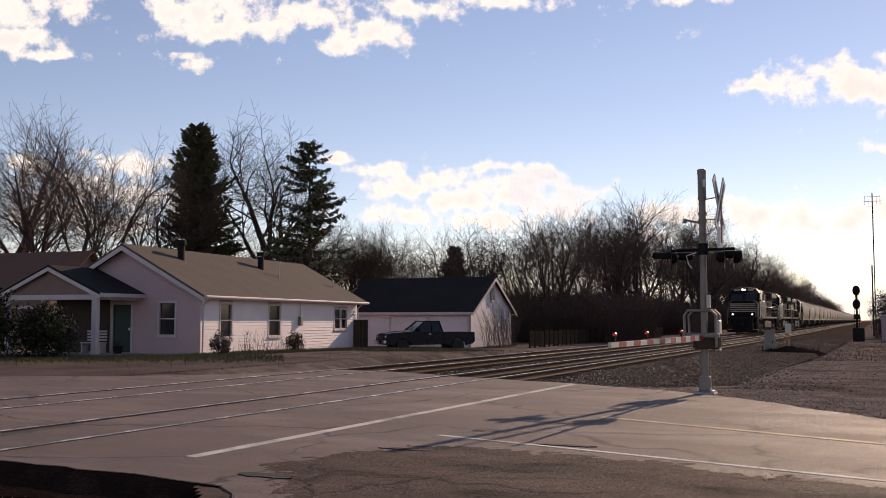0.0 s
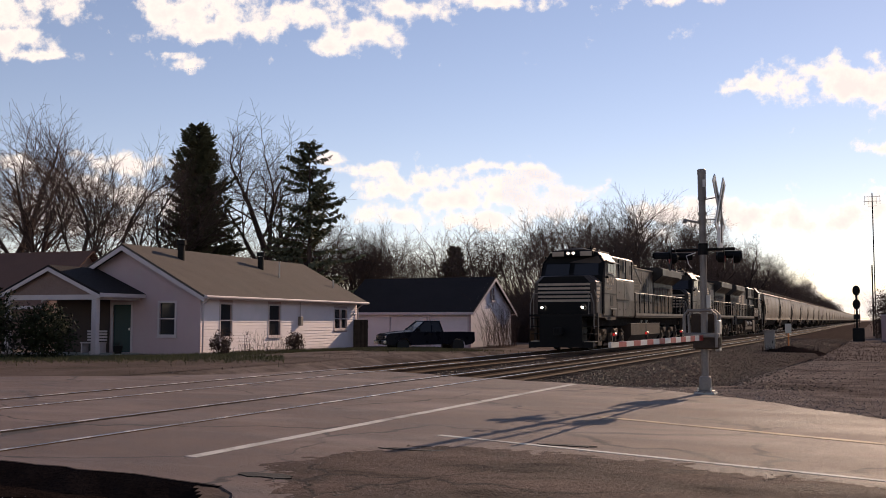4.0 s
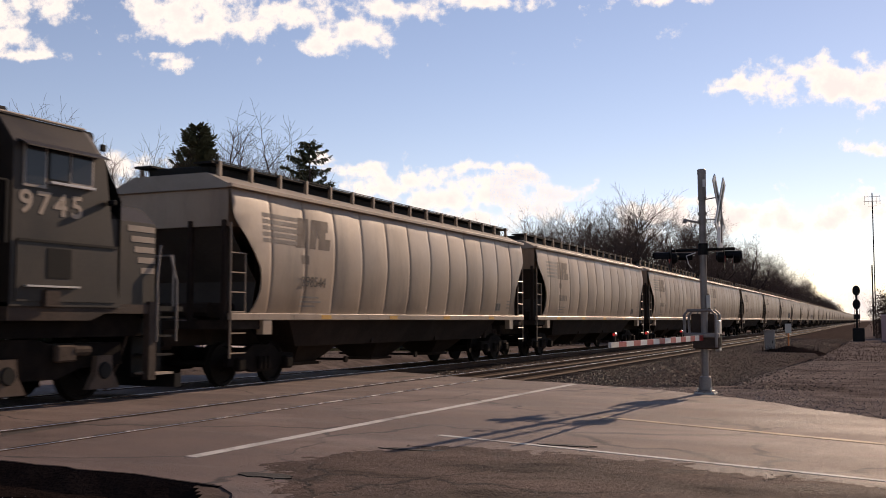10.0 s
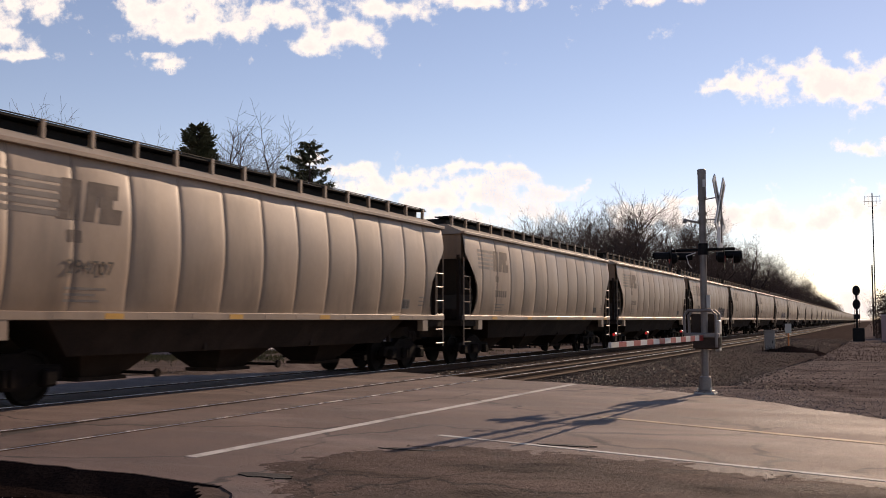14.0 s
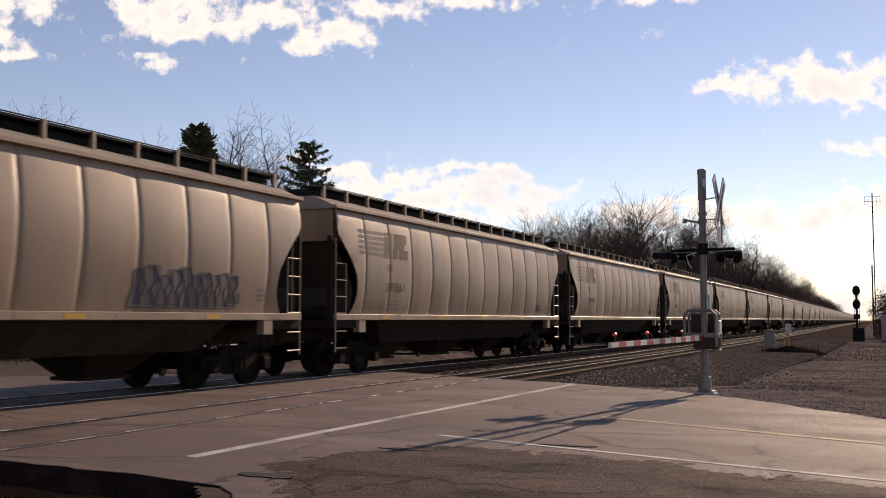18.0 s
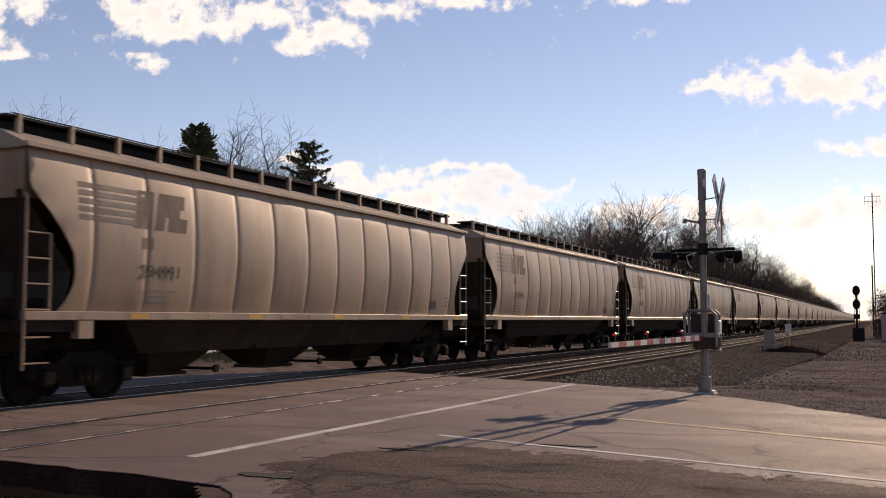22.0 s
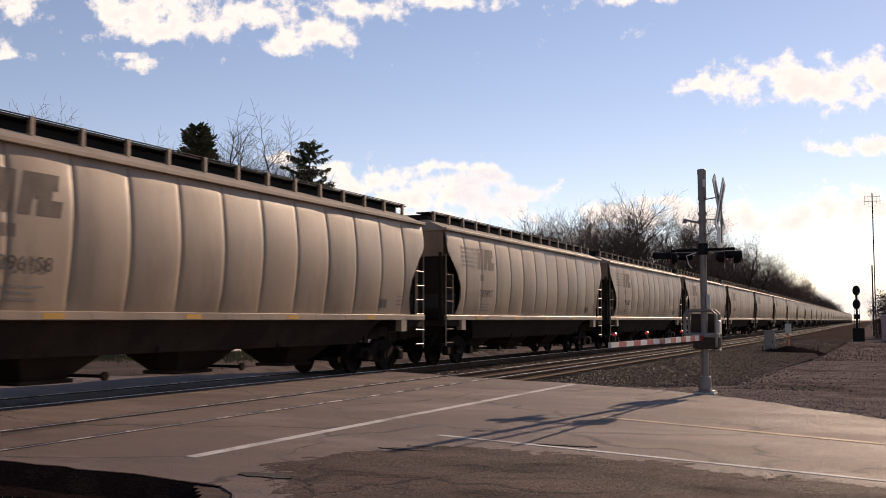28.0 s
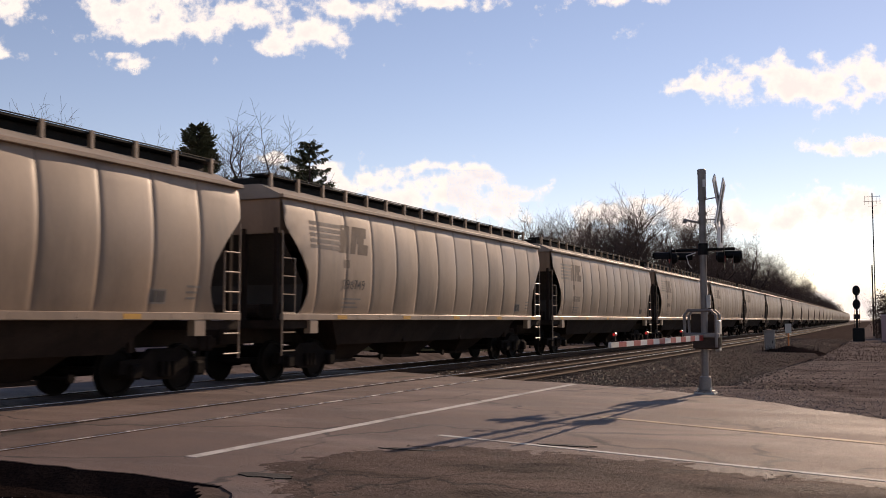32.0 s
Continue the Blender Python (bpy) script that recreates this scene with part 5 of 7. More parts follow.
# lamp clusters on cross arms
part("cross_arm", Shape().tube([(-0.62, 0.1, 2.78), (0.62, -0.1, 2.78)], 0.028, 8), DARK, sig)
part("junction_head", Shape().lathe([(2.68, 0.1), (2.9, 0.1)], "z", sides=14), DARK, sig)
for sx, sy, tn in ((-0.55, 0.1, 100), (-0.62, -0.12, -70), (0.42, -0.1, 96), (0.55, 0.12, -84)):
    lamp = base("flashing_lamp", "", "")
    lamp.parent = sig
    lamp.matrix_local = pose(sx, sy, 2.62, 0, 0, tn)
    part("backing_disc", Shape().lathe([(0.0, 0.25), (0.01, 0.25)], "y", (0, 0, 0), 20), BLACK, lamp, "black round target")
    part("housing", Shape().lathe([(0.012, 0.11), (0.12, 0.1), (0.16, 0.05)], "y", (0, 0, 0), 16), BLACK, lamp)
    hood = Shape()
    for i in range(9):
        a0, a1 = math.pi * i / 9 - 0.15, math.pi * (i + 1) / 9 - 0.15
        for r0 in (0.125,):
            hood.add([(math.cos(a0) * r0, -0.005, math.sin(a0) * r0), (math.cos(a1) * r0, -0.005, math.sin(a1) * r0), (math.cos(a1) * r0, -0.32, math.sin(a1) * r0), (math.cos(a0) * r0, -0.32, math.sin(a0) * r0),
                      (math.cos(a0) * (r0 - 0.004), -0.005, math.sin(a0) * (r0 - 0.004)), (math.cos(a1) * (r0 - 0.004), -0.005, math.sin(a1) * (r0 - 0.004)), (math.cos(a1) * (r0 - 0.004), -0.32, math.sin(a1) * (r0 - 0.004)), (math.cos(a0) * (r0 - 0.004), -0.32, math.sin(a0) * (r0 - 0.004))],
                     [(0, 1, 2, 3), (7, 6, 5, 4), (2, 6, 7, 3)])
    part("hood", hood, BLACK, lamp)
    part("lens", Shape().lathe([(-0.02, 0.05), (-0.012, 0.1), (-0.006, 0.105)], "y", (0, 0, 0), 16), RED, lamp, "unlit red lens")
part("cable", Shape().tube([(-0.12, -0.1, 2.72), (-0.3, -0.12, 2.66), (-0.26, -0.12, 2.5), (-0.2, -0.12, 2.42)], 0.009, 6), WHITE, sig)
# gate mechanism, counterweights and arm
mech = part("gate_mechanism", Shape().box(-0.2, 0.3, -0.16, 0.16, 0.86, 1.12, 0.03), LOCODIRT, sig, "grimy gate motor box")
part("cover", box(-0.36, 0.3, -0.2, 0.2, 1.08, 1.17, 0.02), GALV, mech)
for sg, yy in ((-1, -0.24), (1, 0.24)):
    part("counterweight_arm", Shape().tube([(-0.33, yy, 1.14), (-0.34, yy, 1.5), (-0.27, yy, 1.6), (0.17, yy, 1.6), (0.25, yy, 1.52), (0.26, yy, 0.9)], 0.028, 8), GALV, sig, "grey bent counterweight arm", True)
part("counterweight", Shape().box(-0.3, 0.2, 0.26, 0.36, 1.14, 1.54, 0.02), LOCODIRT, sig, "grimy counterweight plate")
part("counterweight", Shape().box(0.21, 0.3, -0.1, 0.18, 0.82, 1.42, 0.02), ALU, sig, "pale counterweight end plate")
arm = base("gate_arm", "", "")
arm.parent = sig
arm.matrix_local = pose(0.0, -0.25, 1.08, 0, 0, -91.5)     # local x runs out over the road
N_ARM, LARM = 16, 6.2
for k in range(N_ARM):
    x0, x1 = LARM * k / N_ARM, LARM * (k + 1) / N_ARM
    hh = 0.05 - 0.016 * k / N_ARM
    part("arm_stripe", box(x0, x1, -0.02, 0.02, -hh, hh), (RED if k % 2 == 0 else WHITE) if k < N_ARM - 1 else ALU, arm)
for x in (1.8, 4.2, 5.95):
    lm = part("arm_lamp", Shape().lathe([(-0.04, 0.026), (0.04, 0.026)], "x", (x, 0, 0.14), 12), RED, arm, "red gate-arm lamp")
    part("lit_lens", Shape().lathe([(0.04, 0.016), (0.05, 0.008)], "x", (x, 0, 0.14), 10), LAMP_RED, lm)
    part("lamp_bracket", box(x - 0.02, x + 0.02, -0.015, 0.015, 0.05, 0.13), DARK, lm)

# ---- line-side equipment ----
def cabinet(x, y, w_, d_, h_, label, material=GALV, z=None):
    c = base("relay_cabinet", label, "cabinet", "line-side cabinets", pose(x, y, (ground_z(x, y) if z is None else z), 0, 0, 8))
    part("body", box(-w_ / 2, w_ / 2, -d_ / 2, d_ / 2, 0.45, h_, 0.02), material, c)
    part("roof", box(-w_ / 2 - 0.05, w_ / 2 + 0.05, -d_ / 2 - 0.05, d_ / 2 + 0.05, h_, h_ + 0.05), material, c)
    dr = part("door", box(-w_ / 2 + 0.05, w_ / 2 - 0.05, -d_ / 2 - 0.02, -d_ / 2 - 0.002, 0.5, h_ - 0.06), material, c)
    part("handle", box(w_ / 2 - 0.15, w_ / 2 - 0.11, -d_ / 2 - 0.05, -d_ / 2 - 0.02, 0.9, 1.05), DARK, dr)
    for sx in (-1, 1):
        part("leg", box(sx * (w_ / 2 - 0.08) - 0.04, sx * (w_ / 2 - 0.08) + 0.04, -0.06, 0.06, 0, 0.45), material, c)
    return c


cabinet(*plan(17.2, 52.3), 0.52, 0.4, 1.55, "grey metal relay cabinet on legs beside the track")
cb2 = base("marker_post", "rusty orange marker post beside the track", "post", "", pose(*plan(18.3, 52.6), -0.36))
part("post", box(-0.035, 0.035, -0.03, 0.03, 0, 1.1), ORANGE, cb2)
part("plate", box(-0.16, 0.16, -0.05, -0.032, 1.05, 1.55), ALU, cb2)
heap = Shape()
for j in range(7):
    for i in range(28):
        g, f = 2 * math.pi * i / 28, j / 6
        wob = 1 + 0.3 * noise.noise((math.cos(g) * 1.4, math.sin(g) * 1.4, 3.1))
        heap.v.append((math.cos(g) * 2.1 * f * wob, math.sin(g) * 1.3 * f * wob, 0.42 * (1 - f) ** 0.8 * (1 + 0.5 * noise.noise((math.cos(g) * f * 4, math.sin(g) * f * 4, 1.0))) - 0.03 * f))
heap.f = [(j * 28 + i, j * 28 + (i + 1) % 28, (j + 1) * 28 + (i + 1) % 28, (j + 1) * 28 + i) for j in range(6) for i in range(28)]
mound = tagged(part("earth_mound", heap, SOIL_SHADE, None, "", True), "low dark mound of earth beside the cabinet", "mound")
mound.matrix_world = pose(*plan(17.9, 51.0), -0.37, 0, 0, 24)
for sd, dp, k in ((16.9, 50.6, 71), (18.6, 51.2, 73)):
    o = base("weed_patch", "dark dead weeds round the cabinet foot", "weeds", "", pose(*plan(sd, dp), -0.36))
    part("branchwork", thicket(k, 60, 0.7, 0.5, 0.5, 0.010), FENCE, o)
# signal mast further up the line
ms = base("block_signal", "dark two-headed railway block signal on a mast", "railway signal", "", pose(*plan(33.4, 80), -0.4))
part("mast", rod((0, 0, 0), (0, 0, 4.3), 0.09, 10), DARK, ms)
for z0 in (3.05, 4.15):
    hd = part("signal_head", Shape().prism([(0.3 * math.cos(k * 0.524), z0 + 0.42 * math.sin(k * 0.524)) for k in range(12)], -0.2, -0.14, "y"), BLACK, ms, "black oval signal head")
    for q in (-0.18, 0.18):
        part("hood", Shape().lathe([(-0.42, 0.1), (-0.2, 0.1)], "y", (0, 0, z0 + q), 12), BLACK, hd)
part("number_plate", box(-0.25, 0.25, -0.16, -0.12, 1.85, 2.25), DARK, ms)
part("ladder", Shape().box(-0.2, -0.17, 0.1, 0.13, 0.2, 4.2).box(0.17, 0.2, 0.1, 0.13, 0.2, 4.2), DARK, ms)
part("base_case", box(-0.35, 0.55, -0.4, 0.3, 0, 1.15, 0.06), DARK, ms, "dark signal case with rounded lid")
# radio mast, white hut, brush at the edge
rm = base("radio_mast", "slender steel radio mast with small aerials", "mast", "", pose(*plan(45.4, 104), -0.4))
part("mast", Shape().tube([(0, 0, 0), (0, 0, 15.2)], 0.06, 8), DARK, rm)
part("lower_pole", rod((-0.22, 0, 0), (-0.22, 0, 7.6), 0.08), DARK, rm)
for z0, w_ in ((14.3, 0.85), (14.8, 0.75), (13.8, 0.4)):
    part("aerial", rod((-w_, 0, z0), (w_, 0, z0), 0.02, 6), DARK, rm)
for x in (-0.75, -0.4, 0.4, 0.75):
    part("element", rod((x, 0, 14.0), (x, 0, 14.95), 0.014, 6), DARK, rm)
hut = base("equipment_hut", "white equipment hut beside the line", "hut", "", pose(*plan(36.6, 80), -0.38, 0, 0, 24))
part("wall", box(-0.9, 0.9, -0.8, 0.8, 0, 2.1), STUCCO, hut)
part("roof", box(-1.0, 1.0, -0.9, 0.9, 2.1, 2.2), TRIM, hut)
part("door", box(-0.4, 0.4, -0.83, -0.802, 0.05, 1.95), TRIM, hut)
for side, depth, wd, hg, k in ((41.5, 92, 2.6, 4.6, 51), (47, 100, 3.5, 5.5, 52), (60, 130, 3, 5, 53)):
    o = base("shrub", "rusty red-brown brush beside the line", "shrub", "", pose(*plan(side, depth), -0.4))
    part("branchwork", thicket(k, 220, wd * 0.5, wd * 0.5, hg, 0.012), BRUSH, o)
    part("foliage", leafy(k, 2500, wd * 0.8, hg, 0.11), BRUSH, o)
# ---- rolling stock: local -y is the way the train runs, x = +1.6 the side towards the road ----
AXLE = []


def truck(parent, y, wheelbase, axles, wheel_r, frame_mat):
    """A bogie with side frames and wheelsets."""
    tk = base("bogie", "", "")
    tk.parent = parent
    tk.location = (0, y, 0)
    half = wheelbase / 2
    for sg in (-1, 1):
        x0, x1 = (sg * 1.02, sg * 1.16)
        out = [(-half - 0.35, 0.42), (-half - 0.3, 0.66), (-half + 0.25, 0.68), (-half * 0.42, 0.86), (half * 0.42, 0.86), (half - 0.25, 0.68), (half + 0.3, 0.66), (half + 0.35, 0.42),
               (half - 0.2, 0.4), (half * 0.4, 0.28), (-half * 0.4, 0.28), (-half + 0.2, 0.4)]
        part("side_frame", Shape().prism(out, min(x0, x1), max(x0, x1), "x"), frame_mat, tk)
        sp = Shape()
        for q in (-0.16, 0, 0.16):
            sp.tube([(sg * 1.2, q, 0.34), (sg * 1.2, q, 0.62)], 0.06, 8)
        part("spring_nest", sp, frame_mat, tk)
        for k in range(axles):
            yy = -half + wheelbase * k / (axles - 1)
            part("axle_box", Shape().box(sg * 1.19 - 0.1, sg * 1.19 + 0.1, yy - 0.14, yy + 0.14, wheel_r - 0.14, wheel_r + 0.14, 0.04), STEEL if axles == 3 else frame_mat, tk)
    part("bolster", box(-1.0, 1.0, -0.18, 0.18, 0.5, 0.78), frame_mat, tk)
    for k in range(axles):
        yy = -half + wheelbase * k / (axles - 1)
        s = Shape()
        for sg in (-1, 1):
            s.lathe([(sg * 0.68, wheel_r + 0.028), (sg * 0.71, wheel_r + 0.026), (sg * 0.72, wheel_r), (sg * 0.81, wheel_r - 0.004), (sg * 0.815, wheel_r - 0.07), (sg * 0.77, wheel_r - 0.09), (sg * 0.775, 0.16), (sg * 0.83, 0.14), (sg * 0.83, 0.08)], "x", (0, 0, 0), 22)
        s.tube([(-1.1, 0, 0), (1.1, 0, 0)], 0.075, 8)
        ws = part("wheelset", s, STEEL, tk, "", True)
        ws.location = (0, yy, wheel_r)
        ws["roll_radius"] = wheel_r
    return tk


def heavy_truck(parent, y):
    """A three-axle locomotive bogie: deep dark frame, pale bell-shaped journal boxes."""
    tk = base("bogie", "", "")
    tk.parent = parent
    tk.location = (0, y, 0)
    for sg in (-1, 1):
        both = lambda a, b: (min(sg * a, sg * b), max(sg * a, sg * b))
        out = [(-2.6, 0.62), (-2.55, 1.0), (-1.0, 0.98), (-0.6, 1.08), (0.6, 1.08), (1.0, 0.98), (2.55, 1.0), (2.6, 0.62), (1.6, 0.58), (1.1, 0.42), (0.4, 0.42), (-0.4, 0.42), (-1.1, 0.42), (-1.6, 0.58)]
        part("side_frame", Shape().prism(out, *both(1.05, 1.2), "x"), UNDER, tk, "cast side frame, black for the shade beneath the body")
        for q in (-2.05, 0.0, 2.05):
            jb_ = part("journal_box", Shape().prism([(q - 0.36, 0.22), (q + 0.36, 0.22), (q + 0.3, 0.34), (q + 0.2, 0.5), (q + 0.17, 0.78), (q - 0.17, 0.78), (q - 0.2, 0.5), (q - 0.3, 0.34)], *both(1.2, 1.32), "x"), JOURNAL, tk, "dusty bell-shaped journal box")
            part("bearing_cap", Shape().lathe([(sg * 1.32, 0.15), (sg * 1.36, 0.13)], "x", (0, q, 0.53), 14), DARK, jb_)
        for q in (-1.2, 0.9):
            part("brake_cylinder", Shape().box(*both(1.2, 1.34), q - 0.2, q + 0.22, 0.7, 0.98, 0.03).tube([(sg * 1.27, q - 0.5, 0.88), (sg * 1.27, q - 0.15, 0.88)], 0.09, 10), JOURNAL, tk)
        part("damper", Shape().tube([(sg * 1.28, 1.75, 0.95), (sg * 1.28, 2.4, 0.75)], 0.06, 8), LOCODIRT, tk)
        part("sand_pipe", Shape().tube([(sg * 1.2, -2.75, 1.2), (sg * 1.0, -2.7, 0.6), (sg * 0.8, -2.62, 0.15)], 0.03, 6), LOCODIRT, tk)
    part("bolster", box(-1.05, 1.05, -2.3, 2.3, 0.6, 1.0), BLACK, tk)
    for q in (-2.05, 0.0, 2.05):
        s = Shape()
        for sg in (-1, 1):
            s.lathe([(sg * 0.68, 0.56), (sg * 0.71, 0.556), (sg * 0.72, 0.53), (sg * 0.81, 0.526), (sg * 0.815, 0.46), (sg * 0.77, 0.44), (sg * 0.775, 0.18), (sg * 0.83, 0.16), (sg * 0.83, 0.08)], "x", (0, 0, 0), 22)
        s.tube([(-1.2, 0, 0), (1.2, 0, 0)], 0.09, 8)
        ws = part("wheelset", s, STEEL, tk, "", True)
        ws.location = (0, q, 0.53)
        ws["roll_radius"] = 0.53
    return tk


HOP_L, BODY = 18.8, 8.68
SILL0, SILL1, HEAVE = 1.385, 1.53, 4.07


def hop_x(z):
    t = (z - SILL1) / (HEAVE - SILL1)
    return 1.49 + 0.145 * math.sin(math.pi * min(1, max(0, t * 0.95 + 0.03)))


def hop_end(z):
    """How far the side sheet stops short of the car's end at the height z."""
    pts = ((1.5, 0.66), (1.75, 0.88), (2.05, 0.98), (2.45, 0.92), (2.85, 0.62), (3.15, 0.34), (3.4, 0.05), (3.7, 0.0), (4.2, 0.0))
    for (a, b), (c, d) in zip(pts, pts[1:]):
        if z <= c:
            t = max(0, (z - a) / (c - a))
            return b + (d - b) * t
    return 0.0


PANELS, CUTS, SWELL = 13, (0.0, 0.010, 0.10, 0.5, 0.90, 0.990), (0.0, 0.30, 0.72, 1.0, 0.72, 0.30)
ZROWS = [SILL1 + (HEAVE - SILL1) * i / 16 for i in range(17)]
YCOLS = [-BODY + 0.08 + 2 * (BODY - 0.08) * (j // 6 + CUTS[j % 6]) / PANELS for j in range(PANELS * 6)] + [BODY - 0.08]


@functools.lru_cache(maxsize=None)
def sheet_x(phase, sg, j, i):
    """Half width of the pillowed, dented side sheet at one of its nodes."""
    y, z = YCOLS[j], ZROWS[i]
    dent = 0.018 * noise.noise((y * 0.9 + phase, z * 0.8, sg * 3.0)) + 0.05 * min(0, noise.noise((y * 0.6 + phase * 2, z * 0.5, sg * 7.0)))
    edge = min(1, (z - SILL1) / 0.2, (HEAVE - z) / 0.15)
    return hop_x(z) + (0.021 * SWELL[j % 6] + dent) * edge


def side_at(phase, y, z):
    """The road-side sheet's x at a point between its nodes."""
    j = max(0, min(len(YCOLS) - 2, next((k for k in range(1, len(YCOLS)) if YCOLS[k] > y), len(YCOLS) - 1) - 1))
    f = (y - YCOLS[j]) / (YCOLS[j + 1] - YCOLS[j])
    h = (z - SILL1) / (HEAVE - SILL1) * 16
    i = max(0, min(15, int(h)))
    g = h - i
    lo = sheet_x(phase, 1, j, i) * (1 - f) + sheet_x(phase, 1, j + 1, i) * f
    hi = sheet_x(phase, 1, j, i + 1) * (1 - f) + sheet_x(phase, 1, j + 1, i + 1) * f
    return lo * (1 - g) + hi * g


def hopper_model(seed, plain=False):
    r = random.Random(seed)
    car = base("hopper_car", "weathered light grey covered hopper car with ribbed bulging sides", "rail car", "hopper cars of the train")
    sub = 6
    zs, ny = ZROWS, len(YCOLS) - 1
    phase = seed * 23.7
    for sg in (1, -1):
        sk = Shape()
        for i, z in enumerate(zs):
            ye = BODY - 0.08 - hop_end(z)
            for j in range(ny + 1):
                sk.v.append((sg * sheet_x(phase, sg, j, i), max(-ye, min(ye, YCOLS[j])), z))
        for i in range(len(zs) - 1):
            for j in range(ny):
                q = (i * (ny + 1) + j, i * (ny + 1) + j + 1, (i + 1) * (ny + 1) + j + 1, (i + 1) * (ny + 1) + j)
                sk.f.append(q if sg > 0 else q[::-1])
        sheet = part("side_sheet", sk, HOP, car, "dented light grey ribbed side sheet", True)
        sheet.data.materials.append(SEAM)
        for p in sheet.data.polygons:
            if (p.index % ny) % sub in (0, sub - 1):
                p.material_index = 1
        part("side_sill", box(min(sg * 1.5, sg * 1.6), max(sg * 1.5, sg * 1.6), -BODY + 0.05, BODY - 0.05, SILL0, SILL1, 0.01), HOP, car, "light grey side sill")
        for k in range(14 if sg > 0 and not plain else 0):
            y = -7.6 + k * 1.17 + r.uniform(-0.12, 0.12)
            part("reflector", box(min(sg * 1.6, sg * 1.604), max(sg * 1.6, sg * 1.604), y, y + (0.45 if k % 3 else 0.3), SILL0 + 0.02, SILL1 - 0.03), REFLECT if (k + seed) % 3 == 0 else HOP, car)
        part("eave_strip", box(min(sg * 1.47, sg * 1.6), max(sg * 1.47, sg * 1.6), -BODY, BODY, HEAVE, HEAVE + 0.085, 0.01), HOP, car, "pale eave rail")
        for y in (-7.35, 7.35):
            part("jacking_pad", box(min(sg * 1.42, sg * 1.59), max(sg * 1.42, sg * 1.59), y - 0.16, y + 0.16, SILL0 - 0.3, SILL0 - 0.002), HOP, car)
        for e in (-1, 1):
            lad = part("ladder", Shape().tube([(sg * 1.56, e * 8.62, 0.62), (sg * 1.56, e * 8.62, 3.35)], 0.022, 6).tube([(sg * 1.56, e * 8.12, 1.5), (sg * 1.56, e * 8.12, 2.75)], 0.02, 6), HOP, car, "grey end ladder")
            for k in range(6 if not plain else 0):
                rz = 0.75 + 0.4 * k if k > 1 else 0.72 + 0.4 * k
                part("rung", rod((sg * 1.57, e * 8.62, rz), (sg * 1.57, e * 8.12, rz), 0.016, 5), HOP, lad)
        # running board over the eaves
        part("running_board", box(min(sg * 0.55, sg * 1.02), max(sg * 0.55, sg * 1.02), -BODY + 0.1, BODY - 0.1, 4.61, 4.65), DARK, car, "dark roof running board")
        posts = Shape()
        for k in range(16):
            y = -BODY + 0.35 + (2 * BODY - 0.7) * k / 15
            if sg > 0 and not plain:
                part("board_bracket", box(0.98, 1.06, y - 0.035, y + 0.035, 4.36, 4.68), HOP, car)
            else:
                posts.box(min(sg * 0.98, sg * 1.06), max(sg * 0.98, sg * 1.06), y - 0.035, y + 0.035, 4.36, 4.68)
        if posts.v:
            part("board_brackets", posts, HOP, car)
        part("edge_rail", rod((sg * 1.02, -BODY + 0.2, 4.67), (sg * 1.02, BODY - 0.2, 4.67), 0.014, 4), DARK, car)
    roof = [(-1.52, HEAVE + 0.07), (-0.95, 4.40), (0.95, 4.40), (1.52, HEAVE + 0.07), (1.5, HEAVE), (-1.5, HEAVE)]
    part("roof", Shape().prism(roof, -BODY + 0.02, BODY - 0.02, "y"), HOPROOF, car, "dusty tan-grey roof")
    # coaming coloured dark to stand for the shade between the brackets
    part("hatch_coaming", box(-0.82, 0.82, -BODY + 0.3, BODY - 0.3, 4.40, 4.60, 0.03), DARK, car, "roof hatch cover, dark colour for its shade")
    # inner hull: end sheets and the hopper bays underneath
    top_y, low_y = BODY - 0.12, BODY - 1.15
    part("end_panel", box(-1.44, 1.44, -top_y - 0.01, top_y + 0.01, 3.3, HEAVE), HOP, car, "weathered upper end panel")
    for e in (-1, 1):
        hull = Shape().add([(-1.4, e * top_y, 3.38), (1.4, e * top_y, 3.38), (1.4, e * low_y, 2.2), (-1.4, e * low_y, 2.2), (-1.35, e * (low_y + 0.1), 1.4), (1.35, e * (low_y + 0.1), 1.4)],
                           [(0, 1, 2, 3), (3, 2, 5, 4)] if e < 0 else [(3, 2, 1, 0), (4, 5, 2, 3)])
        part("end_sheet", hull, HOPEND, car, "dark sloping end sheet")
    skirt = Shape()
    ends = ((-6.35, 1.45), (-5.55, 0.78), (5.55, 0.78), (6.35, 1.45))
    skirt.v = [(x * (1.46 if z > 1 else 1.12), y, z) for x in (-1, 1) for y, z in ends]
    skirt.f = [(0, 1, 2, 3), (7, 6, 5, 4), (0, 4, 5, 1), (1, 5, 6, 2), (2, 6, 7, 3), (3, 7, 4, 0)]
    part("bay_skirt", skirt, HOPDIRT, car, "grimy brown sloping bay side, darkened for shade")
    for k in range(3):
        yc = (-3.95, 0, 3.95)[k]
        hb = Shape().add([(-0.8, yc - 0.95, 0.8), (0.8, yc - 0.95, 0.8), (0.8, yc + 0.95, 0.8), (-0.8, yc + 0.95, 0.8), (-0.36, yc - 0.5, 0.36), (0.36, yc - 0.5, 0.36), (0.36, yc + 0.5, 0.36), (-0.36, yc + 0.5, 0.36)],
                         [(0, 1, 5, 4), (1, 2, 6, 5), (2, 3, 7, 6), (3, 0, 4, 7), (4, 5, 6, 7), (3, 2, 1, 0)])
        hp = part("hopper_bay", hb, HOPDIRT, car, "grimy discharge hopper, darkened for shade")
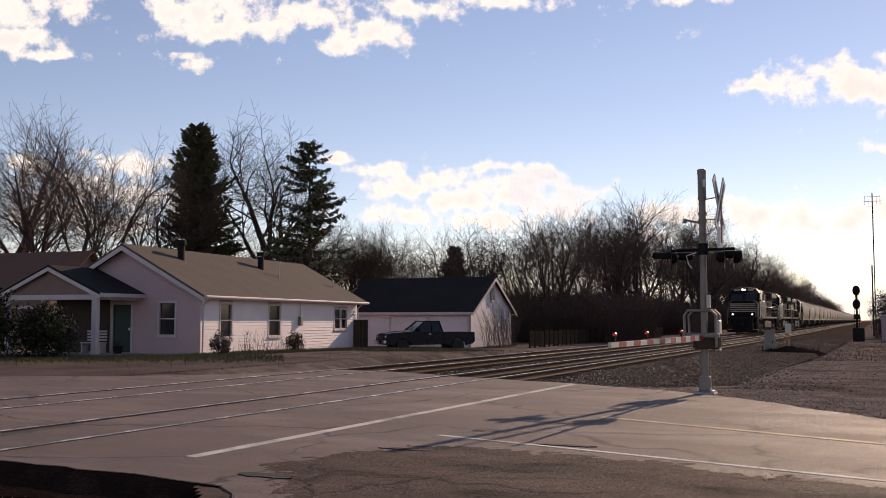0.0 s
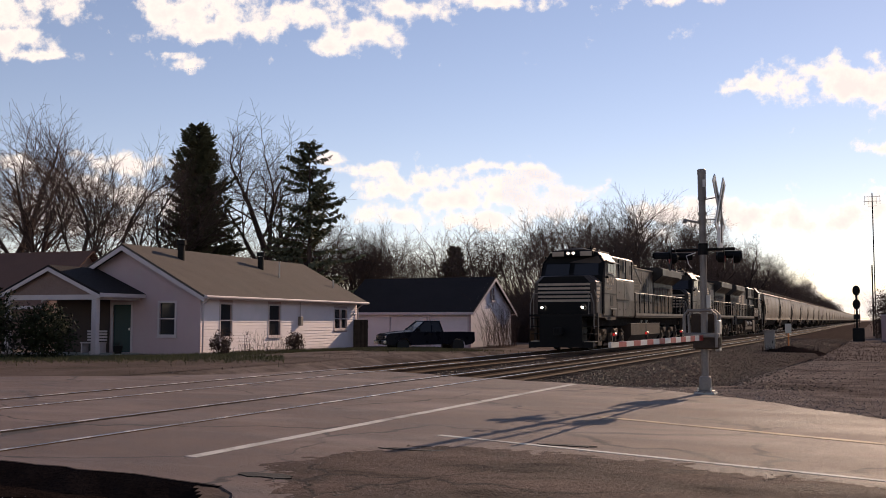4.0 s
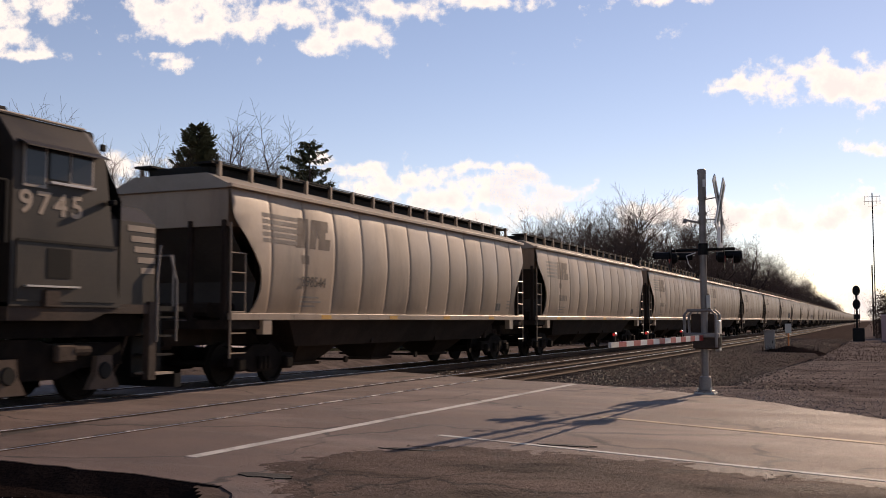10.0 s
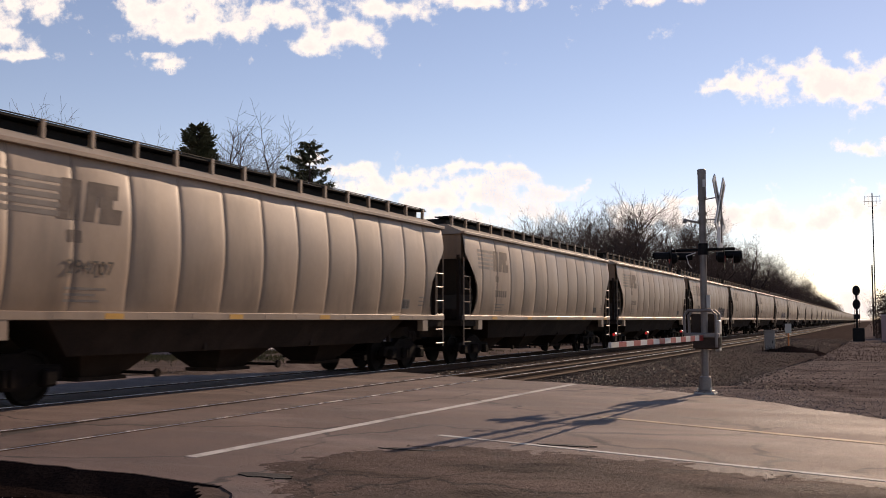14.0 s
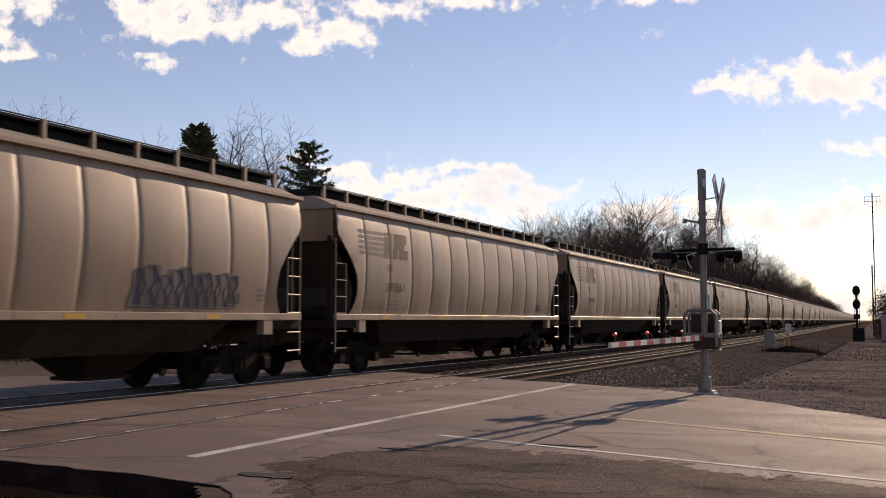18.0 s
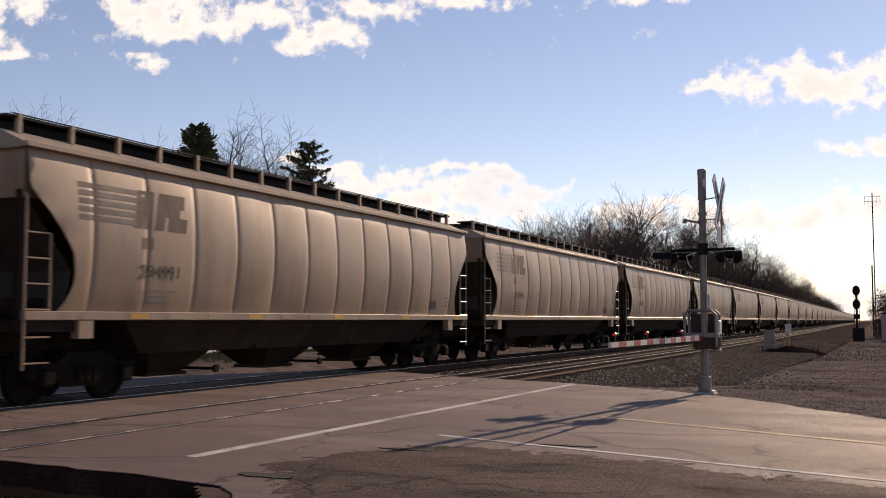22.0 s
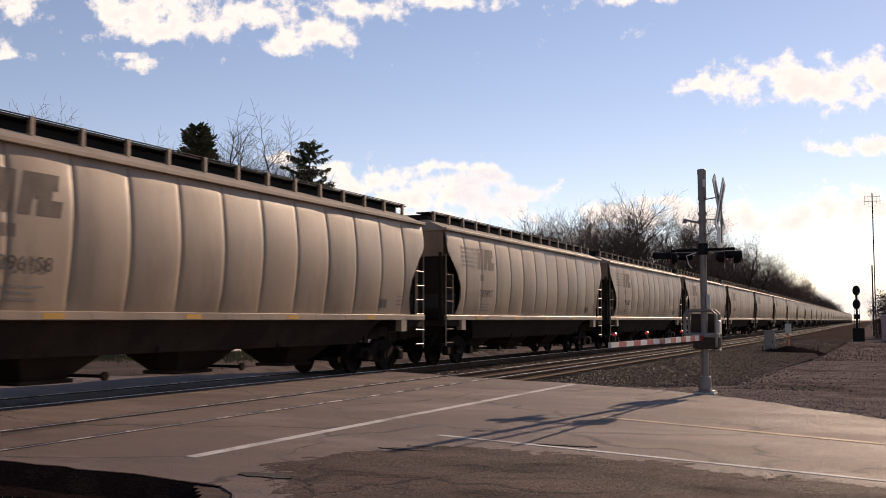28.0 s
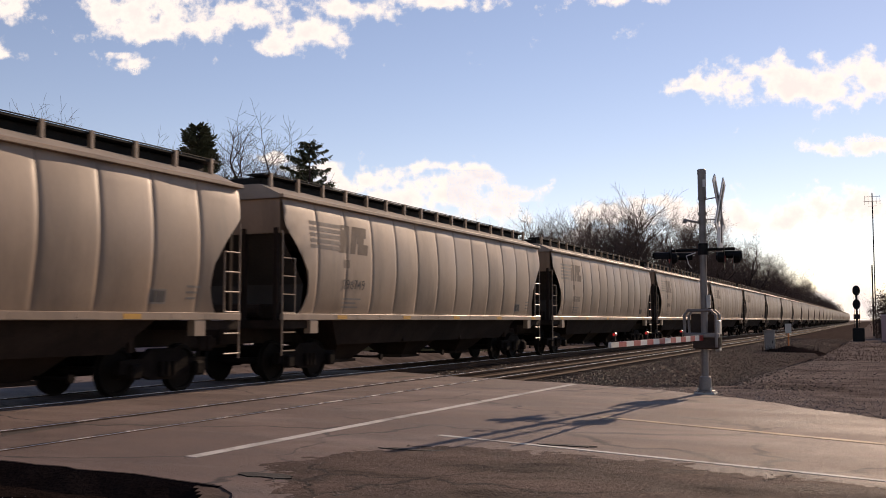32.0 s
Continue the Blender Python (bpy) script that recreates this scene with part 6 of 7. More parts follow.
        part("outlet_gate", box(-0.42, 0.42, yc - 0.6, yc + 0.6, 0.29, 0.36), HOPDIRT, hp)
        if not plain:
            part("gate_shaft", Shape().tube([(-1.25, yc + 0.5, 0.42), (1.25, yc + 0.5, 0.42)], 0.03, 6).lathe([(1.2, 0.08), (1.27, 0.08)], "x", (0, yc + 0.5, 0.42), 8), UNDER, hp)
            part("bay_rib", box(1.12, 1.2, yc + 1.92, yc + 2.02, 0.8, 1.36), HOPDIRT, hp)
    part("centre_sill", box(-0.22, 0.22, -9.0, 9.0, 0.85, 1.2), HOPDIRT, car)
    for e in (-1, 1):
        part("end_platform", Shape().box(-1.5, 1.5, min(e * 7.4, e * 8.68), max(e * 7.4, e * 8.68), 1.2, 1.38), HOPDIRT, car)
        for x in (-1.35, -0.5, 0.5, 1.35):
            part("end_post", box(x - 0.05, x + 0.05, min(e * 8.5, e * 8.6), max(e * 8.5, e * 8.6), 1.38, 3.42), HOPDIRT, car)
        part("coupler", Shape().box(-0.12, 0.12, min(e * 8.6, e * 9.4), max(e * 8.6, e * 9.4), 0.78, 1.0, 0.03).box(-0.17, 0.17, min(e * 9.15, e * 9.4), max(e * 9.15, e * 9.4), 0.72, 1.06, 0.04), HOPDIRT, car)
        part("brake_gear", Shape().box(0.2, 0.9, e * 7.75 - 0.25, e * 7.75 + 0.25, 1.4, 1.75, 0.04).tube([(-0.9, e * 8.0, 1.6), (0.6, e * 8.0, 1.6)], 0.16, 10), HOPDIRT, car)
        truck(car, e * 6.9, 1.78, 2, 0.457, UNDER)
    return car


def skin(s, phase, y0, y1, z0, z1, slant=0.0, lift=0.004):
    """A painted patch that lies on the side sheet; slant shifts its upper end along the car."""
    n = max(1, math.ceil((z1 - z0) / 0.08))
    rows = [z0 + (z1 - z0) * k / n for k in range(n + 1)]
    inner = [(q - y0) / (y1 - y0) for q in YCOLS if y0 < q < y1]
    us = [0.0] + [u for u in inner if 0.01 < u < 0.99] + [1.0]
    k0, w_ = len(s.v), len(us)
    for k, z in enumerate(rows):
        for u in us:
            y = y0 + (y1 - y0) * u + slant * k / n
            s.v.append((side_at(phase, y, z) + lift, y, z))
    for k in range(n):
        for i in range(w_ - 1):
            s.f.append((k0 + k * w_ + i, k0 + k * w_ + i + 1, k0 + (k + 1) * w_ + i + 1, k0 + (k + 1) * w_ + i))


def on_side_pose(phase, y, z, lift=0.016):
    """Upright frame on the sheet: x along the car, y up the side."""
    x0 = side_at(phase, y + 0.08, z + 0.1)
    up = Vector((side_at(phase, y + 0.08, z + 0.22) - side_at(phase, y + 0.08, z), 0, 0.22)).normalized()
    run = Vector((side_at(phase, y + 0.16, z + 0.1) - side_at(phase, y, z + 0.1), 0.16, 0)).normalized()
    out = run.cross(up).normalized()
    up = out.cross(run)
    m = Matrix((run, up, out)).transposed().to_4x4()
    m.translation = Vector((x0, y + 0.08, z + 0.1)) + out * lift - run * 0.08 - up * 0.1
    return m


def hopper_marks(car, phase, number, graffiti=None):
    """Faded stripe block, emblem shapes and the reporting number on the side towards the road."""
    for k in range(5):
        bar = Shape()
        z1 = 3.66 - k * 0.135
        skin(bar, phase, -7.6, -6.2 - 0.02 * k, z1 - 0.085, z1)
        part("stripe", bar, MARK, car, "faded black speed stripe")
    for y0, wd, z0, z1, lean in ((-6.34, 0.24, 3.0, 3.68, 0.16), (-6.06, 0.2, 3.0, 3.68, 0.1), (-5.78, 0.24, 3.0, 3.68, 0.16), (-5.47, 0.5, 3.42, 3.68, 0.05), (-5.42, 0.5, 3.0, 3.26, 0.05), (-5.44, 0.34, 3.26, 3.42, 0.02)):
        em = Shape()
        skin(em, phase, y0, y0 + wd, z0, z1, lean)
        part("emblem_block", em, MARKE, car, "faded black emblem block")
    ow = Shape()
    skin(ow, phase, -6.1, -5.98, 2.64, 2.84), skin(ow, phase, -5.94, -5.8, 2.64, 2.84)
    part("owner_bar", ow, MARKE, car)
    if number:
        for i, ch in enumerate(number):
            words(ch, 0.33, MARKD, on_side_pose(phase, -6.12 + 0.185 * i, 2.14), car, "digit", 0.002)
    else:
        for i in range(6):
            nb2 = Shape()
            skin(nb2, phase, -6.1 + 0.185 * i, -5.97 + 0.185 * i, 2.15, 2.37)
            part("number_bar", nb2, MARKE, car)
    for k in range(3):
        bar = Shape()
        skin(bar, phase, -6.1, -5.4 + 0.12 * ((k * 7 + len(car.name)) % 3), 1.88 - 0.1 * k, 1.92 - 0.1 * k)
        part("data_line", bar, MARK, car)
    pl = Shape()
    skin(pl, phase, 5.95, 6.4, 1.68, 1.95)
    plate = part("data_plate", pl, MARK, car, "small framed stencil plate")
    for k in range(2):
        sq = Shape()
        skin(sq, phase, 5.98 + 0.2 * k, 6.16 + 0.2 * k, 1.71, 1.92, 0, 0.008)
        part("dark_field", sq, MARKD, plate)
    for k in range(3):
        bar = Shape()
        skin(bar, phase, 6.95, 7.35 - 0.05 * k, 2.0 - 0.11 * k, 2.04 - 0.11 * k)
        part("data_line", bar, MARK, car)
    if graffiti:
        fill, line, spans = graffiti
        for y0, y1, zt in spans:
            rr = random.Random(int(y0 * 10) + 50)
            y = y0
            while y < y1:
                inner, edge = Shape(), Shape()
                w_ = rr.uniform(0.24, 0.4)
                z1 = zt * rr.uniform(0.93, 1.03)
                skin(inner, phase, y, y + w_ * 0.92, 1.6, z1, rr.uniform(-0.14, 0.14))
                pts = [(side_at(phase, y + u * w_, z) - 0.006, y + u * w_, z) for u, z in ((0.1, 1.62), (0.9, 1.66), (0.55, 1.95), (1.0, 2.1), (0.7, z1), (0.05, z1 - 0.05), (0.3, 2.0), (0.0, 1.8), (0.1, 1.62))]
                edge.tube(pts, 0.022, 4)
                y += w_
                letter = part("graffiti_letter", inner, fill, car, "spray-painted graffiti letter shape")
                part("outline", edge, line, letter)


# ---- locomotives ----
def handrail(parent, x, y0, y1, z0, z1, count, material):
    rl = base("handrail", "", "")
    rl.parent = parent
    part("top_rail", rod((x, y0, z1), (x, y1, z1), 0.022, 6), material, rl, "worn handrail")
    for k in range(count):
        y = y0 + (y1 - y0) * k / (count - 1)
        part("stanchion", box(x - 0.025, x + 0.025, y - 0.035, y + 0.035, z0, z1), BLACK, rl)


def lamp_tube(y, r, x, z, deep):
    """An open barrel round a lamp lens."""
    s, n = Shape(), 14
    for rr, yy in ((r, y), (r, y + deep), (r + 0.012, y + deep), (r + 0.012, y)):
        s.v += [(x + math.cos(2 * math.pi * k / n) * rr, yy, z + math.sin(2 * math.pi * k / n) * rr) for k in range(n)]
    s.f = [(a * n + k, a * n + (k + 1) % n, (a + 1) % 4 * n + (k + 1) % n, (a + 1) % 4 * n + k) for a in range(4) for k in range(n)]
    return s


def locomotive(number, tag, seed, flip, marks):
    lo = base("locomotive", "dirty black six-axle diesel locomotive with pale nose stripes", "locomotive", "locomotives of the train")
    DECK = 1.72
    BODYC = LOCO_DUST if seed == 1 else LOCO
    both = lambda sg, a, b: (min(sg * a, sg * b), max(sg * a, sg * b))
    # frame coloured near black as the recess shade under the walkway
    part("frame", Shape().box(-1.25, 1.25, -9.7, 10.2, 1.1, DECK - 0.2), UNDER, lo, "underframe, black for its recess shade")
    part("walkway", box(-1.55, 1.55, -2.7, 10.2, DECK - 0.2, DECK), LOCODIRT, lo, "grimy walkway")
    # dark box added between the bogies to close off the bright gap
    part("equipment_bay", Shape().box(-0.95, 0.95, -4.4, 4.4, 0.35, 1.1), UNDER, lo)
    for sg in (-1, 1):
        part("walkway_edge", box(*both(sg, 1.55, 1.57), -2.65, 10.2, DECK - 0.1, DECK + 0.02), TANK, lo, "dusty tan walkway edge")
    # nose and cab share one wide side
    nose = [(-1.46, 1.66), (1.46, 1.66), (1.46, 3.12), (1.1, 3.42), (-1.1, 3.42), (-1.46, 3.12)]
    nm = Shape()
    for y, k in ((-10.02, 0.86), (-9.8, 1.0), (-8.1, 1.0)):
        nm.v += [(x * k, y, z - (0.05 if k < 1 and z > 3 else 0)) for x, z in nose]
    nm.f = [(0, 1, 2, 3, 4, 5)] + [(i * 6 + j, i * 6 + (j + 1) % 6, (i + 1) * 6 + (j + 1) % 6, (i + 1) * 6 + j) for i in range(2) for j in range(6)]
    part("nose", nm, BODYC, lo)
    # thin black sheet: the unlit nose front's shade painted over the body colour
    part("nose_front", Shape().prism([(x * 0.858, z - (0.05 if z > 3 else 0)) for x, z in nose], -10.026, -10.014, "y"), BLACK, lo, "nose front sheet, blackened for its shade")
    for k in range(5):
        z1 = 3.06 - k * 0.185
        for sg in (-1, 1):
            part("nose_stripe", box(*both(sg, 1.46, 1.466), -9.78, -9.08 - 0.09 * k, z1 - 0.105, z1), LOCOW, lo, "dirty white nose stripe")
        part("nose_stripe", box(-1.24, 1.24, -10.034, -10.026, z1 - 0.105, z1), LOCOW, lo, "dirty white nose stripe")
    part("nose_skirt", Shape().prism([(-9.8, 1.66), (-9.8, 1.5), (-8.55, 1.5), (-8.2, 1.38), (-6.5, 1.38), (-6.5, 1.66)], -1.5, 1.5, "x"), LOCODIRT, lo)
    cab = [(-1.53, 1.6), (1.53, 1.6), (1.53, 4.12), (1.15, 4.6), (0.5, 4.76), (-0.5, 4.76), (-1.15, 4.6), (-1.53, 4.12)]
    cs = Shape()
    for y, top in ((-8.85, 0), (-8.3, 1), (-6.5, 1)):
        for x, z in cab:
            cs.v.append((x, y + (0.42 if (not top and z > 4.0) else 0), z - (0.04 if not top and z > 4 else 0)))
    cs.f = [tuple(range(8))] + [(i * 8 + j, i * 8 + (j + 1) % 8, (i + 1) * 8 + (j + 1) % 8, (i + 1) * 8 + j) for i in range(2) for j in range(8)] + [tuple(range(16, 24))[::-1]]
    cabo = part("cab", cs, BODYC, lo, "weathered crew cab")
    # cab front covered in black, its shade given as colour
    part("cab_front", Shape().add([(-1.5, -8.86, 1.7), (1.5, -8.86, 1.7), (1.5, -8.86, 3.43), (-1.5, -8.86, 3.43), (-1.5, -8.46, 4.1), (1.5, -8.46, 4.1), (1.12, -8.45, 4.55), (-1.12, -8.45, 4.55)],
                                  [(0, 1, 2, 3), (3, 2, 5, 4), (4, 5, 6, 7)]), BLACK, cabo, "cab front sheet, blackened for its shade")
    for sg in (-1, 1):
        part("sun_visor", Shape().add([(sg * 1.5, -8.35, 4.16), (sg * 1.5, -6.6, 4.16), (sg * 1.72, -6.6, 4.06), (sg * 1.72, -8.35, 4.06), (sg * 1.5, -8.35, 4.18), (sg * 1.5, -6.6, 4.18), (sg * 1.72, -6.6, 4.08), (sg * 1.72, -8.35, 4.08)],
                                      [(0, 1, 2, 3), (7, 6, 5, 4), (2, 6, 7, 3), (0, 3, 7, 4), (1, 5, 6, 2)]), BODYC, cabo)
        part("roof_gutter", rod((sg * 1.17, -8.3, 4.62), (sg * 1.17, -6.5, 4.62), 0.025, 5), LOCOW, cabo)
        for y0, y1, z0, z1, fr in ((-8.1, -7.66, 3.62, 4.08, GALV), (-7.58, -7.2, 3.62, 4.08, BLACK), (-7.1, -6.72, 3.5, 4.1, GALV)):
            wn_ = part("window_frame", Shape().box(*both(sg, 1.53, 1.555), y0 - 0.04, y1 + 0.04, z0 - 0.05, z1 + 0.03), fr, cabo)
            part("side_window", box(*both(sg, 1.556, 1.56), y0, y1, z0, z1), GLASS, wn_, "dark cab glass")
        part("arm_rest", box(*both(sg, 1.53, 1.6), -8.15, -7.2, 3.54, 3.58), WHITE, cabo)
        part("windscreen", Shape().add([(sg * 0.12, -8.87, 3.45), (sg * 1.3, -8.87, 3.45), (sg * 1.25, -8.62, 4.02), (sg * 0.12, -8.62, 4.02)], [(0, 1, 2, 3) if sg > 0 else (3, 2, 1, 0)]), GLASS, cabo, "dark windscreen")
        dr = part("battery_door", box(*both(sg, 1.53, 1.548), -8.75, -6.6, 1.68, 2.62), BODYC, cabo)
        part("door_lip", box(*both(sg, 1.548, 1.57), -8.75, -6.6, 2.6, 2.64), DARK, dr)
        part("side_vent", box(*both(sg, 1.548, 1.556), -7.7, -7.2, 2.05, 2.52), BLACK, dr)
        part("foot_ledge", box(*both(sg, 1.548, 1.62), -7.85, -6.75, 1.9, 1.93), ALU, dr)
        part("step_bracket", box(*both(sg, 1.548, 1.6), -7.45, -7.15, 1.6, 1.86), LOCODIRT, dr)
        part("mirror", box(*both(sg, 1.54, 1.7), -8.55, -8.46, 3.32, 3.42, 0.02), BLACK, cabo)
        part("class_light", box(*both(sg, 1.3, 1.38), -8.62, -8.5, 4.28, 4.4, 0.02), DARK, cabo)
    hb = part("headlight_box", Shape().box(-1.0, 1.0, -8.72, -8.3, 4.34, 4.66, 0.04), BLACK, cabo)
    for sx in (-0.68, 0.68):
        part("number_board", box(sx - 0.28, sx + 0.28, -8.735, -8.722, 4.38, 4.6), LOCOW, hb)
    for sx in (-0.12, 0.12):
        part("headlight", lamp_tube(-9.0, 0.07, sx, 4.5, 0.3), BLACK, hb)
        part("lens", Shape().lathe([(-8.75, 0.04), (-8.73, 0.065)], "y", (sx, 0, 4.5), 12), LAMP_WHITE if seed == 1 else CHROME, hb, "lit headlight" if seed == 1 else "")
    part("roof_aerial", Shape().box(-0.3, 0.3, -7.9, -7.3, 4.76, 4.84, 0.03).tube([(0.6, -7.6, 4.74), (0.6, -7.6, 4.92)], 0.05, 8).tube([(-0.5, -7.0, 4.76), (-0.5, -7.0, 4.95)], 0.03, 6), DARK, cabo)
    part("air_conditioner", Shape().box(-0.6, 0.6, -7.2, -6.6, 4.76, 4.86, 0.03), DARK, cabo)
    for sx in (-0.95, 0.95):
        dl = part("ditch_light", lamp_tube(-10.4, 0.075, sx, 1.95, 0.32), BLACK, lo)
        part("lens", Shape().lathe([(-10.14, 0.045), (-10.12, 0.07)], "y", (sx, 0, 1.95), 12), LAMP_WHITE if seed == 1 else CHROME, dl, "lit ditch light" if seed == 1 else "")
    # equipment cabinet beside the walkway
    EW = 1.06 if flip else 1.5
    eq = part("equipment_cabinet", Shape().box(-EW, EW, -6.48, -2.72, 1.5, 3.42, 0.06), BODYC, lo, "dented blower cabinet")
    for sg in (-1, 1):
        for y0, y1, z0, z1 in ((-6.4, -4.95, 2.4, 3.3), (-4.88, -2.85, 2.4, 3.3), (-6.3, -5.2, 1.58, 2.32), (-5.12, -4.0, 1.58, 2.32), (-3.92, -2.85, 1.58, 2.32)):
            pn = part("panel", box(*both(sg, EW, EW + 0.014), y0, y1, z0, z1, 0.004), BODYC, eq)
            part("latch", box(*both(sg, EW + 0.014, EW + 0.03), y0 + 0.45, y0 + 0.53, z0 + 0.3, z0 + 0.36), DARK, pn)
        if not flip:
            bl_ = Shape()
            y0, y1, z0, z1 = -4.6, -2.78, 1.62, 3.3
            bl_.v = [(sg * a, b, c) for a, b, c in ((1.512, y0, z0), (1.512, y1, z0), (1.512, y1, z1), (1.512, y0, z1), (1.565, y0 + 0.75, z0 + 0.75), (1.555, y1 - 0.2, z0 + 0.75), (1.522, y0 + 0.5, z1 - 0.04), (1.52, y1 - 0.12, z1 - 0.06))]
            bl_.f = [q if sg > 0 else q[::-1] for q in ((0, 1, 5, 4), (1, 2, 7, 5), (2, 3, 6, 7), (3, 0, 4), (3, 4, 6), (4, 5, 7, 6))]
            part("blower_housing", bl_, BODYC, eq, "bulging folded-steel blower housing")
        part("cabinet_ledge", box(*both(sg, EW, EW + 0.05), -6.4, -2.75, 2.34, 2.38), DARK, eq)
    uh = part("upper_hood", Shape().box(-1.15, 1.15, -6.48, -1.35, 3.42, 4.55, 0.1), BODYC, lo)
    for sg in (-1, 1):
        for k in range(2 if flip else 3):
            y = -6.35 + k * 1.0
            lv = part("louvre", box(*both(sg, 1.15, 1.156), y, y + 0.78, 3.86, 4.38), BLACK, uh)
            part("frame_post", box(*both(sg, 1.156, 1.2), y + 0.79, y + 0.86, 3.8, 4.42), ALU if seed == 1 else BODYC, lv)
            for q in range(5):
                part("slat", box(*both(sg, 1.156, 1.166), y, y + 0.78, 3.89 + q * 0.1, 3.92 + q * 0.1), LOCODIRT, lv)
        if flip:
            part("intake", box(*both(sg, 1.15, 1.156), -3.0, -1.5, 3.72, 4.4), BLACK, uh, "black recessed air intake")
        else:
            part("hatch", box(*both(sg, 1.15, 1.156), -2.25, -1.75, 3.75, 4.2), BLACK, uh)
    hood = part("engine_hood", Shape().box(-0.95, 0.95, -2.72, 4.1, DECK, 4.2, 0.05), BODYC, lo, "engine hood with doors")
    for sg in (-1, 1):
        part("roof_edge", box(*both(sg, 0.9, 0.98), -1.3, 4.1, 4.18, 4.23), LOCOW if seed == 1 else LOCODIRT, hood)
        for k in range(12):
            y = -2.62 + k * 0.56
            dr = part("hood_door", box(*both(sg, 0.95, 0.963), y, y + 0.53, 1.82, 4.02, 0.004), BODYC, hood)
            part("latch", box(*both(sg, 0.963, 0.985), y + 0.42, y + 0.46, 2.3, 2.42), DARK, dr)
    part("exhaust_stack", Shape().box(-0.4, 0.4, 1.9, 2.7, 4.2, 4.5, 0.03), DARK, lo)
    part("bell_and_horns", Shape().tube([(0.35, -0.9, 4.36), (0.35, -0.4, 4.38)], [0.1, 0.05], 8).tube([(0.1, -0.7, 4.4), (0.1, -0.2, 4.42)], [0.1, 0.05], 8).box(-0.2, 0.5, -0.6, -0.4, 4.2, 4.32), DARK, lo)
    if flip:
        part("blower_duct", Shape().tube([(0.0, 3.6, 4.2), (0.0, 3.6, 4.55)], 0.2, 12), LOCODIRT, lo)
    # body below the wing is black: the overhang's shade as colour
    rb = part("radiator_body", Shape().box(-1.0, 1.0, 4.1, 9.55, DECK, 3.85), BLACK, lo, "radiator compartment, black for the wing's shade")
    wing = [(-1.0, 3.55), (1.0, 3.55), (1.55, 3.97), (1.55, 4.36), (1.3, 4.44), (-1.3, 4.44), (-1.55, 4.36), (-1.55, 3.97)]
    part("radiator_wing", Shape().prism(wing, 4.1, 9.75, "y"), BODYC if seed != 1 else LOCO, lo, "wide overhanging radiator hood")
    for sg in (-1, 1):
        for k in range(7):
            y = 4.3 + k * 0.74
            fr = part("radiator_door", box(*both(sg, 1.0, 1.012), y, y + 0.66, 1.86, 3.3), LOCODIRT, rb)
            part("screen", box(*both(sg, 1.012, 1.016), y + 0.12, y + 0.5, 2.2, 3.1), BLACK, fr)
    # emblem and stripes on the hood sides, reading the right way round on both
    s0, s1, e0, e1, mm = marks
    x = 0.966
    for sg in (1, -1):
        way = lambda a, b: (a, b) if sg > 0 else (-b + 0.7, -a + 0.7)
        bar = lambda sh, a, b, z0, z1: sh.box(*both(sg, x, x + 0.006), *way(a, b), z0, z1)
        for k in range(5):
            z1 = 3.78 - k * 0.165
            s = Shape()
            bar(s, s0 + 0.04 * k, s1 - 0.1 * k, z1 - 0.115, z1)
            part("hood_stripe", s, mm, lo, "faded white speed stripe")
        w3 = (e1 - e0)
        for q in range(3):
            em = Shape()
            for k in range(6):
                d_ = 0.03 * k * w3
                bar(em, e0 + (0.33 * q) * w3 + d_ * 0.4, e0 + (0.33 * q + 0.25) * w3 + d_ * 0.4, 2.92 + 0.133 * k, 2.92 + 0.133 * (k + 1))
            part("emblem_block", em, mm, lo, "faded white emblem block")
        nm_ = Shape()
        for q, (za, zb) in enumerate(((2.56, 2.74), (2.3, 2.48))):
            n = 7 + q
            for k in range(n):
                a = e0 - 0.1 + (w3 * 0.95) * k / n
                bar(nm_, a, a + w3 * 0.95 / n * 0.72, za, zb)
        part("name_bars", nm_, mm, lo, "pale lettering bars")
    for sg, rz in ((1, 90), (-1, -90)):
        tm = lambda y, z, off: Matrix.Translation((sg * off, y if sg > 0 else -14.9 - y, z)) @ Euler((radians(90), 0, radians(rz))).to_matrix().to_4x4()
        for i, ch in enumerate(number):
            words(ch, 0.5, LOCOW, tm(-8.28, 3.05, 1.532) @ Matrix.Translation((0.35 * i, 0, 0)) @ Matrix.Diagonal((1.12, 1.0, 1.0, 1.0)), lo, "cab_digit", 0.004, 0.012)
        if tag:
            for i, ch in enumerate(tag):
                if ch != " ":
                    words(ch, 0.2, LOCOW, tm(-8.5, 2.8, 1.532) @ Matrix.Translation((0.145 * i, 0, 0)) @ Matrix.Diagonal((1.2, 1.0, 1.0, 1.0)), lo, "cab_letter", 0.004)
    for sg in (-1, 1):
        handrail(lo, sg * 1.52, -2.65, 10.0, DECK, 2.78, 13, ALU if seed == 1 else GALV)
        if flip:
            handrail(lo, sg * 1.52, -6.4, -3.1, 2.55, 3.5, 4, DARK)
            part("sloping_rail", rod((sg * 1.52, -3.1, 3.5), (sg * 1.52, -2.65, 2.78), 0.022, 6), DARK, lo)
        else:
            handrail(lo, sg * 1.3, -6.35, -2.4, 3.42, 4.42, 4, GALV)
            part("sloping_rail", rod((sg * 1.3, -2.4, 4.42), (sg * 1.5, -1.2, 3.3), 0.022, 6), GALV, lo)
        for e, y in ((-1, -10.05), (1, 10.25)):
            st = base("steps", "", "")
            st.parent = lo
            part("step_well", box(*both(sg, 0.95, 1.0), y - 0.3, y + 0.3, 0.35, 1.6), BLACK, st)
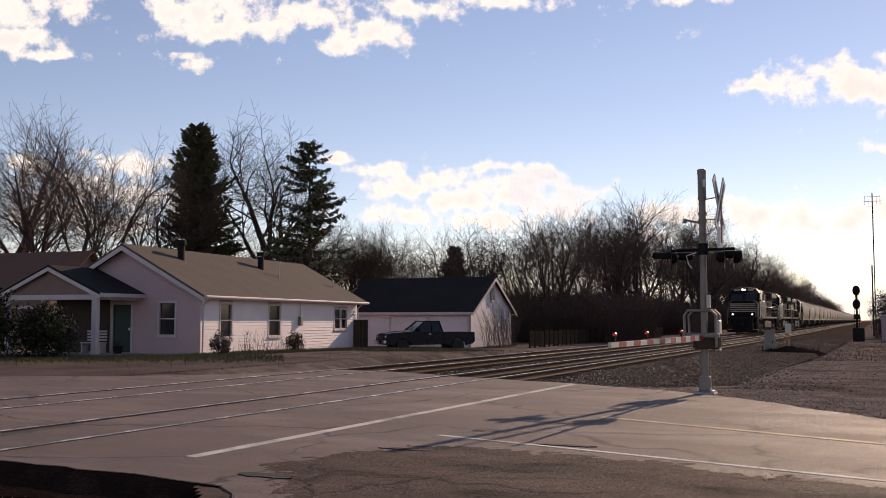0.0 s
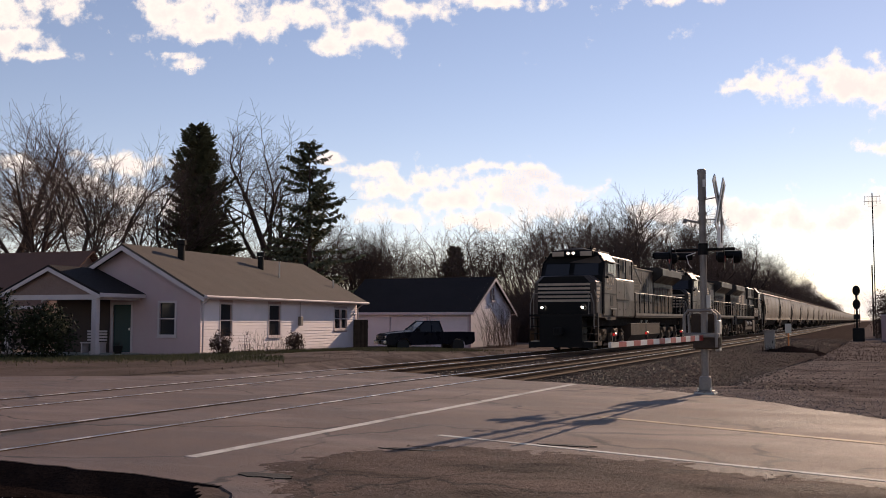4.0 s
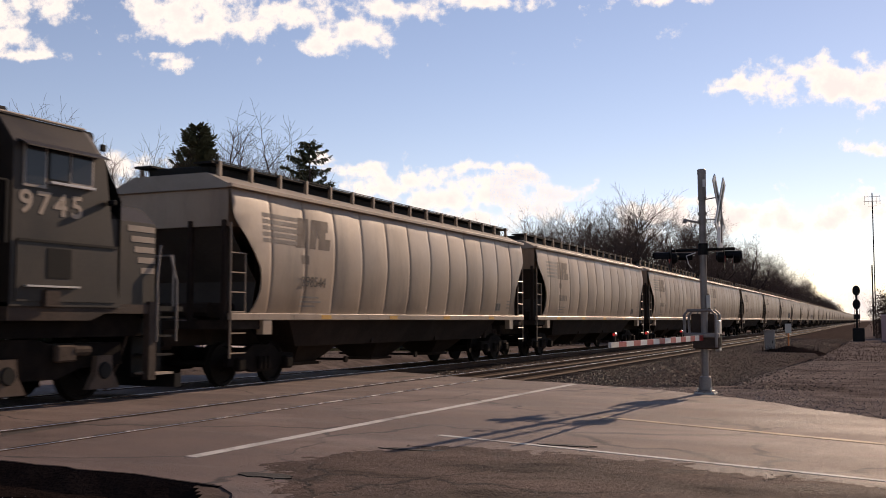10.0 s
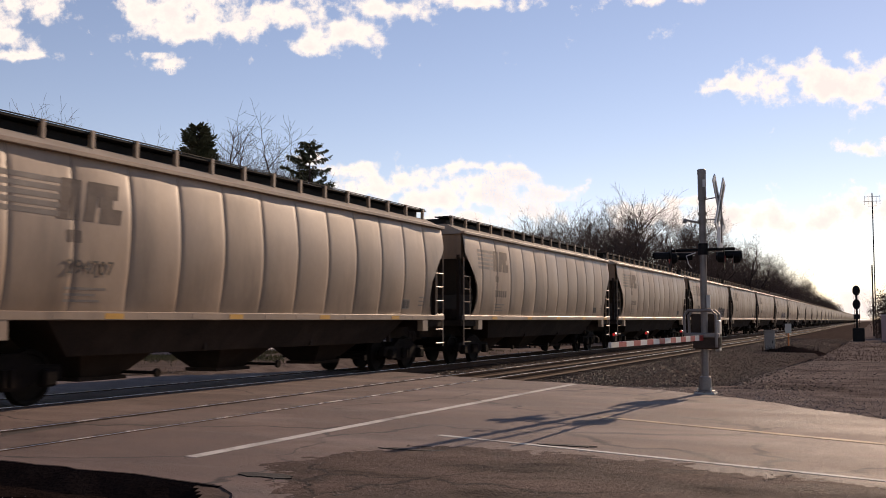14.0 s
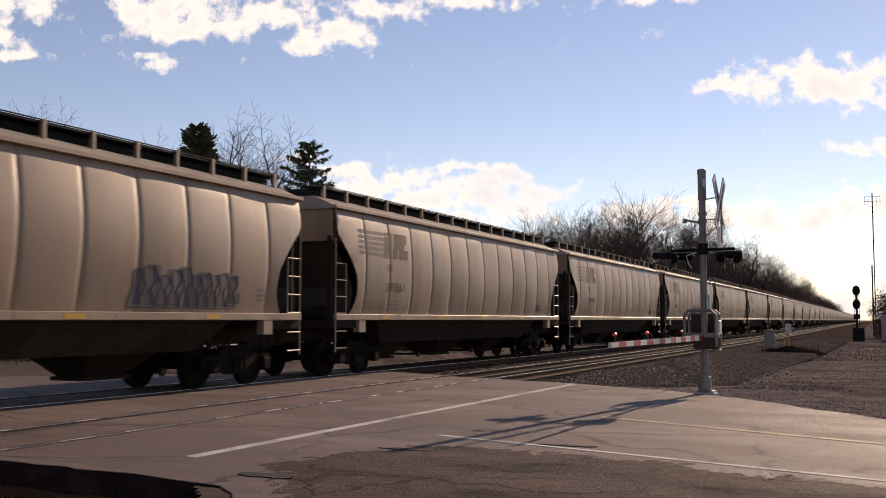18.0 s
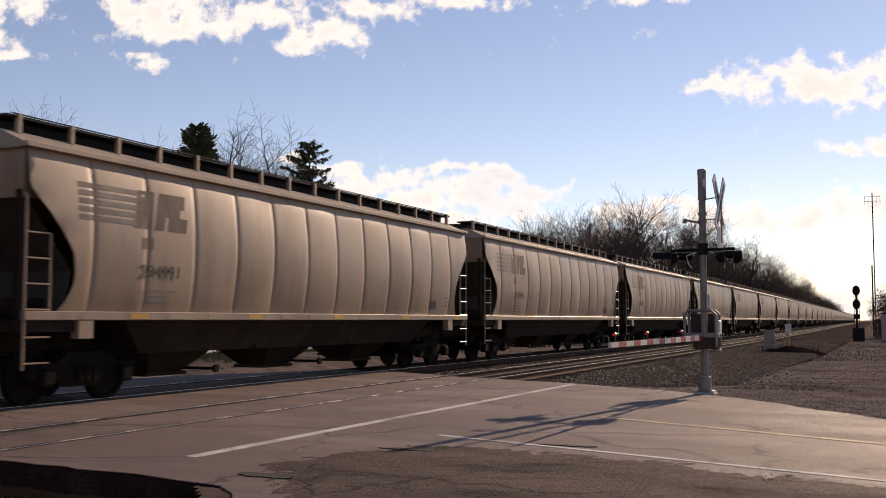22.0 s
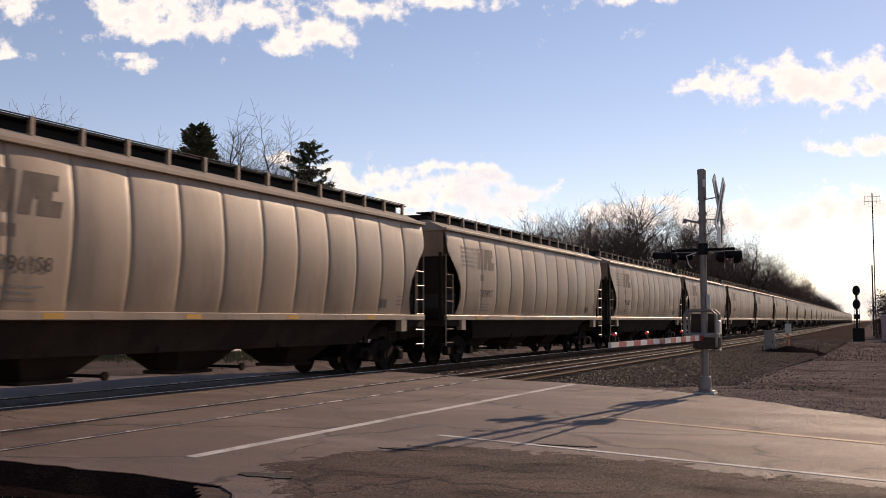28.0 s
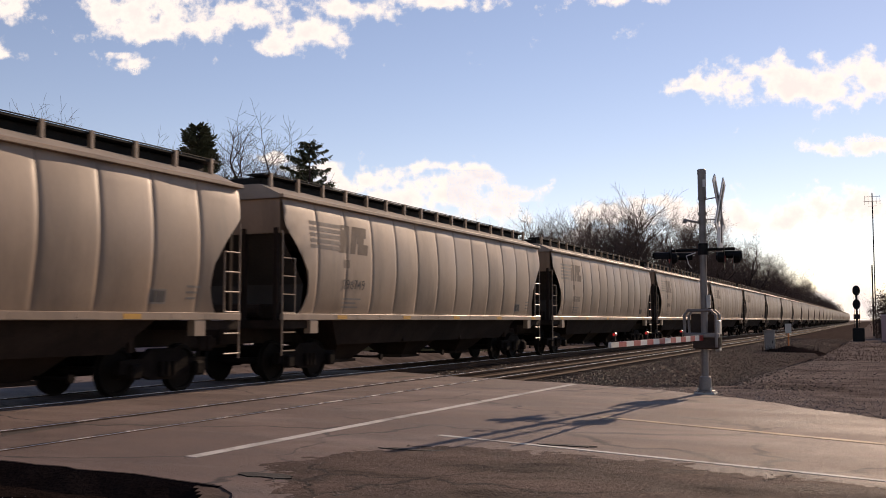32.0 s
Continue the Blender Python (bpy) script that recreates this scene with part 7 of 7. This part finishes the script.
            for k in range(4):
                part("tread", box(*both(sg, 1.0, 1.5), y - 0.25, y + 0.2, 0.4 + 0.34 * k, 0.44 + 0.34 * k), LOCOW if k == 0 else DARK, st)
            part("step_side", box(*both(sg, 1.38, 1.52), y - e * 0.34 - 0.09, y - e * 0.34 + 0.09, 0.32, 1.72), LOCODIRT, st)
            part("grab_rail", Shape().tube([(sg * 1.53, y - e * 0.25, 1.0), (sg * 1.53, y - e * 0.25, 2.25), (sg * 1.42, y - e * 0.05, 2.75)], 0.022, 6), GALV, st)
            part("grab_rail", Shape().tube([(sg * 1.5, y + e * 0.32, 1.0), (sg * 1.5, y + e * 0.32, 2.1), (sg * 1.35, y + e * 0.3, 2.6)], 0.022, 6), GALV, st)
    for e in (-1, 1):
        part("pilot", Shape().box(-1.0, 1.0, *both(e, 10.35, 10.55), 0.15, 1.55).box(-1.5, 1.5, *both(e, 10.36, 10.54), 0.15, 0.4), BLACK, lo, "black pilot plate")
        part("end_platform", box(-1.5, 1.5, *both(e, 9.7, 10.55), 1.55, 1.64), DARK, lo)
        part("coupler", Shape().box(-0.13, 0.13, *both(e, 10.4, 11.12), 0.76, 1.0, 0.03).box(-0.18, 0.18, *both(e, 10.85, 11.12), 0.7, 1.06, 0.04), DARK, lo)
        part("end_rail", Shape().tube([(-1.3, e * 10.5, 1.6), (-1.3, e * 10.5, 2.6), (1.3, e * 10.5, 2.6), (1.3, e * 10.5, 1.6)], 0.022, 6), GALV, lo)
        heavy_truck(lo, e * 6.7)
    if flip:
        part("fuel_tank", Shape().prism([(-1.4, 0.78), (-1.4, 0.5), (-1.15, 0.24), (1.15, 0.24), (1.4, 0.5), (1.4, 0.78)], -3.8, 3.2, "y"), LOCODIRT, lo, "grimy fuel tank")
        for sg in (-1, 1):
            for y0 in (-1.9, 0.25):
                part("air_tank", Shape().lathe([(y0, 0.1), (y0 + 0.08, 0.25), (y0 + 1.62, 0.25), (y0 + 1.7, 0.1)], "y", (sg * 1.18, 0, 1.05), 16), TANK, lo, "dusty tan air reservoir", True)
            part("battery_box", box(*both(sg, 0.9, 1.45), 2.3, 3.3, 0.78, 1.34, 0.03), LOCODIRT, lo)
            part("battery_box", box(*both(sg, 0.9, 1.45), -3.8, -2.2, 0.3, 1.34, 0.03), LOCODIRT, lo)
            bx = part("blower_box", box(*both(sg, 1.0, 1.56), -5.9, -2.72, DECK, 2.55, 0.02), LOCODIRT, lo, "walkway battery box")
            for y in (-5.2, -3.7):
                gr = part("grille", box(*both(sg, 1.56, 1.565), y, y + 0.42, 2.1, 2.4), BLACK, bx)
                for q in range(4):
                    part("slat", box(*both(sg, 1.565, 1.575), y, y + 0.42, 2.12 + 0.075 * q, 2.15 + 0.075 * q), WHITE, gr)
    else:
        part("fuel_tank", Shape().prism([(-1.47, 1.2), (-1.47, 0.62), (-1.2, 0.26), (1.2, 0.26), (1.47, 0.62), (1.47, 1.2)], -3.4, 3.4, "y"), LOCODIRT, lo, "grimy fuel tank")
        for sg in (-1, 1):
            part("tank_rim", box(*both(sg, 1.42, 1.48), -3.4, 3.4, 1.2, 1.225), LOCOW, lo)
            part("tank_strap", box(*both(sg, 1.472, 1.48), -0.1, 0.06, 0.66, 1.18), DARK, lo)
            for y in (-0.9, 0.3):
                part("filler", Shape().tube([(sg * 1.38, y, 1.2), (sg * 1.43, y + 0.05, 1.38)], 0.05, 8), ALU, lo)
    return lo


LOCO_L = 22.3
# distance along the line of the first hopper's leading coupler, by time
RUN = ((0, 170.5), (3, 124.4), (6, 78.0), (9, 31.3), (13, -32.0), (19, -128.1), (23, -193.6), (28, -274.9), (30, -307.3), (32, -339.9))
fit3 = np.polyfit([q[0] for q in RUN], [q[1] for q in RUN], 3)


# small unevenness of the speed: seconds, metres
DRIFT = ((0, 0.0), (11, 0.05), (14, 0.28), (17, 0.24), (18, 0.36), (20.8, -0.78), (22, -0.6), (24, -0.7), (25, -0.72), (28, 0.0), (30, 0.22), (32, 0.18))


def front_at(t):
    return float(np.polyval(fit3, t)) + float(np.interp(t, [q[0] for q in DRIFT], [q[1] for q in DRIFT]))


def on_track(s, half_base, turned):
    """Pose of a vehicle whose middle is at the distance s: both bogies stand on the line."""
    x0, y0, _ = track(s - half_base, FAR)
    x1, y1, _ = track(s + half_base, FAR)
    ang = math.atan2(-(x1 - x0), y1 - y0)
    return Matrix.Translation(((x0 + x1) / 2, (y0 + y1) / 2, 0)) @ Matrix.Rotation(ang + (math.pi if turned else 0), 4, "Z")


TRAIN = []                       # vehicle, offset of its middle behind the first hopper's coupler, half bogie spacing, turned
for i, (num, tag, flip, marks) in enumerate((("4004", "DC to AC", False, (-0.7, 1.0, 1.25, 2.6, GHOST)), ("7556", "", False, (-0.3, 1.55, 1.9, 3.6, LOCOW)), ("9745", "", True, (-4.1, -1.5, -1.15, 0.95, LOCOW)))):
    TRAIN.append((locomotive(num, tag, i + 1, flip, marks), (i - 2.5) * LOCO_L, 6.7, flip))
TEAL = surf("teal_spray_paint", (0.07, 0.105, 0.115), (0.16, 0.1, 0.105), 1.2, 0.7, 0, 0.02, 30)
PALE = surf("pale_lilac_spray", (0.2, 0.165, 0.165), (0.28, 0.235, 0.225), 2.0, 0.7, 0, 0.02, 30)
PLUM = surf("dark_plum_spray", (0.085, 0.062, 0.06), (0.14, 0.105, 0.1), 2.0, 0.7, 0, 0.02, 30)
GRAF = {9: (PLUM, PALE, ((-0.6, 1.7, 2.35), (2.4, 4.7, 2.3))), 6: (TEAL, MARKD, ((3.2, 6.0, 2.35),))}
NUMBERS = {10: "294991", 16: "297497", 0: "298544", 3: "294707", 6: "295085", 12: "296318", 7: "297261", 8: "298342", 9: "296444", 11: "297495", 15: "296158", 17: "297619", 19: "296749"}
MODELS = [hopper_model(k) for k in (1, 2, 3)]
DISTANT = hopper_model(4, True)
for k in range(46):
    m = MODELS[k % 3] if k < 27 else DISTANT
    car = m if k in (0, 1, 2, 27) else copy_thing(m, Matrix.Identity(4))
    TRAIN.append((car, (k + 0.5) * HOP_L, 6.9, False))
for k in range(24):
    hopper_marks(TRAIN[k + 3][0], (k % 3 + 1) * 23.7, NUMBERS.get(k, ""), GRAF.get(k))


def motions():
    """The train runs through towards the south; the clouds drift."""
    for ob, off, half, turned in TRAIN:
        walk(ob, [(t, on_track(front_at(t) + off, half, turned)) for t in range(0, 33)])
    # wheelsets of the vehicles that pass close by roll on the rails
    for ob, off, half, turned in TRAIN[:27]:
        for tk in [c for c in ob.children if c.name.startswith("bogie")]:
            for ws in tk.children:
                if "roll_radius" not in ws:
                    continue
                r, way = ws["roll_radius"], (-1 if turned else 1)
                turn = lambda s: Matrix.Translation(ws.location) @ Matrix.Rotation(way * (front_at(0) - s) / r, 4, "X")
                # rolling is keyed while the vehicle is within 170 m of the crossing
                near = [k * 0.05 for k in range(641) if -45 < front_at(k * 0.05) + off < 170]
                t0, t1 = (near[0], near[-1]) if near else (0.0, 0.0)
                s0, s1 = front_at(t0), front_at(t1)
                steps = int(abs(s1 - s0) / (r * radians(80))) + 1
                rows = [(0.0, turn(s0))] if t0 > 0 else []
                rows += [(t0 + (t1 - t0) * k / steps, turn(front_at(t0 + (t1 - t0) * k / steps))) for k in range(steps + 1)]
                if t1 < 32.0:
                    rows.append((32.0, turn(s1)))
                walk(ws, rows)
    for ob in CLOUDS:
        rows = []
        for t in (0, 8, 16, 24, 32):
            m = SHOT @ Matrix.Translation(((-3.55 * t) * PX, 0, -CLOUD_FAR))
            rows.append((t, m))
        walk(ob, rows)


motions()
